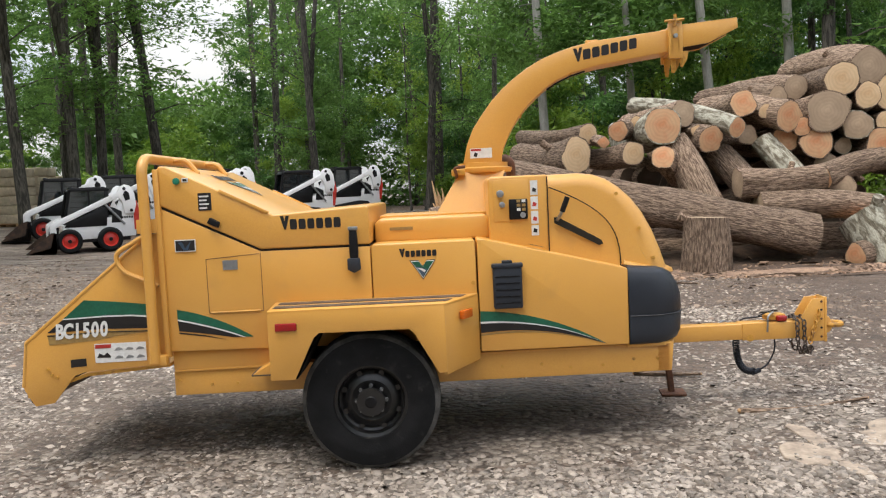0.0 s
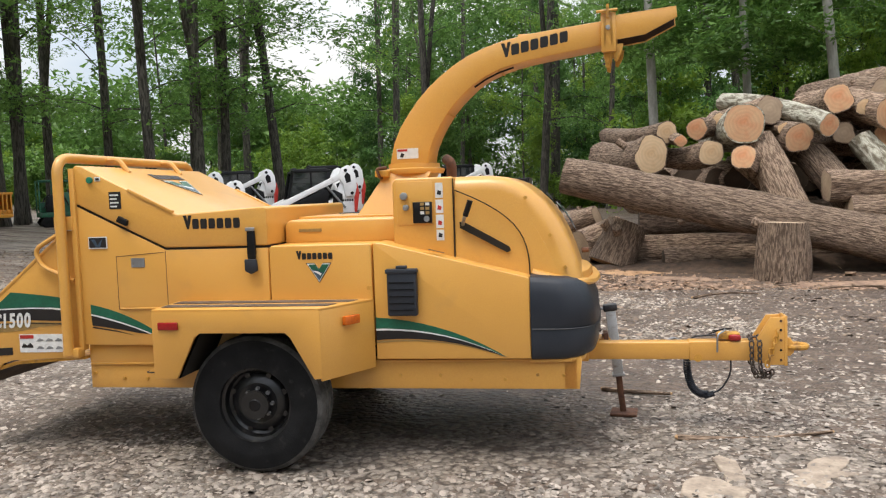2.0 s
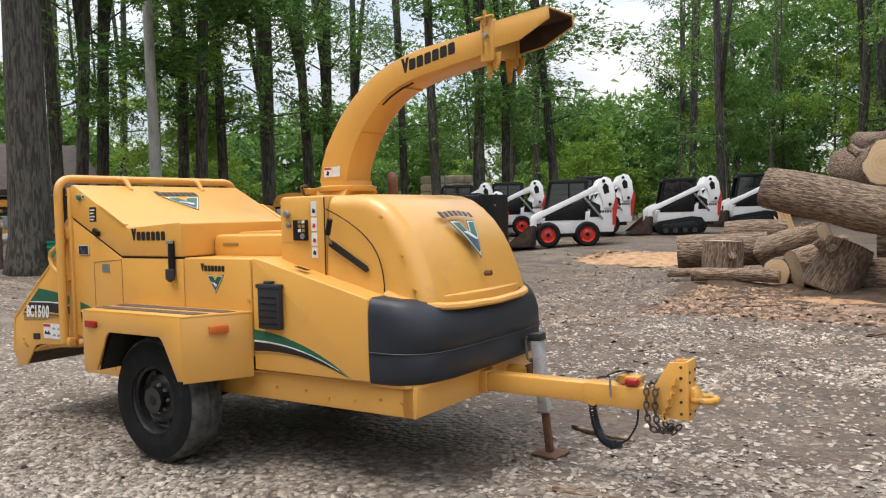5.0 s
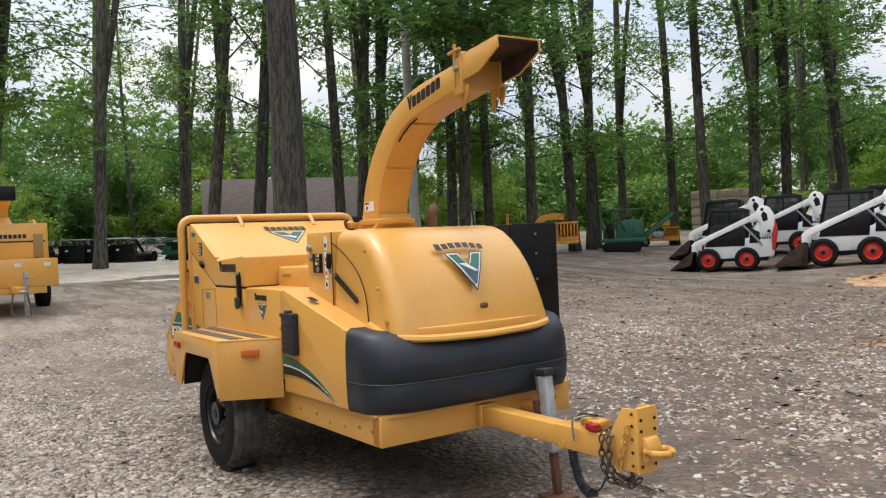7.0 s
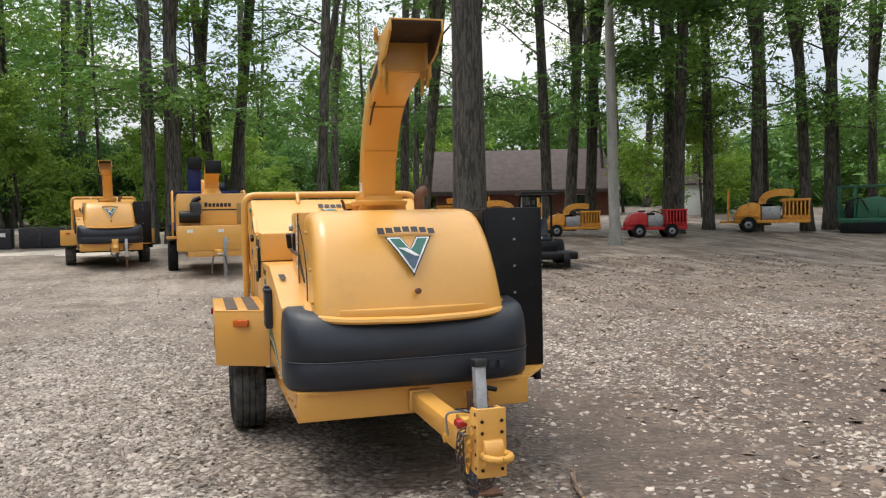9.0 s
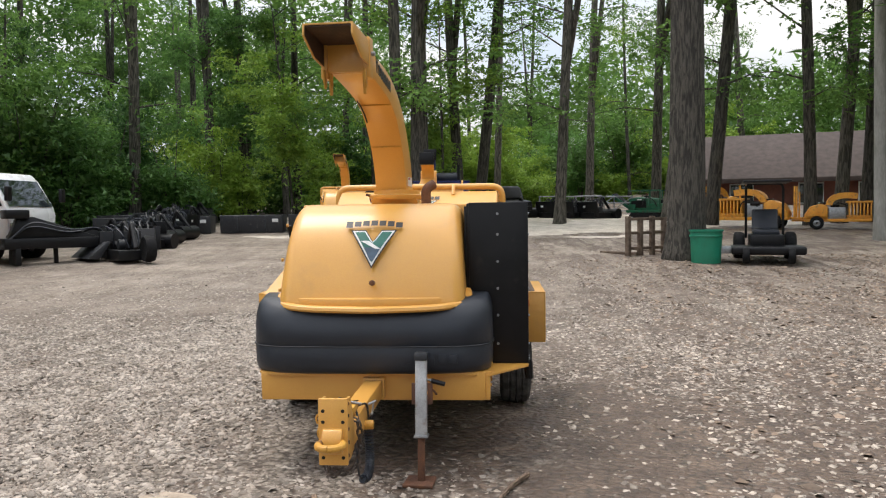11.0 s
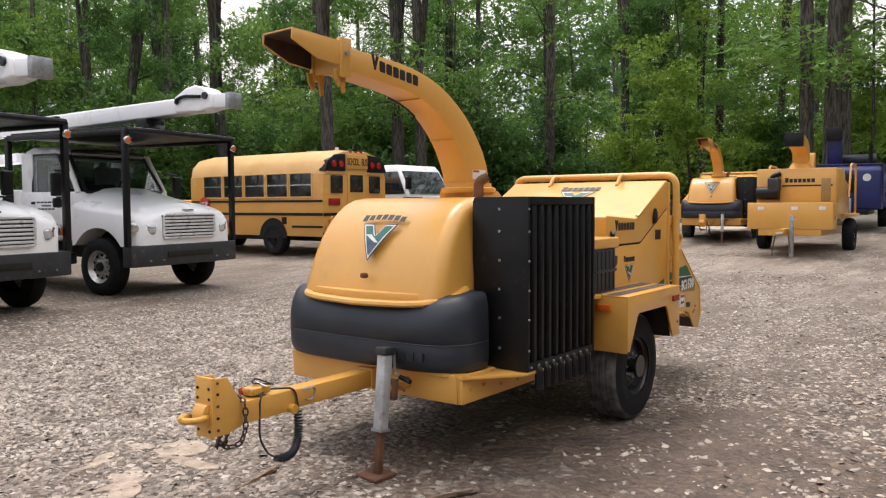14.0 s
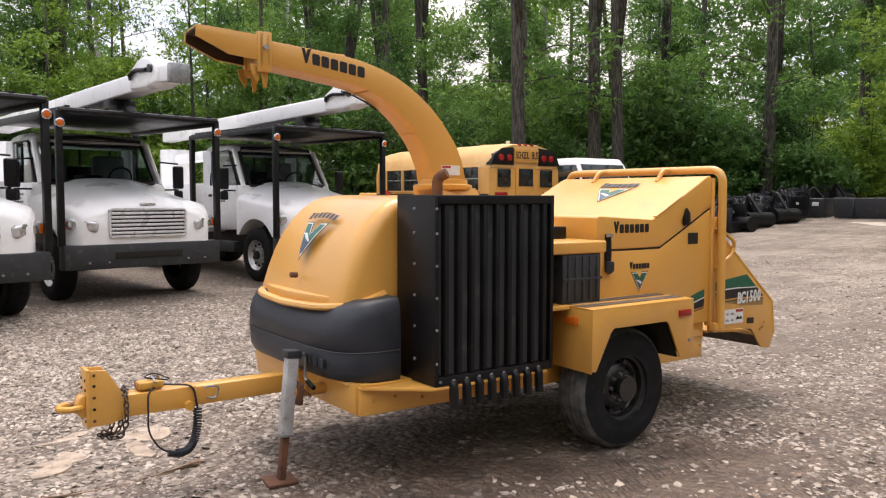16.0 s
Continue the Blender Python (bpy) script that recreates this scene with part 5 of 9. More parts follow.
        put(prism([(1.99, 2.345), (2.05, 2.345), (2.04, 2.29), (2.01, 2.24), (1.995, 2.25)], y - s * 0.03, y - s * 0.018, "y", 0.003), "deflector_lug", YELLOW_OLD)
        put(cyl((1.965, y, 2.44), (1.965, y + s * 0.02, 2.44), 0.014, seg=8), "pivot_bolt", STEEL)
    put(tube([(1.90, -0.13, 2.535), (2.02, -0.13, 2.54)], 0.009, 6), "adjuster_pin", YELLOW_OLD)
    put(tube([(1.965, -0.13, 2.50), (1.965, -0.13, 2.575)], 0.010, 6), "adjuster_pin", YELLOW_OLD)
    dw = 0.135
    side_poly = [(1.99, 2.365), (1.99, 2.505), (2.345, 2.530), (2.35, 2.470), (2.17, 2.385)]
    for s in (-1, 1):
        put(prism(side_poly, 0.02 + s * dw, 0.02 + s * (dw - 0.01), "y", 0.002), "deflector_cheek", YELLOW)
    put(prism([(1.99, 2.500), (2.345, 2.525), (2.345, 2.534), (1.99, 2.509)], 0.02 - dw, 0.02 + dw, "y", 0.002), "deflector_top", YELLOW, "yellow deflector with rust-dark lining")
    put(prism([(1.99, 2.490), (2.34, 2.516), (2.34, 2.524), (1.99, 2.499)], 0.02 - dw + 0.012, 0.02 + dw - 0.012, "y", 0), "deflector_lining", DARKRUST, "dark rusty lining")
    for s in (-1, 1):
        put(prism([(1.995, 2.37), (1.995, 2.50), (2.34, 2.522), (2.343, 2.474), (2.17, 2.392)], 0.02 + s * (dw - 0.0105), 0.02 + s * (dw - 0.0135), "y", 0), "deflector_lining", DARKRUST, "dark rusty lining")
    # near-black sheet across the closed chute end, painted as its inner shade
    put(prism([(1.94, 2.352), (1.952, 2.352), (1.952, 2.488), (1.94, 2.488)], 0.02 - hw + 0.008, 0.02 + hw - 0.008, "y", 0), "chute_mouth", SEAM_SHADE)
    # drawbar and hitch
    db = part("drawbar", box(1.66, 2.81, -0.052, 0.052, 0.440, 0.545, 0.008), YELLOW, m)
    part("drawbar_collar", box(1.745, 1.80, -0.064, 0.064, 0.430, 0.555, 0.006), YELLOW, db)
    part("drawbar_sleeve", box(2.40, 2.82, -0.058, 0.058, 0.435, 0.550, 0.006), YELLOW, db)
    for s in (-1, 1):
        part("hitch_gusset", prism([(2.78, 0.43), (2.78, 0.555), (2.865, 0.695), (2.95, 0.70), (2.95, 0.41), (2.86, 0.41)], s * 0.062, s * 0.050, "y", 0.003), YELLOW, db)
        for k, z in enumerate((0.44, 0.50, 0.56, 0.62, 0.675)):
            part("bolt_hole", cyl((2.925, s * 0.0625, z), (2.925, s * 0.066, z), 0.008, seg=8), SEAM_SHADE if k % 2 else RUST, db)
    part("hitch_plate", box(2.945, 2.962, -0.066, 0.066, 0.405, 0.705, 0.003), YELLOW, db)
    for z in (0.44, 0.60, 0.65):
        for y in (-0.045, 0.045):
            part("bolt_hole", cyl((2.962, y, z), (2.966, y, z), 0.008, seg=8), SEAM_SHADE, db)
    part("pintle_base", prism([(2.96, 0.46), (2.96, 0.575), (2.985, 0.57), (3.005, 0.535), (3.005, 0.485), (2.985, 0.46)], -0.045, 0.045, "y", 0.008), YELLOW, db)
    ring = []
    for k in range(25):
        a = 2 * math.pi * k / 24
        ring.append((3.022 + 0.060 * math.cos(a), 0.055 * math.sin(a), 0.513))
    part("pintle_eye", tube(ring, 0.017, 10, caps=False), YELLOW_OLD, db, "worn yellow pintle ring")
    part("safety_pin", tube(rounded([(2.56, -0.075, 0.49), (2.56, -0.085, 0.60), (2.62, -0.04, 0.62), (2.62, 0.07, 0.60)], 0.03), 0.006, 6), STEEL, db)
    part("breakaway_box", box(2.57, 2.70, -0.04, 0.045, 0.56, 0.60, 0.01), YELLOW_OLD, db)
    part("breakaway_switch", box(2.63, 2.70, -0.07, -0.01, 0.555, 0.592, 0.012), REDLENS, db, "red breakaway switch")
    part("wire_tie", tube(rounded([(2.52, -0.02, 0.59), (2.60, -0.05, 0.63), (2.67, 0.0, 0.62), (2.55, 0.04, 0.60)], 0.03), 0.004, 5), BLACK, db)
    part("pin_tube", cyl((2.45, -0.062, 0.452), (2.45, 0.10, 0.452), 0.024, seg=12), YELLOW_OLD, db)
    part("ring_clip", tube(rounded([(2.36, 0.06, 0.535), (2.33, 0.10, 0.55), (2.28, 0.075, 0.53), (2.30, 0.07, 0.47), (2.35, 0.07, 0.48)], 0.02), 0.006, 6), STEEL, db)
    for y0, x0 in ((-1, 2.80), (1, 2.775), (-1, 2.755)):
        pts = [(x0, y0 * 0.02, 0.575), (x0, y0 * 0.085, 0.56), (x0, y0 * 0.088, 0.42), (x0 + 0.02, y0 * 0.07, 0.34), (x0 + 0.08, y0 * 0.02, 0.325), (x0 + 0.10, -y0 * 0.04, 0.38)]
        path = rounded(pts, 0.04, 4)
        acc = [0.0]
        for a, b in zip(path, path[1:]):
            acc.append(acc[-1] + (b - a).length)
        chain = part("safety_chain", box(x0 - 0.01, x0 + 0.01, -0.02, 0.02, 0.565, 0.575, 0.002), CHAIN, db, "weathered steel safety chain")
        for k in range(int(acc[-1] / 0.034)):
            s_at = k * 0.034 + 0.01
            j = max(i for i, v in enumerate(acc) if v <= s_at)
            j = min(j, len(path) - 2)
            f = (s_at - acc[j]) / max(1e-6, acc[j + 1] - acc[j])
            c, d = path[j].lerp(path[j + 1], f), (path[j + 1] - path[j]).normalized()
            side_v = d.cross(Vector((0.3, 0.2, 1))).normalized() if k % 2 else d.cross(d.cross(Vector((0.3, 0.2, 1)))).normalized()
            loop = [c + d * 0.022 * math.cos(2 * math.pi * q / 10) + side_v * 0.013 * math.sin(2 * math.pi * q / 10) for q in range(11)]
            part("chain_link", tube(loop, 0.0048, 5, caps=False), CHAIN, chain)
    for k in range(6):
        c = Vector((2.905 - 0.012 * k, -0.075, 0.60 - 0.036 * k))
        side_v = Vector((1, 0, 0)) if k % 2 else Vector((0, 1, 0))
        loop = [c + Vector((0, 0, 1)) * 0.023 * math.cos(2 * math.pi * q / 10) + side_v * 0.013 * math.sin(2 * math.pi * q / 10) for q in range(11)]
        part("chain_link", tube(loop, 0.005, 5, caps=False), YELLOW_OLD, db)
    # coiled light cable under the drawbar
    coil_path = [Vector(p) for p in bez((2.40, 0.06, 0.43), (2.40, 0.09, 0.17), (2.53, 0.06, 0.20), 40)]
    helix = []
    for i in range(40 * 9):
        t = i / (40 * 9 - 1) * 39.999
        j = int(t)
        c, d = coil_path[j].lerp(coil_path[j + 1], t - j), (coil_path[j + 1] - coil_path[j]).normalized()
        u = d.cross(Vector((0, 1, 0))).normalized()
        v = u.cross(d)
        a = i / 9 * 2 * math.pi * 0.72
        helix.append(c + 0.020 * (math.cos(a) * u + math.sin(a) * v))
    part("coiled_cable", tube(helix, 0.0055, 5), BLACKPLASTIC, db, "black coiled trailer cable")
    part("light_cable", tube(rounded([(2.53, 0.06, 0.20), (2.60, 0.05, 0.23), (2.66, 0.05, 0.33), (2.66, 0.06, 0.55), (2.60, 0.03, 0.58), (2.42, 0.065, 0.56), (2.40, 0.07, 0.42)], 0.05), 0.0055, 6), BLACKPLASTIC, db)
    part("cable_plug", cyl((2.50, 0.06, 0.185), (2.56, 0.058, 0.205), 0.018, seg=10), BLACKPLASTIC, db)
    # jack
    jack = part("jack_post", box(1.988, 2.052, 0.268, 0.332, 0.27, 0.70, 0.006), GALVANISED, m, "grey galvanised jack post")
    part("jack_head", box(1.975, 2.065, 0.262, 0.338, 0.695, 0.74, 0.008), GREYBUMPER, jack)
    part("jack_leg", box(2.0, 2.04, 0.28, 0.32, 0.02, 0.29, 0.004), RUST, jack, "rusty lower jack leg")
    part("jack_foot", prism([(1.93, 0.22), (2.10, 0.20), (2.12, 0.37), (1.95, 0.38)], 0.005, 0.022, "z", 0.003), RUST, m, "rusty foot plate")
    part("jack_collar", box(1.98, 2.06, 0.26, 0.34, 0.262, 0.278, 0.002), STEEL, jack)
    part("jack_crank", tube(rounded([(1.975, 0.30, 0.715), (1.94, 0.30, 0.715), (1.935, 0.31, 0.58), (1.935, 0.38, 0.565)], 0.02), 0.008, 8), STEEL, jack)
    part("crank_grip", tube([(1.935, 0.35, 0.57), (1.935, 0.43, 0.55)], 0.014, 8), BLACK, jack)
    part("jack_mount", cyl((1.74, 0.30, 0.50), (1.945, 0.30, 0.50), 0.035, seg=14), YELLOW, m)
    part("jack_pin", tube(rounded([(1.95, 0.25, 0.55), (1.95, 0.36, 0.52), (1.92, 0.38, 0.49)], 0.02), 0.007, 6), RUST, jack)
    jack.matrix_local = Matrix.Translation((2.02, 0.3, 0.015)) @ Matrix.Rotation(radians(-6), 4, "Y") @ Matrix.Translation((-2.02, -0.3, -0.015))
    part("mount_plate", box(1.955, 1.985, 0.24, 0.36, 0.44, 0.56, 0.004), RUST, jack)
    fender(m, -1)
    fender(m, 1)
    road_wheel(m, -1, -0.99)
    road_wheel(m, 1, 0.99)
    return m


MAIN_CHIPPER = chipper()

# ---- logs and stumps ----
def log_between(name, a, b, r0, r1, seed, label, cut=CUTWOOD, bark=BARK, bend=0.04, group="log pile", seg=20):
    """A felled log from a to b: lumpy bark, and a ringed cut face at each end."""
    a, b = Vector(a), Vector(b)
    t = thing(name, label, "log", group)
    t.matrix_world = Matrix.Translation(a) @ (b - a).to_track_quat("Z", "Y").to_matrix().to_4x4()
    ln = (b - a).length
    r = random.Random(seed)
    off = Vector((r.uniform(0, 50), r.uniform(0, 50), 0))
    lobes, ph = r.randint(2, 4), r.uniform(0, 6)
    def rim(k, z, rad, scale=1.0):
        th = 2 * math.pi * k / seg
        q = rad * scale * (1 + 0.06 * math.sin(lobes * th + ph) + 0.15 * noise.noise(Vector((math.cos(th) * 1.6, math.sin(th) * 1.6, z * 1.3)) + off) + 0.05 * noise.noise(Vector((math.cos(th) * 6, math.sin(th) * 6, z * 1.0)) + off))
        return Vector((q * math.cos(th) + bend * ln * math.sin(math.pi * z / ln) * math.cos(ph), q * math.sin(th) + bend * ln * math.sin(math.pi * z / ln) * math.sin(ph), z))
    n = max(5, int(ln / 0.45))
    rings = [[rim(k, ln * i / n, r0 + (r1 - r0) * i / n) for k in range(seg)] for i in range(n + 1)]
    rings = [[rim(k, 0.0, r0, 0.93) for k in range(seg)]] + rings + [[rim(k, ln, r1, 0.93) for k in range(seg)]]
    part("bark", rings_mesh(rings, False), bark, t, smooth=50)
    for z, rad, s in ((0.0, r0, -1), (ln, r1, 1)):
        bm = bmesh.new()
        outer = [bm.verts.new(rim(k, z, rad, 0.935)) for k in range(seg)]
        inner = [bm.verts.new(rim(k, z, rad, 0.5) + Vector((0, 0, s * 0.012))) for k in range(seg)]
        mid = bm.verts.new(Vector((0, 0, z + s * 0.008)))
        for k in range(seg):
            j = (k + 1) % seg
            bm.faces.new((outer[k], outer[j], inner[j], inner[k]))
            bm.faces.new((inner[k], inner[j], mid))
        part("cut_face", bm, cut, t, smooth=60)
    for _ in range(r.randint(0, 2)):
        z, th = ln * r.uniform(0.2, 0.8), r.uniform(0, 6.28)
        rad = r0 + (r1 - r0) * z / ln
        d = Vector((math.cos(th), math.sin(th), 0.5))
        part("branch_stub", tube([Vector((0, 0, z)) + d * rad * 0.7, Vector((0, 0, z)) + d * rad * 1.25], rad * 0.22, 7), bark, t)
    return t


def ringed(name, base, c2):
    """A cut face with growth rings."""
    m = material(name, base, c2, rough=0.9, scale=5, fine=70, bump=0.35, objrand=0.15)
    n, l = m.node_tree.nodes, m.node_tree.links
    w = n.new("ShaderNodeTexWave")
    w.wave_type, w.rings_direction = "RINGS", "Z"
    w.inputs["Scale"].default_value, w.inputs["Distortion"].default_value, w.inputs["Detail"].default_value = 5, 5.0, 3
    co = next(q for q in n if q.type == "TEX_COORD")
    l.new(co.outputs["Object"], w.inputs["Vector"])
    b = n["Principled BSDF"]
    src = b.inputs["Base Color"].links[0].from_socket
    x = n.new("ShaderNodeMix")
    x.data_type, x.blend_type = "RGBA", "MULTIPLY"
    x.inputs["Factor"].default_value = 0.09
    flatv = n.new("ShaderNodeVectorMath")
    flatv.operation = "MULTIPLY"
    flatv.inputs[1].default_value = (1, 1, 0)
    dist = n.new("ShaderNodeVectorMath")
    dist.operation = "LENGTH"
    l.new(co.outputs["Object"], flatv.inputs[0])
    l.new(flatv.outputs["Vector"], dist.inputs[0])
    wob = n.new("ShaderNodeTexNoise")
    wob.inputs["Scale"].default_value, wob.inputs["Detail"].default_value = 7, 3
    l.new(co.outputs["Object"], wob.inputs["Vector"])
    plus = n.new("ShaderNodeMath")
    plus.operation = "MULTIPLY_ADD"
    plus.inputs[1].default_value = 0.28
    l.new(wob.outputs["Fac"], plus.inputs[0])
    l.new(dist.outputs["Value"], plus.inputs[2])
    span = n.new("ShaderNodeMapRange")
    span.inputs["From Min"].default_value, span.inputs["From Max"].default_value = 0.14, 0.36
    l.new(plus.outputs[0], span.inputs["Value"])
    heart = n.new("ShaderNodeMix")
    heart.data_type = "RGBA"
    heart.inputs["A"].default_value, heart.inputs["B"].default_value = (*base, 1), (*c2, 1)
    l.new(span.outputs["Result"], heart.inputs["Factor"])
    both = n.new("ShaderNodeMix")
    both.data_type = "RGBA"
    both.inputs["Factor"].default_value = 0.65
    l.new(src, both.inputs["A"])
    l.new(heart.outputs["Result"], both.inputs["B"])
    src = both.outputs["Result"]
    l.new(src, x.inputs["A"])
    l.new(w.outputs["Color"], x.inputs["B"])
    l.new(x.outputs["Result"], b.inputs["Base Color"])
    return m


RING_PALE, RING_ORANGE, RING_GREY = ringed("ringed_pale_cut", (0.58, 0.37, 0.20), (0.66, 0.48, 0.29)), ringed("ringed_orange_cut", (0.60, 0.25, 0.115), (0.62, 0.39, 0.22)), ringed("ringed_weathered_cut", (0.50, 0.37, 0.25), (0.38, 0.28, 0.19))
# cut face with the pile's deep shade put into its colour
RING_SHADE = ringed("ringed_shade_painted_cut", (0.14, 0.10, 0.07), (0.09, 0.065, 0.045))
WHITEBARK = material("lichen_pale_bark", (0.40, 0.385, 0.31), (0.14, 0.12, 0.085), rough=0.95, scale=11, fine=50, bump=0.9, objrand=0.15, stretch=(1, 1, 0.4), grain=0.5, depth=0.02, ridged=True)

# bark mulch, darkened in colour to give the shade beneath the logs
MULCH = material("shade_painted_bark_mulch", (0.055, 0.036, 0.024), (0.11, 0.07, 0.045), rough=0.95, scale=9, fine=60, bump=0.8)

# (x, y, z, radius, yaw of its axis, climb, cut, pale bark) of logs whose cut ends face the yard; first the low wing, then the high one
P, O, G = RING_PALE, RING_ORANGE, RING_GREY
WING = [(3.07, 9.9, 2.08, 0.33, 20, 2, P, 0), (3.40, 10.4, 2.50, 0.21, 20, 3, P, 0), (3.85, 9.8, 2.50, 0.18, -20, 6, O, 0), (4.04, 9.4, 2.05, 0.22, 16, 2, P, 0), (4.56, 9.3, 2.52, 0.335, 2, 1, O, 1), (5.06, 9.7, 2.77, 0.23, 8, 1, G, 0),
        (5.47, 9.4, 2.25, 0.25, 16, 9, O, 0), (4.52, 9.2, 1.95, 0.21, -28, -16, O, 0), (5.92, 9.3, 2.43, 0.19, 26, 14, O, 1), (6.16, 9.6, 2.90, 0.24, -4, -4, O, 0), (6.92, 9.4, 2.60, 0.28, 20, 8, O, 0), (6.30, 9.8, 2.31, 0.18, 0, 0, G, 0),
        (5.70, 9.8, 1.95, 0.18, 0, 0, G, 0), (4.30, 10.2, 2.62, 0.17, -4, 2, P, 0), (5.35, 10.4, 2.72, 0.20, 10, 2, G, 0)]
TOWER = [(7.95, 9.5, 3.24, 0.32, 8, 2, P, 0), (8.55, 9.7, 3.48, 0.36, 16, 5, G, 0), (7.62, 9.4, 2.66, 0.385, 4, 3, G, 0), (8.43, 9.5, 2.93, 0.235, 0, 0, P, 0), (8.97, 9.6, 2.98, 0.35, 2, 2, P, 0), (8.65, 9.4, 2.00, 0.32, 10, 3, O, 0),
         (8.18, 9.4, 2.39, 0.26, -4, 6, G, 1), (8.84, 9.6, 2.42, 0.21, 4, 0, P, 0), (7.47, 9.5, 2.10, 0.29, 2, 0, O, 0), (7.00, 9.7, 2.24, 0.25, 4, 0, O, 0), (7.66, 9.6, 1.72, 0.20, 0, 0, G, 0), (7.20, 9.5, 2.40, 0.17, 8, 6, O, 0),
         (9.05, 9.6, 2.06, 0.17, 0, 0, P, 0), (6.97, 10.0, 3.02, 0.20, 20, 6, G, 0), (9.45, 9.7, 2.40, 0.36, -6, 0, P, 0), (9.4, 9.6, 1.75, 0.34, -6, 0, G, 0), (7.45, 10.3, 3.22, 0.24, 16, 4, G, 0)]
for i, (x, y, z, r, yaw, climb, cut, pale) in enumerate(WING + TOWER):
    ln = 2.5 + 0.7 * ((i * 37) % 10) / 10
    yaw -= 1 if i < len(WING) else 10
    d = Vector((-math.sin(radians(yaw)), math.cos(radians(yaw)), math.tan(radians(climb))))
    log_between("log", (x, y, z), Vector((x, y, z)) + d * ln, r * 1.04, r * 0.95, 100 + i,
                "pale lichen-grey log with sawn end in the pile" if pale else ("brown bark log with fresh orange cut end" if cut is O else "brown bark log with sawn pale end in the pile"),
                cut, WHITEBARK if pale else BARK)
# thin logs wedged between the large ones
for i, (x, z, r) in enumerate(((6.62, 2.08, 0.16), (5.10, 1.85, 0.15), (8.06, 2.02, 0.16), (6.55, 2.72, 0.14), (3.58, 2.30, 0.11), (8.22, 1.72, 0.15), (5.28, 2.42, 0.12))):
    log_between("log", (x, 9.75 + 0.2 * math.sin(i * 1.7), z), (x - 0.3 * math.sin(i * 2.3), 12.2, z + 0.1), r, r * 0.9, 260 + i, "thin bark-covered log wedged into the pile", (RING_PALE, RING_ORANGE, RING_GREY)[i % 3], (BARK, BARK, WHITEBARK)[i % 3], 0.04, "log pile", 14)
# lower courses, mostly in shadow; deep shade also painted into their cut ends
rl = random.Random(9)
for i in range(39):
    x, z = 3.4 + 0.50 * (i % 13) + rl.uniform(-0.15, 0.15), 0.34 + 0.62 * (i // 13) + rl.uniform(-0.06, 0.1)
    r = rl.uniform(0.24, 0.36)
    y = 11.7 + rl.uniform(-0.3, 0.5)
    log_between("log", (x, y, z), (x - rl.uniform(0.0, 1.0), y + rl.uniform(2.2, 3.2), z + rl.uniform(-0.05, 0.25)), r, r * 0.9, 200 + i, "log deep in the pile, shade painted into its cut ends", RING_SHADE)
# rows added behind to close the pile's back, cut ends painted shade-dark
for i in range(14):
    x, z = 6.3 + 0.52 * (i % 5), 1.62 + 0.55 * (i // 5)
    log_between("log", (x, 12.0 + 0.3 * (i % 2), z), (x - 0.4, 14.6, z + 0.1), 0.30, 0.27, 240 + i, "log deep in the pile, shade painted into its cut ends", RING_SHADE)
# logs added lengthwise under the pile to fill its void, cut ends shade-dark
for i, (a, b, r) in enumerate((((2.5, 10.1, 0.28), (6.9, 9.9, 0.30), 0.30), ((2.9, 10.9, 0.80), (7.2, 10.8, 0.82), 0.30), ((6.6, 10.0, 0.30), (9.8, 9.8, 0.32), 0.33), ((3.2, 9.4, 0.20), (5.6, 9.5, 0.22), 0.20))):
    log_between("log", a, b, r, r * 0.92, 360 + i, "log lying lengthwise under the pile, shade painted into its cut ends", RING_SHADE, BARK, 0.02)
# logs lying along the front of the pile
log_between("fallen_log", (1.50, 9.15, 1.74), (6.90, 8.42, 0.42), 0.32, 0.37, 301, "long thick fallen log leaning against the log pile", RING_GREY, BARK, 0.012, "", 20)
log_between("leaning_log", (4.86, 9.7, 2.28), (5.42, 8.98, 0.55), 0.25, 0.33, 302, "thick ridged log leaning steeply against the pile", RING_GREY, BARK, 0.05)
log_between("leaning_log", (6.55, 9.75, 2.2), (7.15, 8.9, 0.95), 0.20, 0.25, 303, "pale grey split log leaning on the pile", RING_GREY, WHITEBARK, 0.02)
log_between("leaning_log", (5.75, 9.9, 2.0), (6.35, 9.1, 0.9), 0.26, 0.28, 304, "dark log leaning on the pile", RING_GREY)
log_between("log", (5.75, 8.9, 1.42), (7.35, 8.95, 1.47), 0.27, 0.24, 305, "short dark log lying across the pile's front", RING_GREY)
log_between("log", (7.25, 8.9, 1.45), (8.6, 9.3, 1.75), 0.24, 0.22, 306, "split log with torn orange end", RING_ORANGE, BARK)
log_between("log", (6.05, 8.75, 1.0), (8.5, 8.65, 0.78), 0.25, 0.23, 307, "long brown log lying across the pile's front", RING_GREY)
log_between("log", (7.6, 8.8, 1.25), (7.9, 9.6, 1.3), 0.22, 0.22, 308, "short log end among the pile", RING_GREY)
log_between("log", (8.35, 8.4, 1.5), (9.0, 8.2, 0.5), 0.24, 0.28, 309, "pale bark log leaning at the pile's side", RING_PALE, WHITEBARK)
log_between("stump", (4.80, 7.88, -0.04), (4.84, 7.90, 0.88), 0.40, 0.34, 311, "upright ridged stump standing before the fallen log", RING_GREY, BARK, 0, "stumps", 20)
log_between("stump", (8.0, 7.9, 0.0), (7.7, 8.35, 0.78), 0.46, 0.40, 312, "mossy pale-barked stump tipped over", RING_ORANGE, WHITEBARK, 0, "stumps", 18)
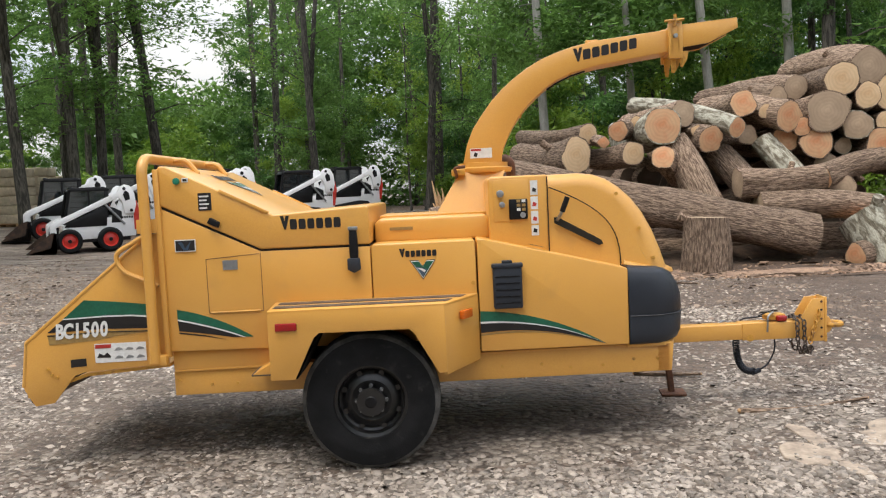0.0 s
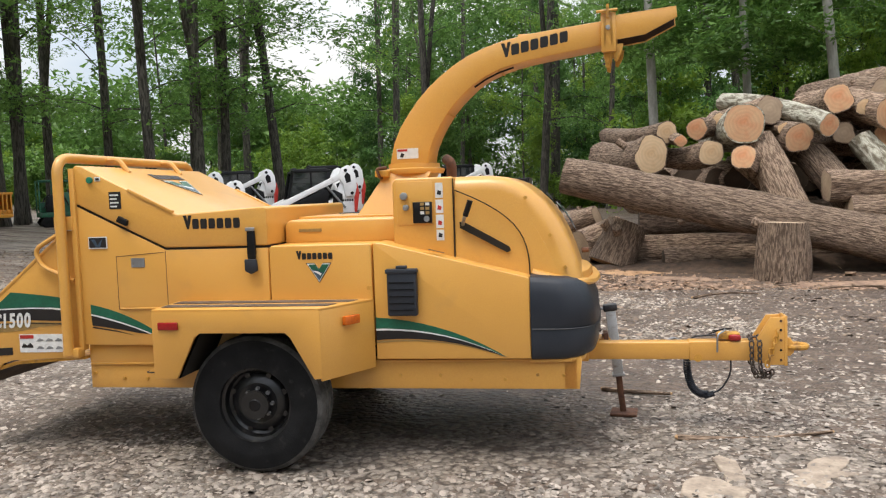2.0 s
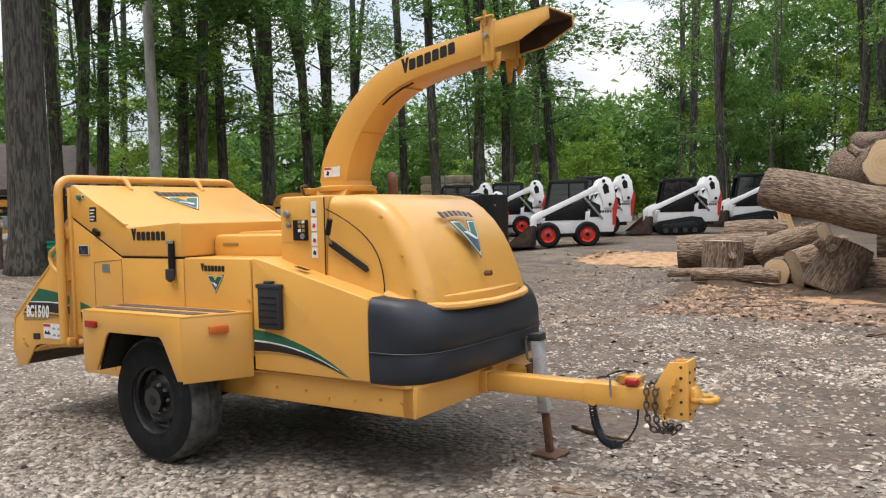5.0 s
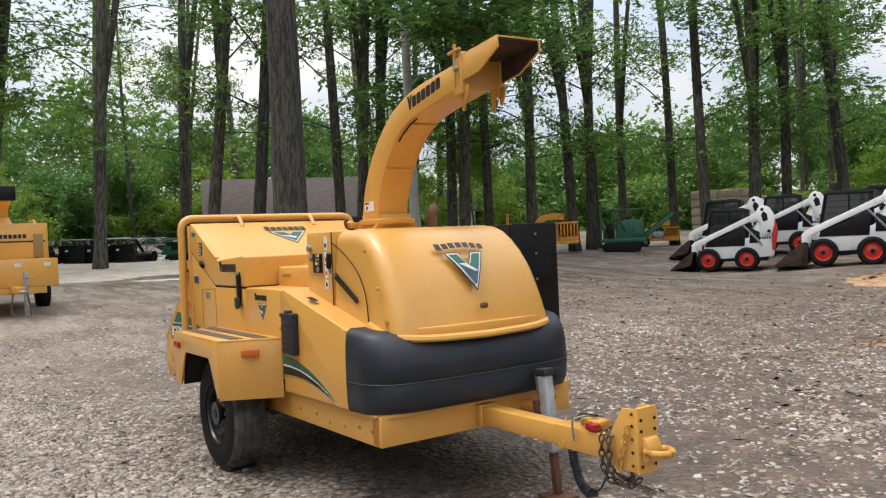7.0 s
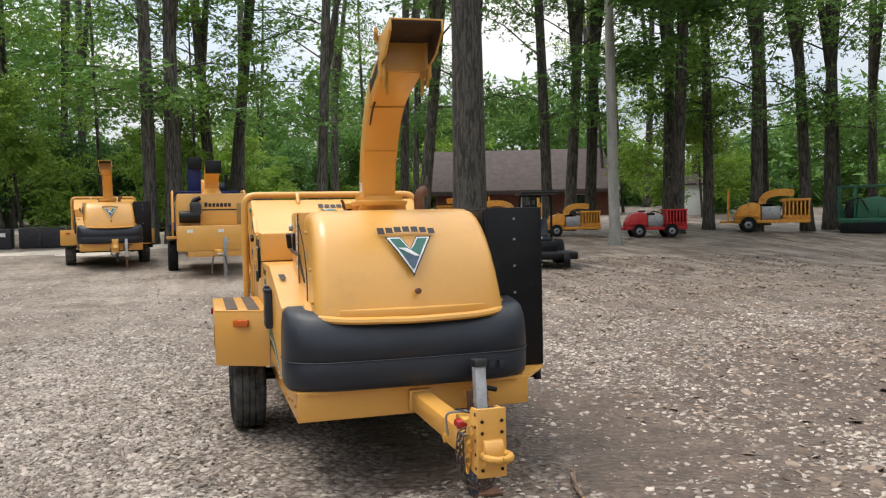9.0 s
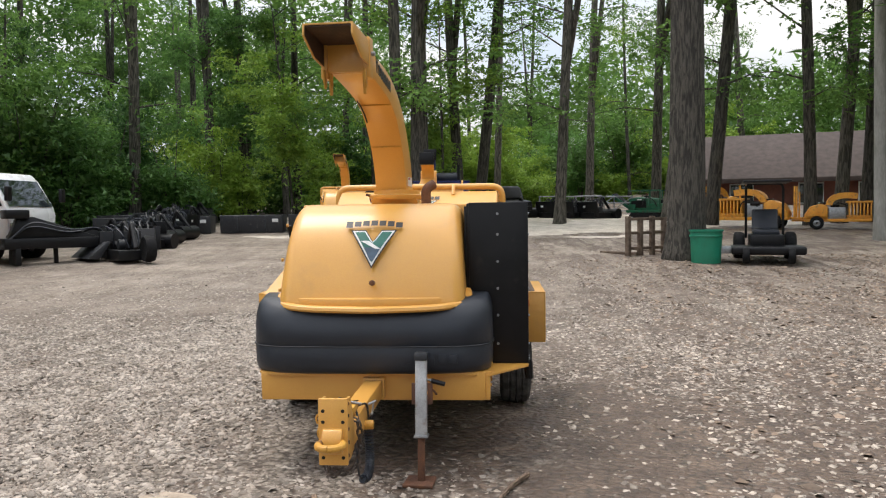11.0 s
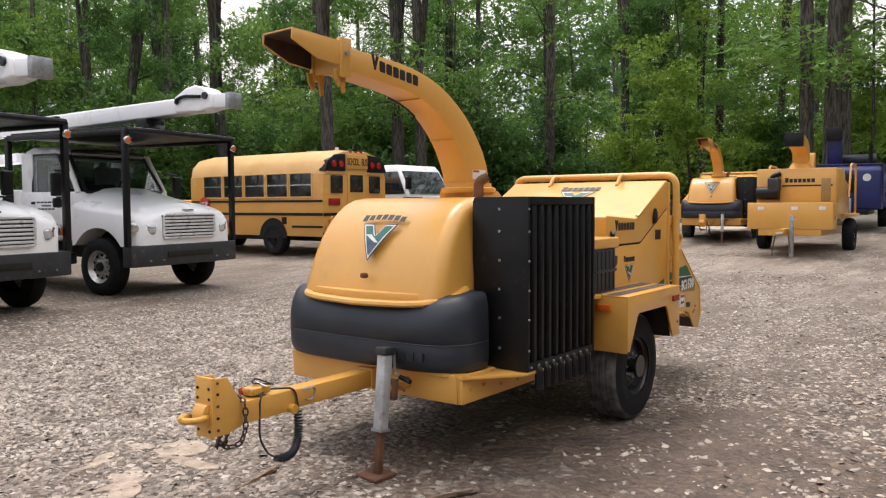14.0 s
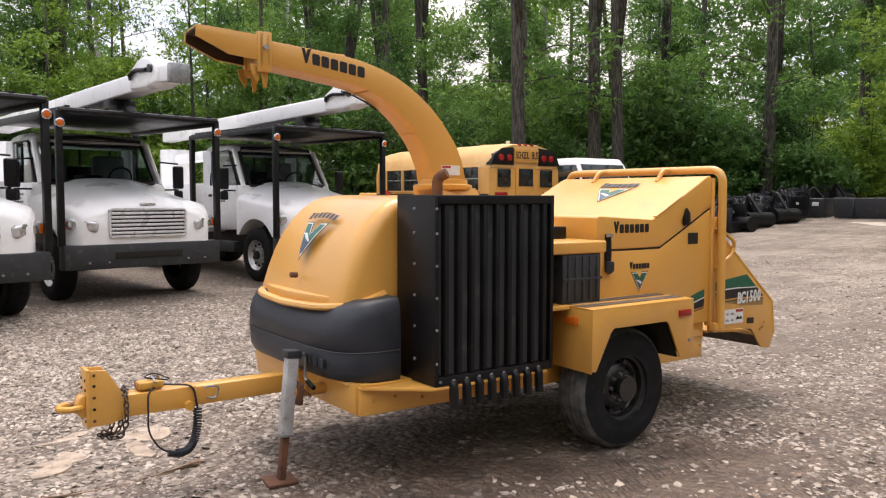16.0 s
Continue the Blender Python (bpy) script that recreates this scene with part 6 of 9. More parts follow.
log_between("log_slice", (7.30, 7.85, 0.14), (7.55, 7.95, 0.16), 0.20, 0.20, 313, "small sawn block on the ground", RING_ORANGE)
# the loose heap beside the pile
for i, (a, b, r, cut) in enumerate((((-0.55, 11.3, 0.62), (1.0, 11.7, 0.66), 0.33, RING_PALE), ((0.45, 10.6, 0.25), (0.47, 10.62, 0.86), 0.36, RING_GREY), ((1.0, 11.3, 0.6), (2.1, 10.9, 0.95), 0.26, RING_GREY),
                                    ((1.45, 10.2, 0.35), (1.9, 11.2, 0.42), 0.25, RING_PALE), ((1.75, 10.0, 0.42), (2.5, 10.5, 0.65), 0.33, RING_GREY), ((0.1, 10.0, 0.30), (1.55, 9.9, 0.30), 0.11, RING_PALE),
                                    ((-0.4, 10.2, 0.30), (0.6, 10.35, 0.30), 0.08, RING_PALE), ((2.3, 9.6, 0.10), (2.62, 9.75, 0.84), 0.40, RING_ORANGE), ((0.2, 11.9, 0.9), (1.3, 12.1, 0.95), 0.28, RING_ORANGE))):
    log_between("log", a, b, r, r * 0.92, 330 + i, "sawn log lying in the loose heap beside the pile" if r > 0.2 else "thin pale pole lying in front of the heap", cut, BARK, 0.02, "loose logs")
spl = thing("splintered_snag", "upright splintered snag of torn pale wood", "log")
spl.matrix_world = pose(0.55, 16.5, ground_z(0.55, 16.5) - 0.05) @ Matrix.Diagonal((1.7, 1.7, 1.45, 1))
for k in range(7):
    a = k * 0.9
    part("splinter", tube([(0.10 * math.cos(a), 0.10 * math.sin(a), 0), (0.07 * math.cos(a), 0.09 * math.sin(a), 0.45 + 0.1 * (k % 3)), (0.10 * math.cos(a) - 0.1, 0.09 * math.sin(a), 0.85 + 0.14 * (k % 4))], 0.06, 5, None, [0.07, 0.05, 0.008]), CUTWOOD, spl)


def chip_spots(x0, x1, y0, y1, peak):
    def pick(r, n):
        out = []
        while len(out) < n:
            x, y = r.uniform(x0, x1), r.uniform(y0, y1)
            q = noise.noise(Vector((x * 0.9, y * 0.9, 3.3)))
            if r.random() < 0.45 + 0.8 * q:
                out.append((x, y))
        return np.array(out)
    return pick


stone_field("wood_chips", 20000, DEBRIS, "bark shreds and wood debris in front of the log pile", "wood debris", chip_spots(0.3, 10.5, 6.7, 9.8, 1), 0.012, 0.085, 0.30, 11)
stone_field("sawdust", 1600, SAWDUST, "pale orange sawdust and chips beside the logs", "sawdust", chip_spots(0.4, 3.4, 8.2, 11.0, 1), 0.02, 0.08, 0.25, 12)


def heap(name, x, y, rx, ry, h, mat, label, seed):
    bm = bmesh.new()
    bmesh.ops.create_grid(bm, x_segments=44, y_segments=44, size=1)
    for v in bm.verts:
        d = math.hypot(v.co.x, v.co.y) * (1.12 + 0.9 * noise.noise(Vector((v.co.x * 2.3, v.co.y * 2.3, seed + 9))) + 0.45 * noise.noise(Vector((v.co.x * 7, v.co.y * 7, seed + 4))))
        k = max(0.0, 1 - d) ** 1.3
        q = noise.noise(Vector((v.co.x * 3, v.co.y * 3, seed))) * 0.35 + noise.noise(Vector((v.co.x * 9, v.co.y * 9, seed))) * 0.15
        px, py = x + v.co.x * rx, y + v.co.y * ry
        v.co = Vector((px, py, ground_z(px, py) + bumps(px, py) + h * k * (1 + q) - 0.04 * (d > 0.93)))
    return tagged(part(name, bm, mat, None, smooth=80), label, "sawdust" if "saw" in name else ("bark" if "bark" in name else "crushed stone"), kind="stuff")


stone_field("sawdust", 5200, SAWDUST, "pale sawdust and chips strewn on the ground", "sawdust", chip_spots(-5.0, -1.2, 14.6, 18.8, 1), 0.02, 0.09, 0.2, 14, True)
heap("sawdust_heap", -2.9, 16.9, 2.0, 2.3, 0.16, SAWDUST, "low heap of pale sawdust on the ground", 1.0)
heap("sawdust_heap", 2.6, 8.7, 1.3, 0.6, 0.05, SAWDUST, "low heap of pale sawdust by the stumps", 2.0)
heap("bark_heap", 6.0, 7.4, 2.4, 0.5, 0.045, DEBRIS, "shredded reddish bark along the log pile", 3.0)
heap("bark_heap", 3.4, 7.9, 1.6, 0.6, 0.04, DEBRIS, "shredded bark before the stumps", 4.0)
# low mulch sheet whose dark colour stands for the fallen log's shade
heap("bark_heap", 5.2, 8.7, 5.2, 2.3, 0.05, MULCH, "bark mulch under the fallen log, painted dark as its shade", 8.0)
stone_field("bark_slabs", 260, DEBRIS, "torn slabs of reddish bark before the log pile", "bark", chip_spots(3.2, 9.0, 6.9, 8.2, 1), 0.04, 0.20, 0.12, 15)
# mulch under the pile, its shade likewise put into the colour
heap("bark_heap", 5.0, 9.6, 4.6, 1.6, 0.30, MULCH, "shredded bark and dirt beneath the log pile, painted shade-dark", 7.0)


def flat_rock(x, y, s, seed, turn, lobes, label):
    """A thin flat slab, level with the gravel, its outline drawn out into uneven lobes."""
    r = random.Random(seed)
    pts, n = [], 40
    for k in range(n):
        th = 2 * math.pi * k / n
        q = 0.30 + 0.55 * max(0.0, math.cos(lobes * th / 2 + seed)) ** 2 + 0.20 * noise.noise(Vector((math.cos(th) * 1.6, math.sin(th) * 1.6, seed))) + 0.05 * r.uniform(-1, 1)
        pts.append((s * q * math.cos(th) * 1.35, s * q * math.sin(th) * 0.8))
    bm = prism(pts, -0.03, 0.006, "z", 0.004, 1)
    ob = tagged(part("flat_rock", bm, FLATROCK, None), label, "rock", "flat rocks")
    ob.matrix_world = pose(x, y, ground_z(x, y) + bumps(x, y), 1, -1, turn)


for i, (x, y, s, turn, lobes) in enumerate(((2.48, -0.98, 0.42, 100, 3), (2.93, -0.78, 0.36, 20, 4), (2.52, -1.36, 0.16, 80, 2), (2.82, -1.22, 0.22, 10, 3))):
    flat_rock(x, y, s, 60 + i, turn, lobes, "flat pale tan rock half sunk in the gravel")
for i, (x, y, ln, a) in enumerate(((2.3, -0.25, 0.9, 8), (1.9, 0.9, 0.5, -20), (3.2, 5.8, 0.9, 15), (5.0, 6.6, 1.1, -10), (1.2, 7.6, 1.0, 30))):
    st = log_between("stick", (x, y, ground_z(x, y) + 0.02), (x + ln * math.cos(radians(a)), y + ln * math.sin(radians(a)), ground_z(x, y) + 0.03), 0.018, 0.010, 80 + i, "broken stick lying on the gravel", CUTWOOD, BARK, 0.04, "loose sticks", 7)

# ---- parked vehicles ----
def simple_wheel(parent, x, y, r, w, side, rim_mat, rim_r=0.55, holes=0, name="wheel"):
    """Tyre and dished rim; side is the way the outer face looks along y."""
    prof = [(r * rim_r, -w / 2), (r * 0.86, -w / 2), (r * 0.97, -w * 0.36), (r, -w * 0.2), (r, w * 0.2), (r * 0.97, w * 0.36), (r * 0.86, w / 2), (r * 0.7, w * 0.52), (r * rim_r, w / 2 - 0.01)]
    wh = part(name, revolve([(a, y + side * b) for a, b in prof], (x, 0, r), 28, caps=False), RUBBER, parent, "black tyre")
    part("rim", revolve([(r * rim_r, y + side * w * 0.46), (r * rim_r * 0.93, y + side * w * 0.36), (r * rim_r * 0.8, y + side * w * 0.18), (r * rim_r * 0.5, y + side * w * 0.24), (r * 0.16, y + side * w * 0.34), (0.0, y + side * w * 0.36)], (x, 0, r), 22, caps=False), rim_mat, wh)
    part("hub_cap", revolve([(r * 0.17, y + side * w * 0.33), (r * 0.15, y + side * w * 0.46), (0.0, y + side * w * 0.47)], (x, 0, r), 10), BLACK, wh)
    for k in range(holes):
        a = 2 * math.pi * k / holes
        c = Vector((x + math.cos(a) * r * rim_r * 0.52, y + side * w * 0.24, r + math.sin(a) * r * rim_r * 0.52))
        part("lug_nut", cyl(c, c + Vector((0, side * 0.03, 0)), r * 0.035, seg=6), STEEL, wh)
        c = Vector((x + math.cos(a + 0.3) * r * rim_r * 0.70, y + side * w * 0.205, r + math.sin(a + 0.3) * r * rim_r * 0.70))
        part("hand_hole", cyl(c, c + Vector((0, side * 0.012, 0)), r * 0.05, seg=10), SEAM_SHADE, wh)
    return wh


def bucket_truck(m, label):
    """Conventional-cab bucket truck with a steel rack over cab and hood. x is forward, the rack's front posts stand at x = 0."""
    t = thing("bucket_truck", label, "truck", "bucket trucks", m=m)
    W = 1.22
    # bumper
    b = part("bumper", prism([(-0.12, -W), (0.10, -W), (0.16, -0.9), (0.18, 0), (0.16, 0.9), (0.10, W), (-0.12, W)], 0.52, 0.88, "z", 0.02, 2), GREYBUMPER, t, "dark grey steel bumper")
    part("bumper_slot", box(0.165, 0.19, -0.52, 0.52, 0.66, 0.76, 0.004), SEAM_SHADE, b)
    for y in (-0.9, -0.62, 0.62, 0.9):
        part("bolt", cyl((0.17, y, 0.62), (0.20, y, 0.62), 0.016, seg=8), STEEL, b)
    # hood and fenders moulded as one shell, arched over the wheels
    rings = []
    for i in range(23):
        x = 0.14 - 1.60 * (i / 22) ** 1.25
        f = 0.14 - x
        zh = 1.42 + 0.16 * min(1.0, f / 0.22) ** 0.6 + 0.30 * max(0.0, f - 0.22) / 1.38
        zf = 1.27 + 0.20 * min(1.0, f / 0.30) ** 0.7 + 0.15 * max(0.0, f - 0.3) / 1.3
        wo = 0.94 + 0.21 * min(1.0, f / 0.35) ** 0.55
        q = 0.67 ** 2 - (x + 0.82) ** 2
        zb = max(0.86, 0.505 + math.sqrt(q)) if q > 0 else 0.86
        zb = min(zb, zf - 0.13)
        half = [(wo, zb), (wo, zf - 0.12), (wo - 0.05, zf - 0.03), (wo - 0.17, zf + 0.01), (wo - 0.33, zf + 0.02 + 0.3 * (zh - zf)), (wo - 0.44, zh - 0.08), (0.42, zh - 0.015), (0.18, zh)]
        rings.append([(x, y, z) for y, z in half] + [(x, -y, z) for y, z in half[::-1]])
    hood = part("hood", rings_mesh(rings), WHITEPAINT, t, "white moulded hood with flared fenders", 60)
    for s in (-1, 1):
        bm = box(-0.06, 0.06, -0.25, 0.25, -0.085, 0.085, 0.05, 4)
        bm.transform(Matrix.Translation((0.03, s * 0.965, 1.17)) @ Matrix.Rotation(radians(s * 31), 4, "Z") @ Matrix.Rotation(radians(s * 8), 4, "X"))
        lens = part("headlamp", bm, LAMPGLASS, t, "clear headlamp")
        turn = Matrix.Translation((0.03, s * 0.965, 1.17)) @ Matrix.Rotation(radians(s * 31), 4, "Z")
        for dy, rad in ((-0.11, 0.075), (0.07, 0.06)):
            bm = cyl((0.052, dy, 0), (0.068, dy, 0), rad, seg=16, bevel=0.008)
            bm.transform(turn)
            part("reflector", bm, CHROME, lens, "bright round reflector")
        bm = box(0.040, 0.066, s * 0.19 - 0.035, s * 0.20 + 0.035, -0.06, 0.06, 0.01)
        bm.transform(turn)
        part("turn_signal", bm, AMBER, lens, "amber turn signal")
        part("side_marker", box(-0.20, -0.10, s * 1.10, s * 1.13, 1.15, 1.20, 0.01), AMBER, t, "amber side marker")
        part("arch_liner", box(-1.35, -0.25, min(s * 0.55, s * 0.70), max(s * 0.55, s * 0.70), 0.6, 1.2, 0.02), BLACK, t)
    g = part("grille", box(0.10, 0.165, -0.60, 0.60, 0.99, 1.39, 0.03, 3), BLACK, t)
    for k in range(6):
        part("grille_bar", box(0.155, 0.19, -0.57, 0.57, 1.025 + 0.058 * k, 1.062 + 0.058 * k, 0.008), BRIGHTTRIM, g)
    part("grille_frame", tube(rounded([(0.17, -0.59, 0.99), (0.17, -0.59, 1.39), (0.17, 0.59, 1.39), (0.17, 0.59, 0.99), (0.17, -0.59, 0.99)], 0.05), 0.022, 6), BRIGHTTRIM, g)
    part("hood_badge", box(0.08, 0.15, -0.12, 0.12, 1.455, 1.485, 0.01), CHROME, hood)
    # cab: solid below the waist, glazed above
    rings = []
    for z, x0, x1, w in ((0.95, -1.42, -3.0, 1.05), (1.50, -1.42, -3.0, 1.08), (1.74, -1.43, -3.0, 1.07), (1.80, -1.46, -3.0, 1.05)):
        rings.append([(x0, -w * 0.86, z), (x0 - 0.10, -w, z), (x1 + 0.06, -w, z), (x1, -w * 0.9, z), (x1, w * 0.9, z), (x1 + 0.06, w, z), (x0 - 0.10, w, z), (x0, w * 0.86, z)])
    cab = part("cab", rings_mesh(rings), WHITEPAINT, t, "white truck cab", 40)
    rings = []
    for z, x0, x1, w in ((2.47, -1.86, -3.0, 0.985), (2.55, -1.92, -2.97, 0.95), (2.62, -2.04, -2.90, 0.86), (2.65, -2.25, -2.7, 0.6)):
        rings.append([(x0, -w * 0.86, z), (x0 - 0.10, -w, z), (x1 + 0.06, -w, z), (x1, -w * 0.9, z), (x1, w * 0.9, z), (x1 + 0.06, w, z), (x0 - 0.10, w, z), (x0, w * 0.86, z)])
    part("cab_roof", rings_mesh(rings), WHITEPAINT, cab, "", 40)
    for s in (-1, 1):
        part("pillar", tube([(-1.50, s * 0.97, 1.78), (-1.93, s * 0.92, 2.50)], 0.05, 8), WHITEPAINT, cab)
        part("pillar", box(-2.98, -2.66, min(s * 0.93, s * 1.03), max(s * 0.93, s * 1.03), 1.78, 2.50, 0.02), WHITEPAINT, cab)
        part("seat_back", box(-2.62, -2.46, s * 0.50 - 0.28, s * 0.50 + 0.28, 1.5, 2.30, 0.06, 3), SEATGREY, cab, "grey seat")
    part("rear_panel", box(-3.0, -2.95, -0.95, 0.95, 1.78, 2.12, 0.01), WHITEPAINT, cab)
    part("rear_trim", box(-2.945, -2.90, -0.93, 0.93, 1.60, 2.12, 0.01), BLACK, cab, "dark cab lining")
    part("headliner", box(-2.92, -1.96, -0.90, 0.90, 2.42, 2.46, 0.01), BLACK, cab, "dark cab lining")
    part("console", box(-2.4, -1.9, -0.16, 0.16, 1.55, 1.95, 0.04, 2), BLACK, cab)
    part("dashboard", box(-1.95, -1.56, -0.92, 0.92, 1.76, 1.86, 0.03), BLACK, cab)
    ring = [(-1.98 + 0.07 * math.sin(2 * math.pi * k / 16), 0.48 + 0.2 * math.cos(2 * math.pi * k / 16), 1.90 + 0.18 * math.sin(2 * math.pi * k / 16)) for k in range(17)]
    part("steering_wheel", tube(ring, 0.017, 6, caps=False), BLACK, cab)
    ws = [(-1.445, -0.86, 1.80), (-1.445, 0.86, 1.80), (-1.92, 0.82, 2.50), (-1.92, -0.82, 2.50)]
    def pane(pts, lift):
        bm = bmesh.new()
        lo, hi = [bm.verts.new(Vector(p)) for p in pts], [bm.verts.new(Vector(p) + Vector(lift)) for p in pts]
        bm.faces.new(lo[::-1])
        bm.faces.new(hi)
        for i in range(4):
            bm.faces.new((lo[i], lo[(i + 1) % 4], hi[(i + 1) % 4], hi[i]))
        return bm
    part("windscreen", pane(ws, (0.006, 0, 0.004)), CLEARGLASS, cab, "clear reflecting windscreen", 0).visible_shadow = False
    part("rear_window", pane([(-2.975, -0.93, 2.12), (-2.975, 0.93, 2.12), (-2.975, 0.93, 2.47), (-2.975, -0.93, 2.47)], (0.006, 0, 0)), CLEARGLASS, cab, "", 0).visible_shadow = False
    part("windscreen_seal", tube(rounded([Vector(p) for p in ws + ws[:1]], 0.08), 0.036, 6), BLACK, cab)
    part("sun_visor", tube([(-1.88, -0.80, 2.53), (-1.80, 0.0, 2.56), (-1.88, 0.80, 2.53)], 0.03, 6), BLACK, cab)
    for y in (-0.35, 0.25):
        part("wiper", tube([(-1.42, y, 1.80), (-1.48, y + 0.30, 1.86)], 0.010, 5), BLACK, cab)
    for s in (-1, 1):
        d = part("door", prism([(-1.60, 0.98), (-1.60, 1.78), (-2.72, 1.78), (-2.72, 0.98)], s * 1.04, s * 1.085, "y", 0.012), WHITEPAINT, t)
        part("side_window", prism([(-1.62, 1.79), (-1.99, 2.47), (-2.68, 2.47), (-2.68, 1.79)], s * 1.0, s * 1.006, "y", 0), CLEARGLASS, d, "clear side window", 0).visible_shadow = False
        part("window_frame", tube(rounded([(-1.62, s * 1.02, 1.79), (-1.99, s * 0.99, 2.47), (-2.68, s * 0.99, 2.47), (-2.68, s * 1.02, 1.79), (-1.62, s * 1.02, 1.79)], 0.05), 0.022, 6), BLACK, d)
        for k, (zz, ww) in enumerate(((1.60, 0.52), (1.54, 0.26), (1.48, 0.48))):
            for q in range(5):
                x = -2.22 - ww / 2 + ww * q / 5
                part("print_bar", plate([(x, zz), (x + ww / 5 * 0.8, zz), (x + ww / 5 * 0.8, zz + 0.030), (x, zz + 0.030)], s * 1.086, s * 0.002), DECALBLACK, d)
        mir = part("mirror", box(-1.62, -1.52, s * 1.26, s * 1.44, 1.72, 2.12, 0.03, 3), BLACK, t, "black wing mirror")
        part("mirror_arm", tube([(-1.62, s * 1.04, 2.18), (-1.57, s * 1.35, 2.16)], 0.016, 6), BLACK, mir)
        part("mirror_arm", tube([(-1.62, s * 1.06, 1.70), (-1.57, s * 1.35, 1.70)], 0.016, 6), BLACK, mir)
        part("spot_mirror", box(-1.60, -1.52, s * 1.27, s * 1.42, 1.52, 1.69, 0.03, 3), BLACK, mir)
        part("door_handle", box(-2.62, -2.52, s * 1.085, s * 1.11, 1.58, 1.63, 0.008), BLACK, d)
        part("step", box(-2.75, -1.65, s * 0.92, s * 1.12, 0.52, 0.72, 0.02), GREYBUMPER, t)
    # chassis and body behind
    part("chassis", box(-7.6, 0.0, -0.45, 0.45, 0.60, 0.88, 0.01), BLACK, t)
    body = part("service_body", box(-7.4, -3.15, -1.16, 1.16, 0.85, 1.85, 0.03), WHITEPAINT, t, "white steel service body")
    for x in (-4.0, -5.0, -6.2):
        for s in (-1, 1):
            part("locker_door", box(x - 0.42, x + 0.42, s * 1.16, s * 1.18, 0.95, 1.78, 0.01), WHITEPAINT, body)
    for s in (-1, 1):
        simple_wheel(t, -0.82, s * 1.0, 0.505, 0.29, s, ALUWHEEL, 0.56, 10)
        simple_wheel(t, -5.6, s * 0.98, 0.505, 0.50, s, ALUWHEEL, 0.56, 10)
    part("axle", cyl((-0.82, -0.9, 0.505), (-0.82, 0.9, 0.505), 0.06, seg=8), BLACK, t)
    # rack over cab and hood
    rack = part("rack_roof", box(-3.1, 0.06, -W, W, 2.78, 2.83, 0.01), BLACK, t, "black steel mesh rack roof")
    for k in range(9):
        y = -1.1 + 0.275 * k
        part("rack_slat", box(-3.1, 0.06, y - 0.03, y + 0.03, 2.83, 2.87, 0.004), BLACK, rack)
    part("rack_edge", tube([(0.06, -W, 2.80), (0.06, W, 2.80)], 0.045, 8), BLACK, rack)
    for s in (-1, 1):
        part("rack_post", box(-0.03, 0.06, s * W - 0.045, s * W + 0.045, 0.86, 2.80, 0.01), BLACK, rack, "black square post")
        part("rack_post", box(-3.1, -3.0, s * W - 0.045, s * W + 0.045, 0.90, 2.80, 0.01), BLACK, rack)
        part("rack_rail", box(-3.1, 0.04, s * W - 0.04, s * W + 0.04, 2.72, 2.80, 0.01), BLACK, rack)
        lamp = part("amber_lamp", cyl((0.06, s * W, 2.62), (0.10, s * W, 2.62), 0.050, seg=18, bevel=0.01), AMBER, rack, "round amber lamp")
        part("lamp_rim", revolve([(0.050, 0.06), (0.066, 0.06), (0.066, 0.09), (0.050, 0.098)], (0, s * W, 2.62), 18, axis="x", caps=False), CHROME, lamp)
        part("grab_hoop", tube(rounded([(-3.05, s * 0.75, 1.85), (-3.05, s * 0.75, 2.6), (-3.05, s * 0.2, 2.6), (-3.05, s * 0.2, 1.85)], 0.06), 0.025, 6), BLACK, t)
    # boom folded forward over the rack
    boom = part("boom", prism([(-6.6, 2.90), (-6.6, 3.20), (0.45, 3.42), (0.60, 3.40), (0.60, 3.19), (0.3, 3.14)], -0.18, 0.12, "y", 0.03, 3), WHITEPAINT, t, "white fibreglass boom")
    part("boom_head", prism([(0.10, 3.16), (0.08, 3.42), (0.36, 3.56), (0.56, 3.60), (0.78, 3.54), (0.92, 3.44), (0.96, 3.20), (0.66, 3.15)], -0.22, 0.16, "y", 0.03, 3), WHITEPAINT, boom)
    part("boom_tip", prism([(0.94, 3.20), (0.94, 3.44), (1.26, 3.42), (1.28, 3.19)], -0.16, 0.10, "y", 0.02), WHITEPAINT, boom)
    part("tip_collar", box(1.22, 1.32, -0.18, 0.12, 3.17, 3.44, 0.015), STEEL, boom, "grey steel collar")
    part("boom_pin", cyl((0.82, -0.26, 3.40), (0.82, 0.20, 3.40), 0.06, seg=14), GREYBUMPER, boom)
    for y in (-0.25, 0.17):
        part("hydraulic_line", tube(rounded([(0.16, y, 3.36), (0.34, y, 3.42), (0.72, y, 3.39)], 0.08), 0.030, 8), BLACK, boom)
        part("boom_bolt", cyl((0.16, y, 3.33), (0.16, y + 0.02, 3.33), 0.04, seg=10), BLACK, boom)
    part("boom_saddle", prism([(-0.95, 2.86), (-0.85, 3.0), (-0.85, 3.08), (-0.6, 3.10), (-0.6, 3.0), (-0.5, 2.86)], -0.24, 0.18, "y", 0.02), BLACK, t)
    part("lower_boom", prism([(-6.8, 2.30), (-6.8, 2.55), (-4.4, 2.62), (-4.4, 2.42)], -0.16, 0.10, "y", 0.03), WHITEPAINT, t)
    part("turret", cyl((-6.3, 0, 1.85), (-6.3, 0, 2.7), 0.35, seg=16), WHITEPAINT, t)
    return t


def truck_at(x, y, heading):
    return pose(x, y, ground_z(x, y), 0, 0, heading)


T1 = bucket_truck(truck_at(-3.12, -8.93, 99.0), "white bucket truck with black cab rack, parked on gravel")
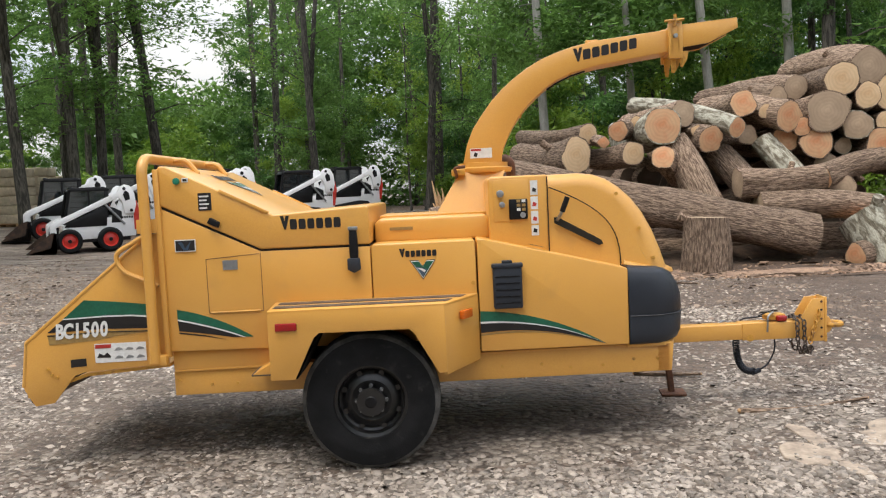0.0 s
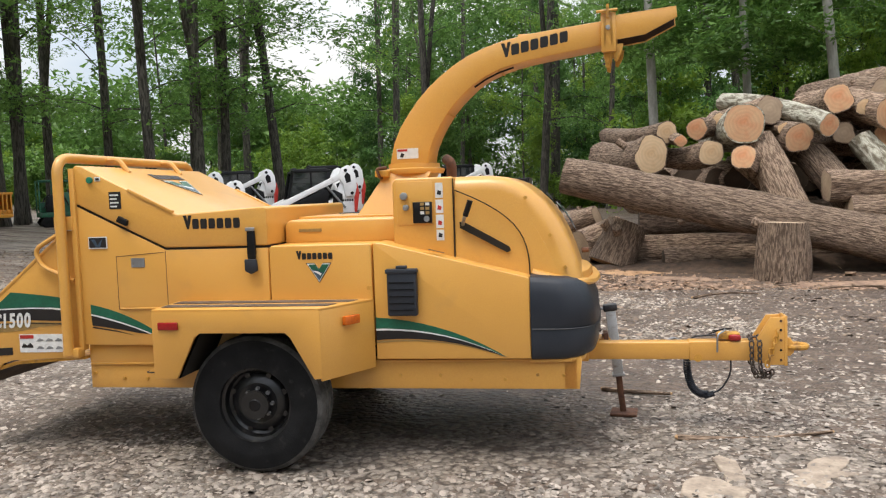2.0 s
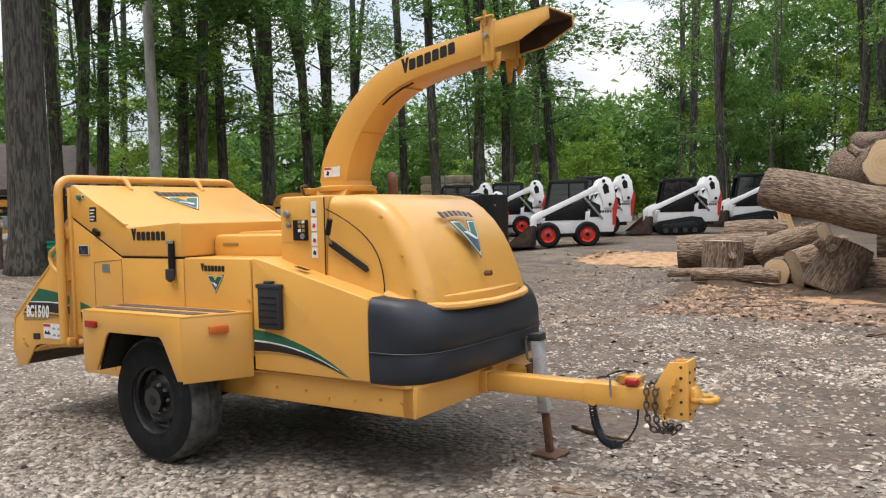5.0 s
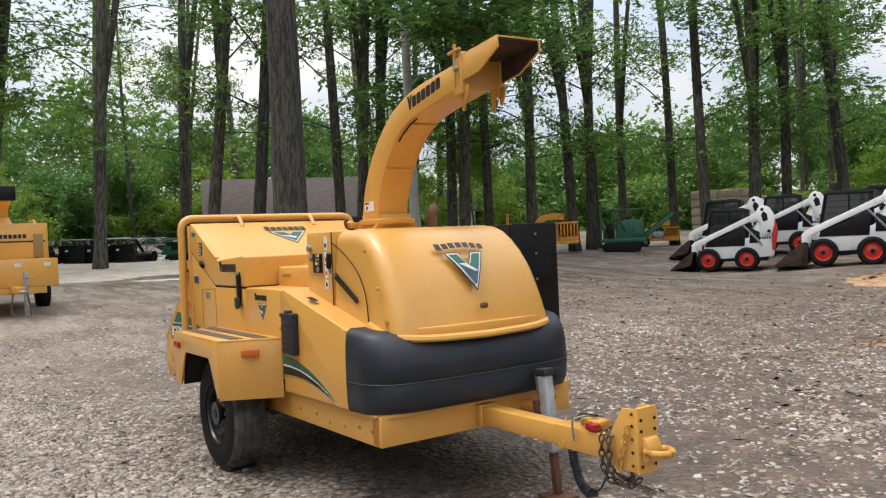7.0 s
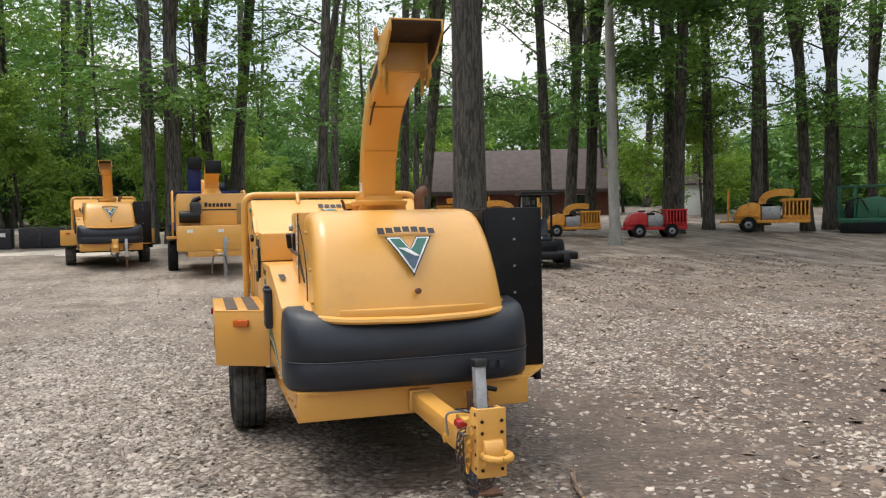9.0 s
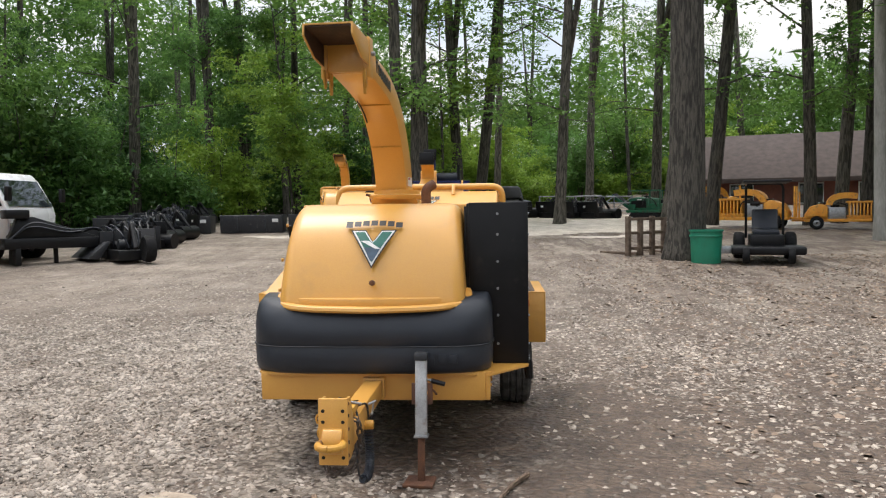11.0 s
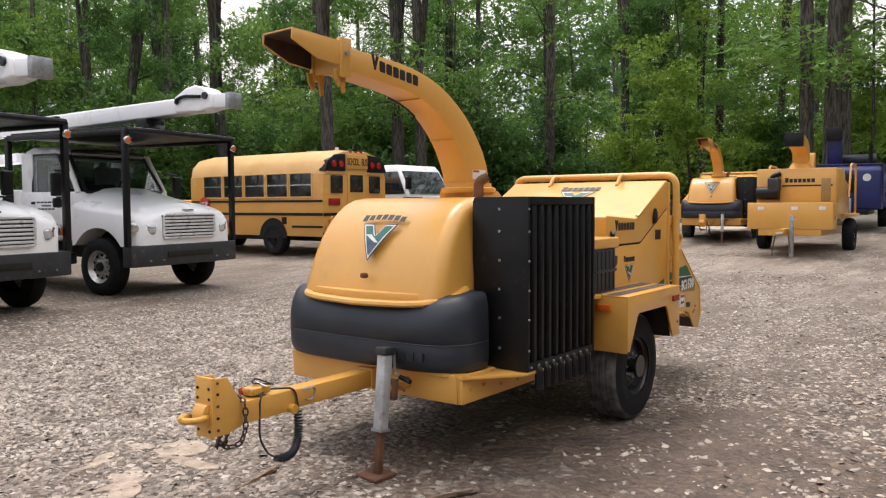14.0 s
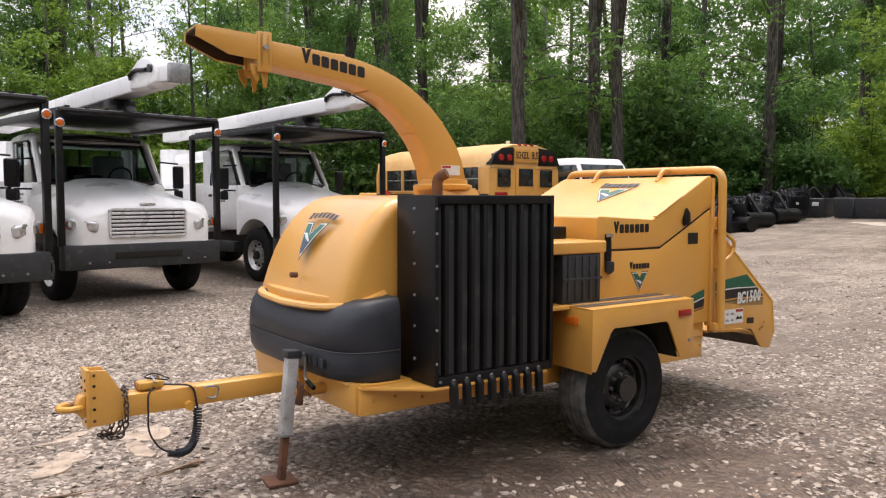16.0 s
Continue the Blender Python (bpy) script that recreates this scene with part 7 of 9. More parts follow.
copy_thing(T1, truck_at(0.47, -8.21, 99.5))
copy_thing(T1, truck_at(3.22, -6.62, 102.0))


def school_bus(m):
    """Short school bus; x is forward from the rear face, y to its left."""
    t = thing("school_bus", "short yellow school bus seen from behind, parked on gravel", "school bus", m=m)
    W, L = 1.17, 5.2
    sec = [(-W, 0.50), (-W, 2.05), (-W + 0.05, 2.32), (-W + 0.28, 2.55), (-0.45, 2.66), (0.45, 2.66), (W - 0.28, 2.55), (W - 0.05, 2.32), (W, 2.05), (W, 0.50)]
    low = [p for p in sec if p[1] < 2.1]
    part("body", prism(low, 0.0, L, "x", 0.015), BUSYELLOW, t, "yellow bus body", 40)
    rings = []
    for x, k in ((-0.02, 0.94), (0.10, 0.985), (0.3, 1.0), (L - 0.2, 1.0), (L, 0.97)):
        rings.append([(x, y * (k if abs(y) > 0.3 else 1), 2.05 + (z - 2.05) * k) for y, z in sec[1:-1]])
    part("roof", rings_mesh(rings), BUSROOF, t, "faded yellow rounded roof", 50)
    part("roof_vent", box(1.2, 1.6, -0.2, 0.2, 2.64, 2.70, 0.02), BUSROOF, t)
    part("strobe_lamp", cyl((0.55, 0.1, 2.64), (0.55, 0.1, 2.76), 0.05, seg=10), DECALWHITE, t)
    for s in (-1, 1):
        y = s * W
        for k in range(5):
            x0 = 0.38 + 0.86 * k
            w = part("window", box(x0, x0 + 0.78, y - 0.01 * s, y + 0.012 * s, 1.48, 2.08, 0.01), BUSGLASS, t, "dark sliding window")
            part("window_frame", tube(rounded([(x0, y + 0.012 * s, 1.48), (x0 + 0.78, y + 0.012 * s, 1.48), (x0 + 0.78, y + 0.012 * s, 2.08), (x0, y + 0.012 * s, 2.08), (x0, y + 0.012 * s, 1.48)], 0.05), 0.020, 5), BUSROOF, w)
            part("window_bar", box(x0, x0 + 0.78, y + 0.008 * s, y + 0.02 * s, 1.77, 1.80, 0), CHROME, w)
        for z, h in ((1.36, 0.05), (1.02, 0.07), (0.72, 0.05)):
            part("rub_rail", box(0.02, L - 0.05 if z > 1 else 1.1, y, y + s * 0.025, z, z + h, 0.008), BLACK, t, "black rub rail")
        part("panel_hatch", box(1.30, 1.48, y, y + s * 0.01, 0.80, 0.98, 0.004), BLACK, t)
        part("wheel_arch", prism([(1.80 + 0.52 * math.cos(math.pi * k / 12), 0.44 + 0.52 * math.sin(math.pi * k / 12)) for k in range(13)], y + s * 0.004, y + s * 0.018, "y", 0), BLACK, t)
        simple_wheel(t, 1.80, s * 1.06, 0.42, 0.28, s, BLACK, 0.55)
        simple_wheel(t, 5.9, s * 0.98, 0.42, 0.26, s, BLACK, 0.55)
    # rear face
    part("rear_door", box(-0.03, 0.0, -0.33, 0.33, 0.75, 2.12, 0.012), BUSYELLOW, t)
    part("door_window", box(-0.045, -0.02, -0.24, 0.24, 1.60, 2.04, 0.02), BUSGLASS, t, "dark rear window")
    part("door_lower_window", box(-0.045, -0.02, -0.22, 0.20, 0.92, 1.24, 0.02), BUSGLASS, t)
    for s in (-1, 1):
        part("rear_window", box(-0.04, 0.0, s * 0.50, s * 0.92, 1.58, 2.02, 0.05, 3), BUSGLASS, t, "dark rear window")
        part("tail_lamp", box(-0.04, 0.0, s * 0.60, s * 1.0, 1.27, 1.45, 0.02), REDLENS, t, "red tail lamp")
        part("lamp_backing", prism([(s * 0.42, 2.12), (s * 0.42, 2.56), (s * 0.80, 2.53), (s * 1.04, 2.38), (s * 1.16, 2.12)], -0.05, 0.16, "x", 0.01), BLACK, t)
        for q, mt in ((0.58, REDLENS), (0.84, REDLENS)):
            part("warning_lamp", cyl((-0.08, s * q, 2.30), (-0.04, s * q, 2.30), 0.085, seg=16, bevel=0.01), mt if q < 0.7 else REDLENS, t, "round warning lamp")
        part("reflector", box(-0.03, 0.0, s * 0.86, s * 1.0, 0.80, 0.92, 0.02), AMBER, t)
        part("corner_stripe", box(-0.03, 0.0, s * 0.36, s * W, 1.02, 1.09, 0.004), BLACK, t)
    part("sign_board", box(-0.07, 0.02, -0.40, 0.40, 2.18, 2.54, 0.02), BUSYELLOW, t)
    letters("SCHOOL BUS", 0.25, 0.077, DECALBLACK, Matrix.Translation((-0.074, 0, 2.36)) @ Matrix.Rotation(radians(-90), 4, "Z") @ Matrix.Rotation(radians(90), 4, "X"), t, 0, 0.62, 0.003)
    for k in (-0.2, 0.0, 0.2):
        part("marker_lamp", box(-0.03, 0.05, k - 0.05, k + 0.05, 2.60, 2.65, 0.015), REDLENS, t)
    part("rear_bumper", box(-0.18, 0.03, -W - 0.02, W + 0.02, 0.42, 0.62, 0.03), BLACK, t, "black rear bumper")
    part("number_plate", box(-0.195, -0.18, 0.42, 0.72, 0.44, 0.55, 0.004), DECALWHITE, t)
    part("chassis", box(0.1, 6.6, -0.45, 0.45, 0.35, 0.55, 0.01), BLACK, t)
    part("front_cowl", box(L, 6.7, -0.95, 0.95, 0.6, 1.45, 0.10, 3), BUSYELLOW, t)
    part("body_front", box(L - 0.05, L + 0.02, -W + 0.05, W - 0.05, 0.6, 2.1, 0.02), BLACK, t)
    # folded stop arm on the left side
    arm = part("stop_arm", cyl((4.55, W + 0.03, 1.32), (4.55, W + 0.06, 1.32), 0.21, seg=8, bevel=0.005), DECALRED, t, "red octagonal stop sign")
    letters("STOP", 0.15, 0.09, DECALWHITE, Matrix.Translation((4.55, W + 0.063, 1.32)) @ Matrix.Rotation(radians(180), 4, "Z") @ Matrix.Rotation(radians(90), 4, "X"), arm, 0, 0.8, 0.003)
    return t


school_bus(pose(-9.5, -10.75, ground_z(-9.5, -10.8) - 0.02, 0, 0, -89))


def cabover(m):
    t = thing("cabover_truck", "white flat-nosed cab-over truck standing behind the school bus", "truck", m=m)
    rings = []
    for z, x, w in ((0.55, 0.02, 0.95), (1.15, 0.05, 0.98), (1.35, 0.0, 0.98), (2.05, -0.38, 0.92), (2.22, -0.52, 0.86)):
        rings.append([(x, -w, z), (-1.7, -w, z), (-1.7, w, z), (x, w, z)])
    bm = rings_mesh(rings)
    bmesh.ops.recalc_face_normals(bm, faces=bm.faces)
    bevel_all(bm, 0.04, 2, 50)
    cab = part("cab", bm, WHITEPAINT, t, "white cab")
    bm = bmesh.new()
    bm.faces.new([bm.verts.new(p) for p in ((0.02, -0.88, 1.38), (0.02, 0.88, 1.38), (-0.36, 0.82, 2.04), (-0.36, -0.82, 2.04))])
    part("windscreen", bm, GLASS, cab, "dark windscreen", 0)
    for s in (-1, 1):
        part("side_window", prism([(-0.10, 1.38), (-0.42, 2.02), (-1.35, 2.02), (-1.35, 1.36)], s * 0.935, s * 0.99, "y", 0.004), GLASS, cab)
        part("mirror", box(0.10, 0.2, s * 1.02, s * 1.2, 1.5, 1.85, 0.02), BLACK, t)
        part("headlamp", box(0.0, 0.07, min(s * 0.58, s * 0.92), max(s * 0.58, s * 0.92), 0.78, 0.98, 0.02), LAMPGLASS, t)
        simple_wheel(t, -0.6, s * 0.85, 0.40, 0.25, s, WHITEPAINT, 0.55)
        simple_wheel(t, -3.9, s * 0.85, 0.40, 0.25, s, WHITEPAINT, 0.55)
    part("grille", box(0.04, 0.075, -0.5, 0.5, 0.82, 1.02, 0.01), BLACK, t)
    part("bumper", box(-0.05, 0.12, -0.98, 0.98, 0.42, 0.68, 0.03), GREYBUMPER, t)
    part("flatbed", box(-5.4, -1.8, -1.05, 1.05, 0.85, 1.0, 0.01), BLACK, t)
    part("headboard", box(-1.95, -1.85, -1.05, 1.05, 1.0, 2.1, 0.02), BLACK, t)
    return t


cabover(pose(-12.9, -11.0, ground_z(-12.9, -11.0), 0, 0, 88))


def skid_steer(m, tracked, label):
    """Compact loader with cab, lift arms and bucket; x is forward."""
    t = thing("skid_steer_loader", label, "loader", "parked loaders", m=m)
    body = part("body", prism([(-1.36, 0.42), (-1.49, 1.20), (-1.38, 1.62), (-0.98, 1.66), (-0.66, 1.04), (0.72, 0.84), (0.76, 0.38)], -0.62, 0.62, "y", 0.03), WHITEPAINT, t, "white loader body")
    part("engine_side", prism([(-0.52, 0.78), (-0.58, 1.32), (-0.45, 1.36), (0.62, 0.90), (0.68, 0.78)], -0.635, 0.635, "y", 0.006), BLACK, body)
    part("louvre", prism([(-0.98, 0.86), (-0.98, 1.20), (-0.72, 1.34), (-0.66, 0.86)], -0.632, 0.632, "y", 0.006), BLACK, body)
    part("tail_stripe", prism([(-1.40, 0.62), (-1.50, 1.22), (-1.44, 1.52), (-1.34, 1.52), (-1.33, 0.62)], -0.65, 0.65, "y", 0.01), RIMRED, body, "red tail stripe")
    part("skirt", box(-1.2, 0.7, -0.60, 0.60, 0.30, 0.55, 0.02), BLACK, body)
    cab = part("cab", prism([(-0.62, 0.95), (-0.62, 1.34), (0.10, 1.22), (0.62, 1.10), (0.66, 0.85)], -0.46, 0.46, "y", 0.02), BLACK, t, "black cab with tinted windows")
    part("roof", prism([(-0.68, 1.86), (-0.68, 1.93), (-0.50, 1.99), (0.40, 1.97), (0.52, 1.87)], -0.49, 0.49, "y", 0.02), BLACK, cab)
    part("seat", prism([(-0.30, 1.15), (-0.36, 1.62), (-0.26, 1.64), (-0.16, 1.30), (0.16, 1.28), (0.16, 1.15)], -0.22, 0.22, "y", 0.03), BLACK, cab, "black operator's seat")
    for s in (-1, 1):
        part("rear_post", box(-0.66, -0.54, s * 0.38, s * 0.47, 1.2, 1.90, 0.01), BLACK, cab)
        part("side_window", prism([(-0.58, 1.26), (-0.58, 1.88), (0.44, 1.88), (0.59, 1.12)], s * 0.425, s * 0.435, "y", 0), GLASS, cab, "dark tinted cab window")
        part("front_post", tube([(0.62, s * 0.43, 1.08), (0.46, s * 0.43, 1.92)], 0.045, 8), BLACK, cab)
        part("middle_post", box(-0.10, -0.05, s * 0.43, s * 0.455, 1.2, 1.88, 0), BLACK, cab)
        for k in range(3):
            part("side_bar", box(-0.54, 0.50 - 0.03 * k, s * 0.437, s * 0.445, 1.38 + 0.16 * k, 1.388 + 0.16 * k, 0), BLACK, cab)
        for px, pz in ((-1.26, 1.22), (-1.08, 1.90), (1.04, 0.60)):
            part("pivot_pin", cyl((px, s * 0.69, pz), (px, s * 0.722, pz), 0.05, seg=12), BLACK, t)
        arm = part("lift_arm", prism([(-1.34, 1.12), (-1.42, 1.42), (-1.38, 1.78), (-1.26, 1.98), (-1.10, 2.03), (-0.96, 1.96), (-0.88, 1.80), (0.10, 1.35), (0.98, 0.97), (1.10, 0.86), (1.10, 0.45), (1.02, 0.28), (0.90, 0.33), (0.92, 0.80), (0.05, 1.20), (-0.90, 1.62), (-1.00, 1.50), (-1.06, 1.12)], s * 0.60, s * 0.70, "y", 0.015), WHITEPAINT, t, "white lift arm")
        part("arm_hole", prism([(-1.24, 1.56), (-1.22, 1.76), (-1.12, 1.84), (-1.04, 1.72), (-1.10, 1.52)], s * 0.702, s * 0.708, "y", 0), BLACK, arm)
        part("arm_link", prism([(-1.12, 1.0), (-0.98, 1.0), (-0.80, 1.50), (-0.92, 1.56)], s * 0.56, s * 0.60, "y", 0.01), BLACK, arm)
        part("lift_ram", tube([(-1.05, s * 0.65, 0.80), (-0.50, s * 0.66, 1.44)], 0.035, 8), STEEL, t)
        for q in range(5):
            part("print_bar", plate([(-1.30 + 0.07 * q, 0.98), (-1.25 + 0.07 * q, 0.98), (-1.25 + 0.07 * q, 1.05), (-1.30 + 0.07 * q, 1.05)], s * 0.621, s * 0.003), DECALBLACK, body)
        if tracked:
            pts = [(-0.95, 0.30), (-0.85, 0.08), (-0.60, 0.0), (0.55, 0.0), (0.85, 0.12), (0.92, 0.30), (0.70, 0.46), (-0.40, 0.62), (-0.75, 0.58)]
            tr = part("track", prism(pts, s * 0.50, s * 0.86, "y", 0.03), RUBBER, t, "black rubber track")
            part("track_frame", prism([(-0.7, 0.2), (0.65, 0.16), (0.6, 0.34), (-0.5, 0.46)], s * 0.86, s * 0.88, "y", 0.01), BLACK, tr)
            for k in range(4):
                part("roller", cyl((-0.5 + 0.33 * k, s * 0.84, 0.14), (-0.5 + 0.33 * k, s * 0.89, 0.14), 0.09, seg=12), GREYBUMPER, tr)
        else:
            for x in (-0.58, 0.58):
                simple_wheel(t, x, s * 0.72, 0.37, 0.27, s, RIMRED, 0.60)
    buck = part("bucket", prism([(0.95, 0.10), (0.92, 0.62), (1.02, 0.66), (1.12, 0.22), (1.78, 0.06), (1.80, 0.02), (1.0, 0.02)], -0.88, 0.88, "y", 0.008), BLACK, t, "dark worn bucket")
    for s in (-1, 1):
        part("bucket_cheek", prism([(0.95, 0.04), (0.95, 0.64), (1.10, 0.64), (1.78, 0.08), (1.78, 0.03)], s * 0.88, s * 0.86, "y", 0), DARKRUST, buck)
    part("roof_lamp", box(0.34, 0.44, -0.35, 0.35, 1.96, 2.01, 0.02), GREYBUMPER, cab)
    part("rear_window", box(-0.64, -0.62, -0.36, 0.36, 1.36, 1.88, 0), GLASS, cab)
    return t


def loader_at(x, y, heading):
    return pose(x, y, ground_z(x, y), 0, 0, heading) @ Matrix.Diagonal((1.04, 1.04, 1.05, 1))


L1 = skid_steer(loader_at(-11.2, 20.7, 211), False, "white wheeled skid-steer loader with red rims, bucket lowered")
for x, y, h in ((-13.3, 23.4, 209), (-11.8, 24.9, 208)):
    copy_thing(L1, loader_at(x, y, h))
BIGGER = Matrix.Scale(1.07, 4)
copy_thing(L1, loader_at(-7.75, 21.9, 208) @ BIGGER)
copy_thing(L1, loader_at(-8.7, 26.3, 207) @ BIGGER)
L2 = skid_steer(loader_at(-5.7, 28.0, 206) @ BIGGER, True, "white tracked skid-steer loader with black tracks, bucket lowered")
copy_thing(L2, loader_at(-4.5, 35.6, 205) @ BIGGER)


def paver_pallet(x, y, layers, turn):
    z0 = ground_z(x, y)
    t = thing("stone_pallet", "wrapped pallet of stacked tan paving stone", "pallet", "stone pallets", m=pose(x, y, z0, 0, 0, turn))
    for k in range(3):
        part("pallet_runner", box(-0.6, 0.6, -0.55 + 0.5 * k, -0.45 + 0.5 * k, 0.0, 0.10, 0.004), CUTWOOD, t)
    part("pallet_deck", box(-0.6, 0.6, -0.6, 0.6, 0.10, 0.13, 0.004), CUTWOOD, t)
    for k in range(layers):
        for i in range(2):
            a = -0.6 + 0.6 * i
            part("stone_bale", box(a + 0.01, a + 0.59, -0.58, 0.58, 0.13 + 0.385 * k, 0.505 + 0.385 * k, 0.07, 2), STONEBAG, t)


for x, y, l in ((-17.45, 28.2, 6), (-17.15, 29.5, 6), (-16.85, 30.8, 5)):
    paver_pallet(x, y, l, 77)

# ---- the other machines round the yard ----
BACK_CHIPPER = copy_thing(MAIN_CHIPPER, pose(-15.9, -3.5, ground_z(-15.0, -3.4), 0, 0, 9))
BACK_CHIPPER["label"] = "second yellow wood chipper with dark tank, parked farther off"


def box_chipper(m, paint, label, front=True):
    """Older drum chipper: boxy engine housing, tool box, angular chute; x is forward."""
    t = thing("drum_chipper", label, "wood chipper", "", m=m)
    part("engine_housing", box(-1.2, 0.0, -0.78, 0.78, 0.75, 1.82, 0.02), paint, t)
    part("side_door", box(-1.1, -0.1, -0.80, -0.775, 0.85, 1.7, 0.01), paint, t)
    part("side_door", box(-1.1, -0.1, 0.775, 0.80, 0.85, 1.7, 0.01), paint, t)
    part("feed_box", prism([(-2.6, 0.7), (-2.6, 1.5), (-1.2, 1.75), (-1.2, 0.7)], -0.7, 0.7, "y", 0.02), paint, t)
    part("front_panel", box(0.0, 0.02, -0.30, 0.74, 1.05, 1.72, 0.005), paint, t)
    part("muffler", cyl((0.10, -0.75, 1.30), (0.10, -0.30, 1.30), 0.14, seg=14, bevel=0.02), BLACK, t, "black muffler")
    part("exhaust", tube(rounded([(0.10, -0.45, 1.42), (0.10, -0.45, 1.66), (0.02, -0.30, 1.72)], 0.06), 0.05, 8), BLACK, t)
    part("air_filter", box(0.02, 0.22, -0.52, -0.28, 1.35, 1.62, 0.03), GREYBUMPER, t)
    part("tool_box", box(0.05, 0.62, -0.82, 0.82, 0.55, 1.10, 0.02), paint, t)
    for y in (-0.55, 0.1, 0.62):
        part("decal", box(0.62, 0.624, y - 0.06, y + 0.06, 0.95, 1.02, 0), DECALWHITE, t)
    part("stripe", box(0.02, 0.026, -0.26, 0.72, 1.44, 1.47, 0), DECALBLACK, t)
    for i in range(7):
        part("wordmark_bar", box(0.021, 0.027, -0.20 + 0.085 * i, -0.135 + 0.085 * i, 1.52, 1.60 + (0.02 if i == 0 else 0), 0), DECALBLACK, t)
    part("cooling_grille", box(0.02, 0.035, 0.50, 0.68, 1.12, 1.60, 0.004), DECALTAN, t)
    part("frame", box(-2.5, 0.6, -0.6, 0.6, 0.42, 0.58, 0.01), BLACK if not front else paint, t)
    part("tongue", box(0.6, 1.5, -0.06, 0.06, 0.45, 0.58, 0.008), YELLOW_OLD, t)
    part("hitch_eye", tube([(1.5 + 0.07 * (1 - math.cos(a)), 0.06 * math.sin(a), 0.5) for a in [2 * math.pi * k / 12 for k in range(13)]], 0.02, 6, caps=False), STEEL, t)
    jk = part("jack_post", box(1.05, 1.13, 0.10, 0.18, 0.02, 0.85, 0.005), STEEL, t)
    part("jack_crank", tube([(1.13, 0.14, 0.75), (1.2, 0.14, 0.75), (1.2, 0.24, 0.75)], 0.012, 6), STEEL, jk)
    for y in (-0.12, 0.12):
        part("safety_chain", tube([(1.3, y, 0.45), (1.35, y * 1.4, 0.15), (1.45, y * 1.2, 0.06)], 0.015, 5), CHAIN, t)
    for s in (-1, 1):
        simple_wheel(t, -1.3, s * 0.88, 0.38, 0.22, s, BLACK, 0.52)
        part("fender", box(-1.75, -0.85, min(s * 0.78, s * 1.02), max(s * 0.78, s * 1.02), 0.80, 0.86, 0.01), paint, t)
        part("side_lamp", box(0.40, 0.44, s * 0.822, s * 0.83, 0.75, 0.84, 0.004), REDLENS, t)
    part("bar_hoop", tube(rounded([(-2.4, -0.85, 0.8), (-2.4, -0.85, 1.95), (-1.6, -0.85, 1.95), (-1.3, -0.85, 1.2)], 0.12), 0.025, 7), paint, t)
    part("bar_hoop", tube(rounded([(-2.4, 0.85, 0.8), (-2.4, 0.85, 1.95), (-1.6, 0.85, 1.95), (-1.3, 0.85, 1.2)], 0.12), 0.025, 7), paint, t)
    part("chute_base", rings_mesh([[(-0.85, -0.22, 1.82), (-0.35, -0.22, 1.82), (-0.35, 0.22, 1.82), (-0.85, 0.22, 1.82)], [(-0.78, -0.15, 1.96), (-0.45, -0.15, 1.96), (-0.45, 0.15, 1.96), (-0.78, 0.15, 1.96)]]), paint, t)
    out = [(-0.78, 1.96), (-0.76, 2.14), (-0.66, 2.30), (-0.45, 2.43), (-0.15, 2.50), (0.15, 2.52)]
    inn = [(-0.46, 1.96), (-0.44, 2.06), (-0.38, 2.15), (-0.26, 2.22), (-0.05, 2.27), (0.15, 2.28)]
    ch = part("chute", rings_mesh([[(a[0], -0.15, a[1]), (a[0], 0.15, a[1]), (b[0], 0.15, b[1]), (b[0], -0.15, b[1])] for a, b in zip(out, inn)]), paint, t)
    part("chute_mouth", box(0.13, 0.34, -0.17, 0.17, 2.26, 2.54, 0.01), BLACK, ch, "dark chute mouth")
    part("chute_flap", prism([(-0.9, 1.80), (-0.95, 2.15), (-1.15, 2.2), (-1.2, 1.74)], -0.2, 0.2, "y", 0.01), paint, t)
    return t


box_chipper(pose(-12.5, -0.9, ground_z(-12.5, -0.9), 0, 0, 3), YELLOW, "boxy yellow drum chipper with black muffler, parked at the far side")


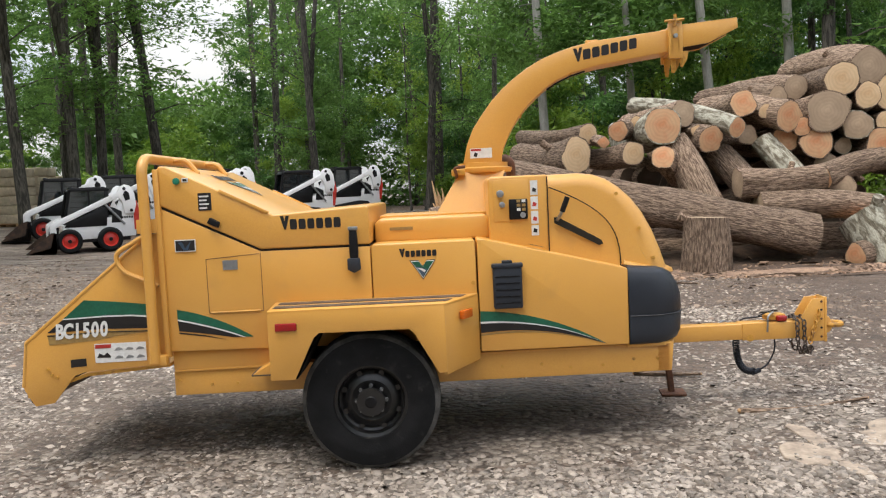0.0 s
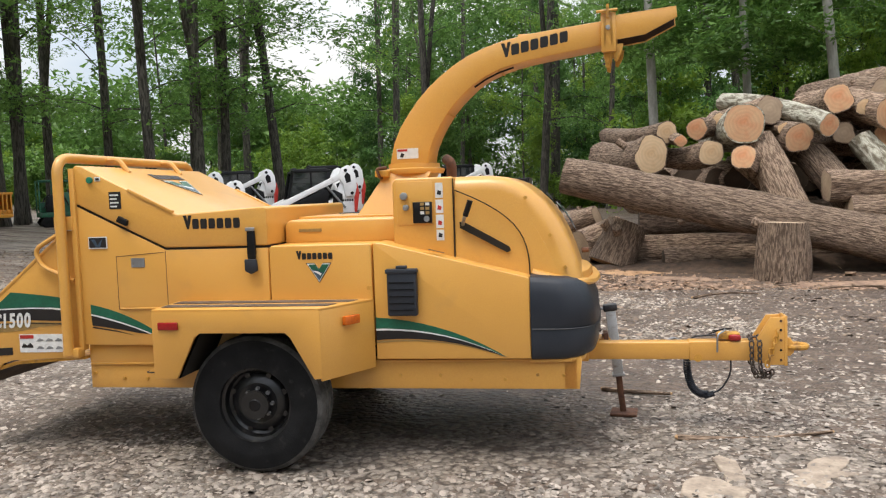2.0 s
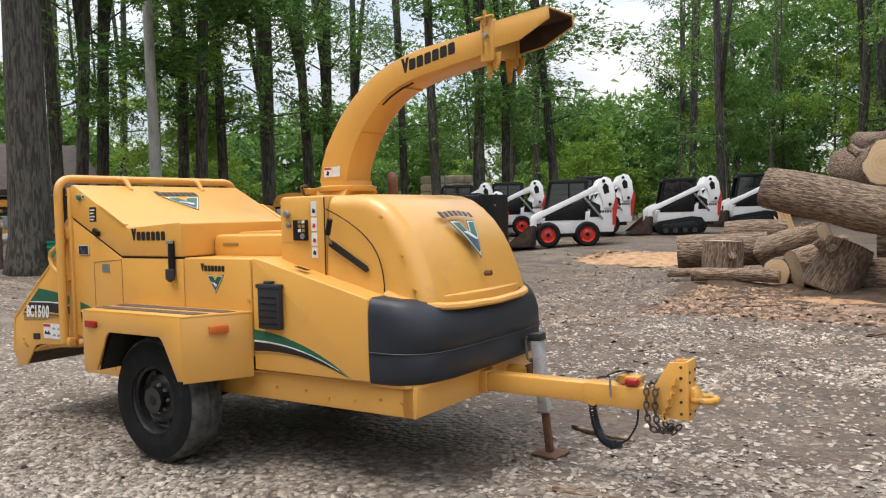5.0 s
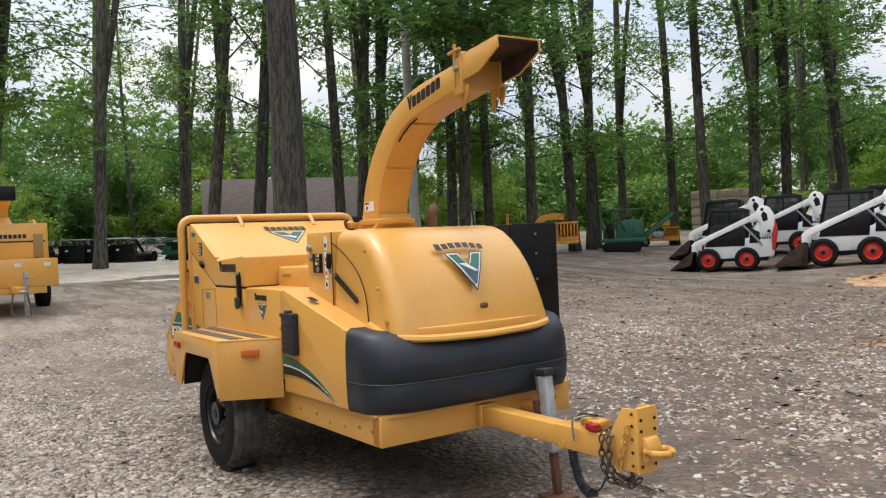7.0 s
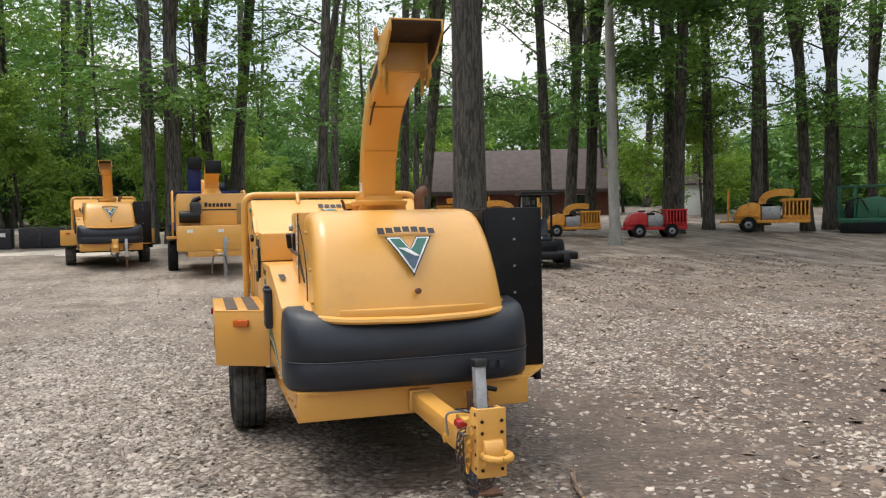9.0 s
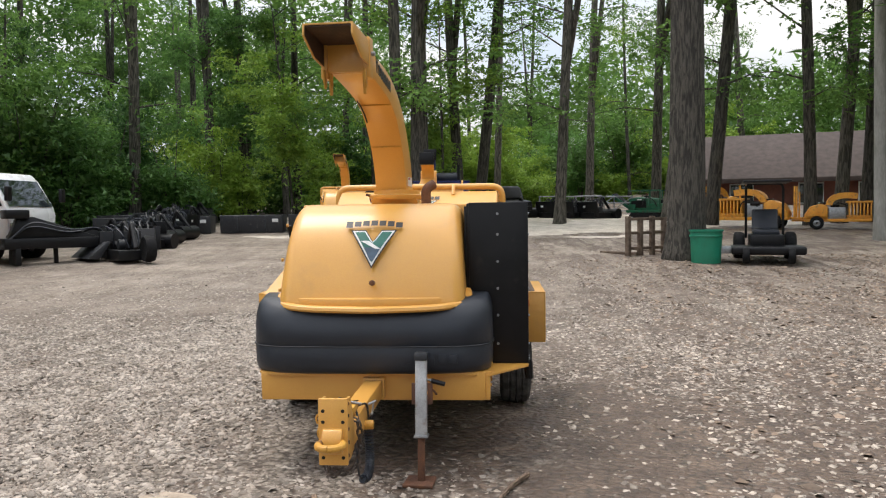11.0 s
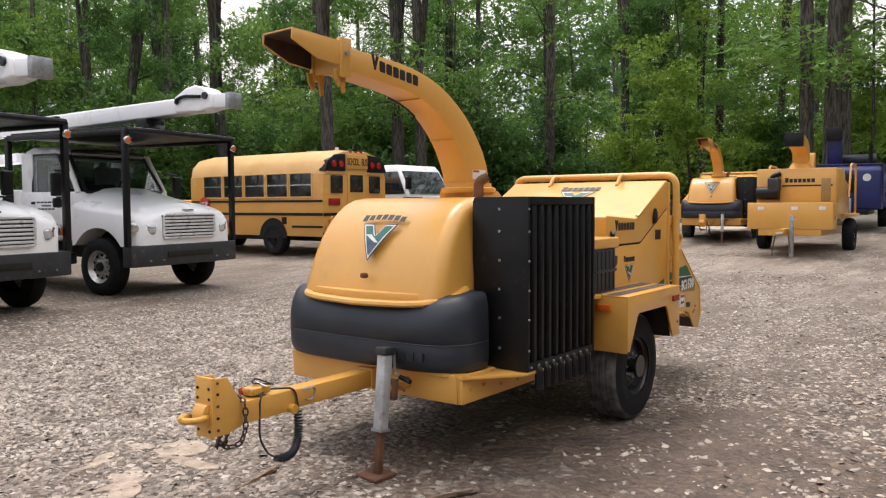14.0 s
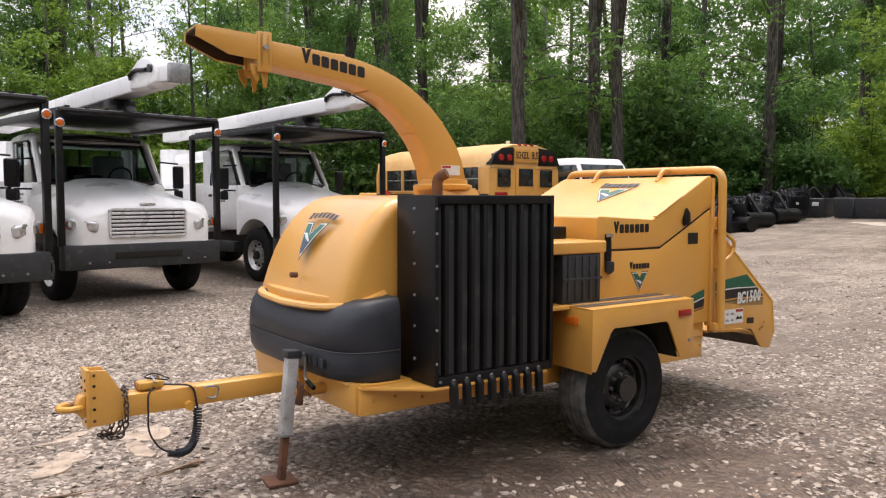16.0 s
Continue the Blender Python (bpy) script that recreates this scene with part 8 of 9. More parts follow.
def blue_chipper(m):
    """Large closed drum chipper: long rounded housing, tarp roll on top, upright chute tower; x is forward."""
    t = thing("drum_chipper", "dark navy blue drum chipper with closed chute tower", "wood chipper", m=m)
    body = part("engine_housing", prism([(-1.5, 0.55), (-1.62, 1.20), (-1.50, 1.66), (-1.2, 1.74), (0.62, 1.74), (0.80, 1.60), (0.86, 0.95), (0.80, 0.55)], -0.84, 0.84, "y", 0.05, 3), BLUEPAINT, t)
    part("roof_plate", box(-1.45, 0.66, -0.88, 0.88, 1.73, 1.78, 0.015), BLUEPAINT, body)
    for s in (-1, 1):
        part("side_door", box(-1.1, 0.5, min(s * 0.84, s * 0.86), max(s * 0.84, s * 0.86), 0.72, 1.60, 0.012), BLUEPAINT, body)
        part("door_latch", box(-0.34, -0.24, min(s * 0.86, s * 0.885), max(s * 0.86, s * 0.885), 1.10, 1.22, 0.008), STEEL, body)
        part("round_badge", cyl((-0.7, s * 0.858, 1.42), (-0.7, s * 0.868, 1.42), 0.10, seg=18), DECALWHITE, body, "round white badge")
        simple_wheel(t, -1.05, s * 0.82, 0.40, 0.24, s, BLACK, 0.52)
        part("fender", prism([(-1.6, 0.62), (-1.5, 0.88), (-0.6, 0.88), (-0.5, 0.62), (-0.58, 0.60), (-0.66, 0.82), (-1.44, 0.82), (-1.52, 0.60)], s * 0.70, s * 0.98, "y", 0.01), BLUEPAINT, t)
    part("front_badge", cyl((0.835, 0.50, 1.40), (0.85, 0.50, 1.40), 0.10, seg=18), DECALWHITE, body, "round white badge")
    part("front_grille", box(0.82, 0.87, -0.5, 0.25, 1.0, 1.5, 0.01), BLACK, body)
    part("tarp_roll", cyl((-0.55, -0.30, 1.92), (-0.55, 0.66, 1.92), 0.17, seg=16, bevel=0.04), BLACKPLASTIC, t, "dark rolled tarpaulin on the roof")
    tower = part("chute_tower", prism([(-0.20, 1.76), (-0.28, 2.50), (-0.10, 2.72), (0.26, 2.74), (0.30, 2.46), (0.22, 1.76)], -0.52, -0.16, "y", 0.03, 2), BLUEPAINT, t)
    part("chute_mouth", box(0.22, 0.42, -0.54, -0.14, 2.44, 2.78, 0.02), BLACK, tower, "black chute mouth")
    part("chute_ram", tube([(-0.32, -0.34, 1.80), (-0.62, -0.34, 2.12), (-0.30, -0.34, 2.42)], 0.045, 7), BLUEPAINT, tower)
    part("exhaust_pipe", tube([(0.35, 0.55, 1.76), (0.35, 0.55, 2.28)], 0.05, 8), BLACK, t)
    part("feed_table", prism([(-2.5, 0.62), (-2.5, 1.30), (-1.6, 1.40), (-1.5, 0.62)], -0.72, 0.72, "y", 0.02), BLUEPAINT, t)
    part("frame", box(-2.4, 0.9, -0.55, 0.55, 0.42, 0.56, 0.01), BLACK, t)
    part("tongue", box(0.9, 1.9, -0.07, 0.07, 0.44, 0.56, 0.01), BLACK, t)
    part("jack_post", box(1.30, 1.38, 0.10, 0.18, 0.02, 0.85, 0.005), STEEL, t)


blue_chipper(pose(-18.8, -1.02, ground_z(-18.8, -1.02), 0, 0, 6))


def implement(m, kind, label):
    """Dark hydraulic attachment for a loader, lying on the ground."""
    r = random.Random(kind)
    t = thing("loader_attachment", label, "attachment", "row of loader attachments", m=m)
    part("frame", box(-0.6, 0.6, -0.35, 0.35, 0.05, 0.30, 0.02), BLACK, t)
    part("mount_plate", prism([(-0.55, 0.1), (-0.62, 0.75), (-0.55, 0.75), (-0.45, 0.1)], -0.5, 0.5, "y", 0.01), BLACK, t)
    part("motor", cyl((0.0, -0.2, 0.42), (0.0, 0.3, 0.42), 0.13, seg=12), GREYBUMPER, t)
    part("arm", tube(rounded([(0.1, 0, 0.3), (0.35, 0.05, 0.75 + 0.2 * (kind % 2)), (0.85, 0.0, 0.35)], 0.1), 0.06, 7), BLACK, t)
    for k in range(3):
        part("hose", tube(rounded([(-0.4, -0.2 + 0.2 * k, 0.3), (-0.2, -0.25 + 0.22 * k, 0.85 + 0.1 * r.random()), (0.2, -0.15 + 0.2 * k, 0.7), (0.25, 0.1 * k, 0.35)], 0.2), 0.022, 5), BLACKPLASTIC, t)
    if kind % 3 == 0:
        part("drum", cyl((0.7, -0.55, 0.24), (0.7, 0.55, 0.24), 0.22, seg=14), BLACK, t)
    elif kind % 3 == 1:
        part("side_wheel", revolve([(0.12, -0.1), (0.30, -0.12), (0.33, -0.04), (0.33, 0.04), (0.30, 0.12), (0.12, 0.1)], (0.8, 0.3, 0.33), 18), RUBBER, t)
    else:
        part("tine_frame", prism([(0.6, 0.05), (0.65, 0.7), (0.75, 0.7), (1.1, 0.05)], -0.45, 0.45, "y", 0.01), BLACK, t)
    part("tag", box(-0.63, -0.62, 0.1, 0.22, 0.5, 0.58, 0), DECALWHITE, t)
    return t


KINDS = [implement(pose(-12.6, -8.4, ground_z(-12.6, -8.4), 0, 0, 40), 1, "black hydraulic loader attachment lying on gravel"),
         implement(pose(-13.6, -9.2, ground_z(-13.6, -9.2), 0, 0, 60), 3, "black hydraulic loader attachment with a drum"),
         implement(pose(-14.4, -8.9, ground_z(-14.4, -8.9), 0, 0, 20), 2, "black hydraulic loader attachment with a fork frame")]
ri = random.Random(21)
for i in range(27):
    f = i / 26
    x, y = -14.8 - 15.5 * f, -9.2 - 4.4 * f + ri.uniform(-0.5, 0.5)
    copy_thing(KINDS[i % 3], pose(x, y, ground_z(x, y), 0, 0, ri.uniform(0, 360)))
for i in range(10):
    x, y = -27.0 - 0.3 * i, 5.0 - 1.05 * i + ri.uniform(-0.3, 0.3)
    copy_thing(KINDS[(i + 1) % 3], pose(x, y, ground_z(x, y), 0, 0, ri.uniform(0, 360)))


def tube_frame(m, label):
    """Upright galvanised tube frame with bars, as stored beside the attachments."""
    t = thing("tube_frame", label, "metal frame", "stored tube frames", m=m)
    for x in (-0.6, 0.6):
        part("upright", tube([(x, 0, 0), (x, 0, 0.95)], 0.03, 6), STEEL, t)
        part("foot", box(x - 0.05, x + 0.05, -0.35, 0.35, 0.0, 0.06, 0.008), STEEL, t)
    for z in (0.32, 0.66, 0.93):
        part("crossbar", tube([(-0.62, 0, z), (0.62, 0, z)], 0.028, 6), STEEL, t)
    part("brace", tube([(-0.58, 0.02, 0.1), (0.58, 0.02, 0.9)], 0.022, 6), STEEL, t)
    return t


TF = tube_frame(pose(-28.2, 4.2, ground_z(-28.2, 4.2), 0, 0, 80), "bright galvanised tube frame stored at the far edge")
for x, y, h in ((-28.0, 5.2, 95), (-27.6, 5.9, 70), (-28.6, 3.2, 110), (-28.9, 4.8, 60), (-28.4, -0.6, 85)):
    copy_thing(TF, pose(x, y, ground_z(x, y), 0, 0, h))


def big_attachment(m):
    t = thing("trencher_attachment", "large black trencher attachment with hoses and a spare wheel", "attachment", m=m)
    part("main_frame", box(-1.0, 1.0, -0.3, 0.3, 0.45, 0.75, 0.02), BLACK, t)
    part("boom", prism([(-0.9, 0.7), (-0.7, 1.35), (-0.4, 1.35), (0.9, 0.75), (1.7, 0.55), (1.7, 0.4), (0.2, 0.5)], -0.12, 0.12, "y", 0.02), BLACK, t)
    part("wheel", revolve([(0.14, -0.11), (0.32, -0.13), (0.36, -0.05), (0.36, 0.05), (0.32, 0.13), (0.14, 0.11)], (1.5, 0.25, 0.55), 22), RUBBER, t)
    part("blade", prism([(0.5, 0.12), (0.9, 0.6), (1.0, 0.6), (0.75, 0.1)], -0.6, 0.6, "y", 0.01), GREYBUMPER, t)
    part("stand", box(0.0, 0.08, -0.04, 0.04, 0.0, 0.5, 0.005), BLACK, t)
    part("stand", box(-0.8, -0.7, -0.3, 0.3, 0.0, 0.5, 0.005), BLACK, t)
    for k in range(5):
        part("hose", tube(rounded([(-0.9, -0.25 + 0.1 * k, 0.7), (-0.5, -0.3 + 0.12 * k, 1.25 - 0.12 * k), (0.3, -0.3 + 0.13 * k, 0.95 - 0.08 * k), (0.9, -0.1 + 0.05 * k, 1.05), (1.1, 0, 0.7)], 0.25), 0.025, 5), BLACKPLASTIC, t)
    part("valve_bank", box(-0.95, -0.5, -0.25, 0.25, 1.3, 1.55, 0.03), BLACK, t)


big_attachment(pose(-12.3, -10.1, ground_z(-12.3, -10.1), 0, 0, 135) @ Matrix.Diagonal((1.15, 1.15, 0.85, 1)))


def trough(m, paint, label):
    t = thing("steel_trough", label, "skid bucket", "dark steel troughs", m=m)
    part("shell", prism([(-0.45, 0.0), (-0.55, 0.62), (-0.50, 0.64), (-0.38, 0.06), (0.38, 0.06), (0.50, 0.64), (0.55, 0.62), (0.45, 0.0)], -1.1, 1.1, "y", 0.01), paint, t)
    for s in (-1, 1):
        part("end_plate", prism([(-0.45, 0.0), (-0.55, 0.62), (0.55, 0.62), (0.45, 0.0)], s * 1.1, s * 1.08, "y", 0.005), paint, t)
        part("rib", box(0.46, 0.56, s * 0.5 - 0.03, s * 0.5 + 0.03, 0.05, 0.6, 0.01), paint, t)
    part("tag", box(0.53, 0.56, 0.75, 0.95, 0.38, 0.5, 0.002), DECALWHITE, t)
    return t


TR = trough(pose(-21.5, -10.6, ground_z(-21.5, -10.6), 0, 0, 10), GREYBUMPER, "dark slate steel bucket lying at the yard's edge")
for x, y, h in ((-21.7, -8.0, 6), (-22.0, -5.6, 4), (-22.6, -13.0, 14), (-24.5, -13.9, 20), (-26.5, -14.8, 24), (-20.8, -12.2, 10)):
    copy_thing(TR, pose(x, y, ground_z(x, y), 0, 0, h))


def tracked_machine(m, paint, label, size=1.0, boom=True):
    """Far-off compact tracked machine: undercarriage, engine deck, cutter boom."""
    t = thing("tracked_machine", label, "machine", "machines at the far edge", m=m @ Matrix.Diagonal((size, size, size, 1)))
    for s in (-1, 1):
        part("track", prism([(-1.0, 0.2), (-0.85, 0.0), (0.85, 0.0), (1.0, 0.2), (0.85, 0.42), (-0.85, 0.42)], s * 0.45, s * 0.75, "y", 0.03), RUBBER, t)
    part("deck", box(-1.2, 1.0, -0.7, 0.7, 0.42, 0.62, 0.02), paint, t)
    part("engine_cover", prism([(-1.15, 0.6), (-1.1, 1.35), (-0.6, 1.5), (0.2, 1.4), (0.3, 0.6)], -0.6, 0.6, "y", 0.06, 3), paint, t)
    part("radiator_grille", box(-0.9, 0.1, -0.62, -0.605, 0.75, 1.25, 0.005), BLACK, t)
    part("fuel_tank", box(0.35, 0.9, -0.62, 0.1, 0.62, 1.05, 0.04), paint, t)
    part("control_post", box(0.4, 0.7, 0.15, 0.55, 0.62, 1.3, 0.03), BLACK, t)
    part("muffler", cyl((-0.4, 0.2, 1.4), (-0.4, 0.2, 1.75), 0.06, seg=8), RUST, t)
    if boom:
        part("boom", tube(rounded([(0.7, 0, 0.7), (1.1, 0, 1.45), (1.8, 0, 1.2), (2.0, 0, 0.5)], 0.2), 0.10, 7), paint, t)
        part("cutter_guard", prism([(1.55, 0.15), (1.62, 0.62), (2.0, 0.75), (2.38, 0.60), (2.42, 0.15)], -0.35, 0.35, "y", 0.05), paint, t)
    part("label_panel", box(-0.5, -0.2, -0.625, -0.61, 1.28, 1.36, 0), DECALWHITE, t)
    part("conveyor", prism([(-1.1, 0.75), (-2.5, 1.75), (-2.55, 1.58), (-1.2, 0.55)], -0.28, 0.28, "y", 0.02), paint, t)
    part("conveyor_belt", prism([(-1.15, 0.80), (-2.5, 1.77), (-2.5, 1.80), (-1.15, 0.83)], -0.22, 0.22, "y", 0), RUBBER, t)
    for x in (0.3, 0.95):
        for s in (-1, 1):
            part("frame_post", box(x, x + 0.06, s * 0.60 - 0.03, s * 0.60 + 0.03, 0.62, 1.95, 0.01), paint, t)
    for s in (-1, 1):
        part("frame_rail", box(-1.1, 1.02, s * 0.60 - 0.03, s * 0.60 + 0.03, 1.90, 1.97, 0.01), paint, t)
        part("side_hose", tube(rounded([(-0.2, s * 0.62, 0.9), (0.1, s * 0.68, 1.5), (0.6, s * 0.66, 1.3), (0.8, s * 0.62, 0.8)], 0.2), 0.03, 5), BLACK, t)
        part("tool_locker", box(-1.0, -0.6, s * 0.61, s * 0.70, 0.65, 1.0, 0.02), paint, t)
    part("exhaust_guard", box(-0.55, -0.25, 0.05, 0.35, 1.4, 1.6, 0.02), BLACK, t)
    return t


def stands(x, y, h):
    return pose(x, y, ground_z(x, y), 0, 0, h)


def grinder(m, paint, label, tall=True):
    """Far-off towed grinder: wheels, frame, engine deck, slatted side, arched hood; x is forward."""
    t = thing("towed_grinder", label, "machine", "machines at the far edge", m=m)
    part("frame", box(-1.5, 1.5, -0.55, 0.55, 0.38, 0.52, 0.02), paint, t)
    part("tongue", box(1.5, 2.1, -0.06, 0.06, 0.40, 0.50, 0.01), paint, t)
    part("front_cover", prism([(0.45, 0.5), (0.45, 1.15), (0.75, 1.30), (1.25, 1.15), (1.5, 0.75), (1.5, 0.5)], -0.5, 0.5, "y", 0.06, 3), paint, t)
    part("engine", box(-0.35, 0.42, -0.45, 0.45, 0.52, 1.10, 0.04), STEEL, t, "grey engine block")
    part("air_filter", cyl((-0.1, -0.5, 1.15), (0.3, -0.5, 1.15), 0.10, seg=10), BLACK, t)
    side = part("side_frame", box(-1.5, -0.42, -0.50, 0.50, 0.52, 0.70, 0.02), paint, t)
    for k in range(7):
        part("slat", box(-1.48 + 0.155 * k, -1.42 + 0.155 * k, -0.54, 0.54, 0.55, 1.32, 0.008), paint, side)
    part("top_rail", box(-1.52, -0.38, -0.56, 0.56, 1.30, 1.40, 0.02), paint, side)
    part("seat", box(0.5, 0.8, -0.2, 0.2, 1.28, 1.36, 0.03), BLACK, t)
    if tall:
        out = bez((0.55, 1.2), (0.45, 2.0), (-0.9, 1.78), 8)
        inn = bez((0.25, 1.2), (0.2, 1.65), (-0.85, 1.50), 8)
        part("hood_arch", rings_mesh([[(p[0], -0.4, p[1]), (p[0], 0.4, p[1]), (q[0], 0.4, q[1]), (q[0], -0.4, q[1])] for p, q in zip(out, inn)]), paint, t)
        part("post", box(1.7, 1.78, -0.3, -0.22, 0.5, 1.9, 0.01), paint, t)
        part("post", box(1.7, 1.78, 0.22, 0.3, 0.5, 1.9, 0.01), paint, t)
    for s in (-1, 1):
        for x in ((0.95,) if tall else (0.9, -0.7)):
            simple_wheel(t, x, s * 0.70, 0.33, 0.2, s, STEEL, 0.5)
            part("mudguard", box(x - 0.4, x + 0.4, min(s * 0.56, s * 0.82), max(s * 0.56, s * 0.82), 0.68, 0.72, 0.01), paint, t)
    part("hose", tube(rounded([(0.2, -0.5, 1.0), (0.0, -0.6, 1.35), (-0.5, -0.55, 1.2), (-0.6, -0.5, 0.8)], 0.15), 0.03, 5), BLACK, t)
    return t


RM = grinder(stands(-19.2, 14.6, 250) @ Matrix.Scale(0.72, 4), REDPAINT, "small red stump grinder at the far edge", False)
OM = grinder(stands(-20.2, 20.5, 235) @ Matrix.Scale(0.92, 4), ORANGEPAINT, "orange towed grinder at the far edge")
copy_thing(OM, stands(-20.6, 12.0, 250) @ Matrix.Scale(0.72, 4))
copy_thing(OM, stands(-21.4, 9.6, 60) @ Matrix.Scale(0.8, 4))
copy_thing(OM, stands(-19.0, 26.4, 225) @ Matrix.Scale(0.68, 4))
copy_thing(OM, stands(-25.6, 9.4, 110) @ Matrix.Scale(0.8, 4))
GM = tracked_machine(stands(-18.3, 23.2, 223) @ Matrix.Diagonal((0.86, 0.86, 0.92, 1)), GREENPAINT, "dark green forestry machine at the far edge", 1.0, False)
copy_thing(GM, stands(-27.2, 7.2, 45) @ Matrix.Diagonal((0.86, 0.86, 0.66, 1)))


def mower(m):
    t = thing("ride_on_mower", "black ride-on mower with roll bar beside the green tub", "mower", m=m)
    part("deck", box(-0.2, 0.9, -0.75, 0.75, 0.18, 0.36, 0.05, 3), BLACK, t)
    part("seat", prism([(-0.6, 0.6), (-0.75, 1.15), (-0.62, 1.17), (-0.48, 0.72), (0.0, 0.7), (0.0, 0.58)], -0.28, 0.28, "y", 0.04, 3), BLACKPLASTIC, t)
    part("frame", box(-1.0, 0.4, -0.35, 0.35, 0.32, 0.6, 0.03), BLACK, t)
    part("roll_bar", tube(rounded([(-0.75, -0.4, 0.5), (-0.75, -0.4, 1.75), (-0.75, 0.4, 1.75), (-0.75, 0.4, 0.5)], 0.12), 0.03, 7), BLACK, t)
    part("canopy", box(-0.95, 0.35, -0.5, 0.5, 1.75, 1.80, 0.02), BLACK, t)
    for s in (-1, 1):
        simple_wheel(t, -0.7, s * 0.55, 0.32, 0.24, s, BLACK, 0.5)
        simple_wheel(t, 0.95, s * 0.45, 0.17, 0.14, s, BLACK, 0.5)
    part("chute_guard", box(0.1, 0.7, -1.0, -0.75, 0.2, 0.35, 0.02), STEEL, t)


mower(stands(-11.7, 6.75, 345))

tub = thing("plastic_tub", "round bright green plastic tub standing on the gravel", "tub", m=stands(-11.42, 5.36, 0) @ Matrix.Diagonal((0.82, 0.82, 0.88, 1)))
part("shell", revolve([(0.33, 0.02), (0.38, 0.0), (0.42, 0.78), (0.45, 0.80), (0.45, 0.84), (0.405, 0.84), (0.36, 0.05), (0.0, 0.05)], (0, 0, 0), 28, axis="z", caps=False), GREENPLASTIC, tub)
part("rim_band", revolve([(0.425, 0.66), (0.44, 0.68), (0.43, 0.72)], (0, 0, 0), 28, axis="z", caps=False), GREENPLASTIC, tub)

rack = thing("fork_rack", "weathered tan fork rack standing near the big tree", "rack", m=stands(-13.2, 4.55, 128))
RACKTAN = material("weathered_tan_paint", (0.17, 0.125, 0.09), (0.085, 0.06, 0.043), rough=0.8, scale=7, fine=50, bump=0.2)
for k in range(5):
    part("upright", box(-0.93 + 0.42 * k, -0.81 + 0.42 * k, -0.05, 0.05, 0.0, 0.95 - 0.05 * (k % 2), 0.01), RACKTAN, rack)
for z in (0.18, 0.55, 0.88):
    part("cross_rail", box(-0.95, 0.95, -0.03, 0.03, z - 0.035, z + 0.035, 0.01), RACKTAN, rack)
for k in range(2):
    part("tine", box(-0.6 + 1.1 * k, -0.48 + 1.1 * k, 0.0, 1.2, 0.02, 0.08, 0.008), RACKTAN, rack)


def house():
    t = thing("house", "low brick house with brown shingle roof behind trees", "house", m=pose(-42.0, 18.6, 1.7, 0, 0, -18))
    W, L, H, R = 4.5, 5.2, 1.6, 4.2
    part("wall", box(-W, W, -L, L, -0.5, H, 0.02), BRICKRED, t, "red brick wall")
    for s in (-1, 1):
        part("roof", prism([(s * (W + 0.6), H - 0.25), (s * (W + 0.6), H), (0, R + 0.2), (0, R - 0.05)], -L - 0.4, L + 0.4, "y", 0.01), ROOFING, t, "brown shingle roof slope")
        part("gable", prism([(-W, H), (0, R - 0.1), (W, H)], s * L - 0.05, s * L + 0.05, "y", 0), BRICKRED, t)
    for y in (-3, 0.5, 3.4):
        w = part("window", box(W, W + 0.06, y - 0.6, y + 0.6, 0.2, 1.3, 0.01), GLASS, t)
        part("window_frame", tube([(W + 0.06, y - 0.6, 0.2), (W + 0.06, y + 0.6, 0.2), (W + 0.06, y + 0.6, 1.3), (W + 0.06, y - 0.6, 1.3), (W + 0.06, y - 0.6, 0.2)], 0.05, 4), DECALWHITE, w)


house()

shed = thing("white_shed", "small white shed among the trees at the far edge", "shed", m=pose(-34.5, 26.6, 1.5, 0, 0, -40))
part("wall", box(-0.9, 0.9, -0.8, 0.8, -0.3, 1.9, 0.02), WHITEPAINT, shed)
part("roof", prism([(-1.1, 1.85), (0, 2.4), (1.1, 1.85), (1.1, 1.95), (0, 2.52), (-1.1, 1.95)], -1.0, 1.0, "y", 0.01), ROOFING, shed)
part("door", box(0.9, 0.94, -0.4, 0.4, -0.3, 1.6, 0.01), WHITEPAINT, shed)


def dark_car(m, label):
    t = thing("parked_utv", label, "vehicle", "dark vehicles at the far edge", m=m)
    part("body", prism([(-1.6, 0.35), (-1.65, 0.95), (-0.9, 1.0), (0.7, 0.95), (1.6, 0.85), (1.7, 0.4)], -0.75, 0.75, "y", 0.06, 3), BLACK, t)
    part("cabin", prism([(-1.1, 1.0), (-0.9, 1.65), (0.35, 1.65), (0.85, 0.97)], -0.65, 0.65, "y", 0.16, 4), BLACK, t)
    for s in (-1, 1):
        part("side_window", prism([(-0.95, 1.05), (-0.8, 1.55), (0.3, 1.55), (0.68, 1.05)], s * 0.655, s * 0.665, "y", 0), GLASS, t)
        for x in (-1.05, 1.05):
            simple_wheel(t, x, s * 0.70, 0.34, 0.24, s, STEEL, 0.5)
    part("bumper", box(1.6, 1.8, -0.7, 0.7, 0.4, 0.6, 0.03), BLACK, t)
    return t


DC = dark_car(stands(-28.5, 1.2, 20) @ Matrix.Scale(0.85, 4), "dark vehicle parked under the trees at the far edge")
copy_thing(DC, stands(-28.0, -2.0, 35) @ Matrix.Scale(0.85, 4))


def pale_strip():
    """Strip of crushed pale stone along the far side."""
    heap("sand_strip", -25.6, 1.4, 7.6, 10.5, 0.13, PALESTONE, "pale crushed stone strip at the yard's far side", 5.0)


pale_strip()

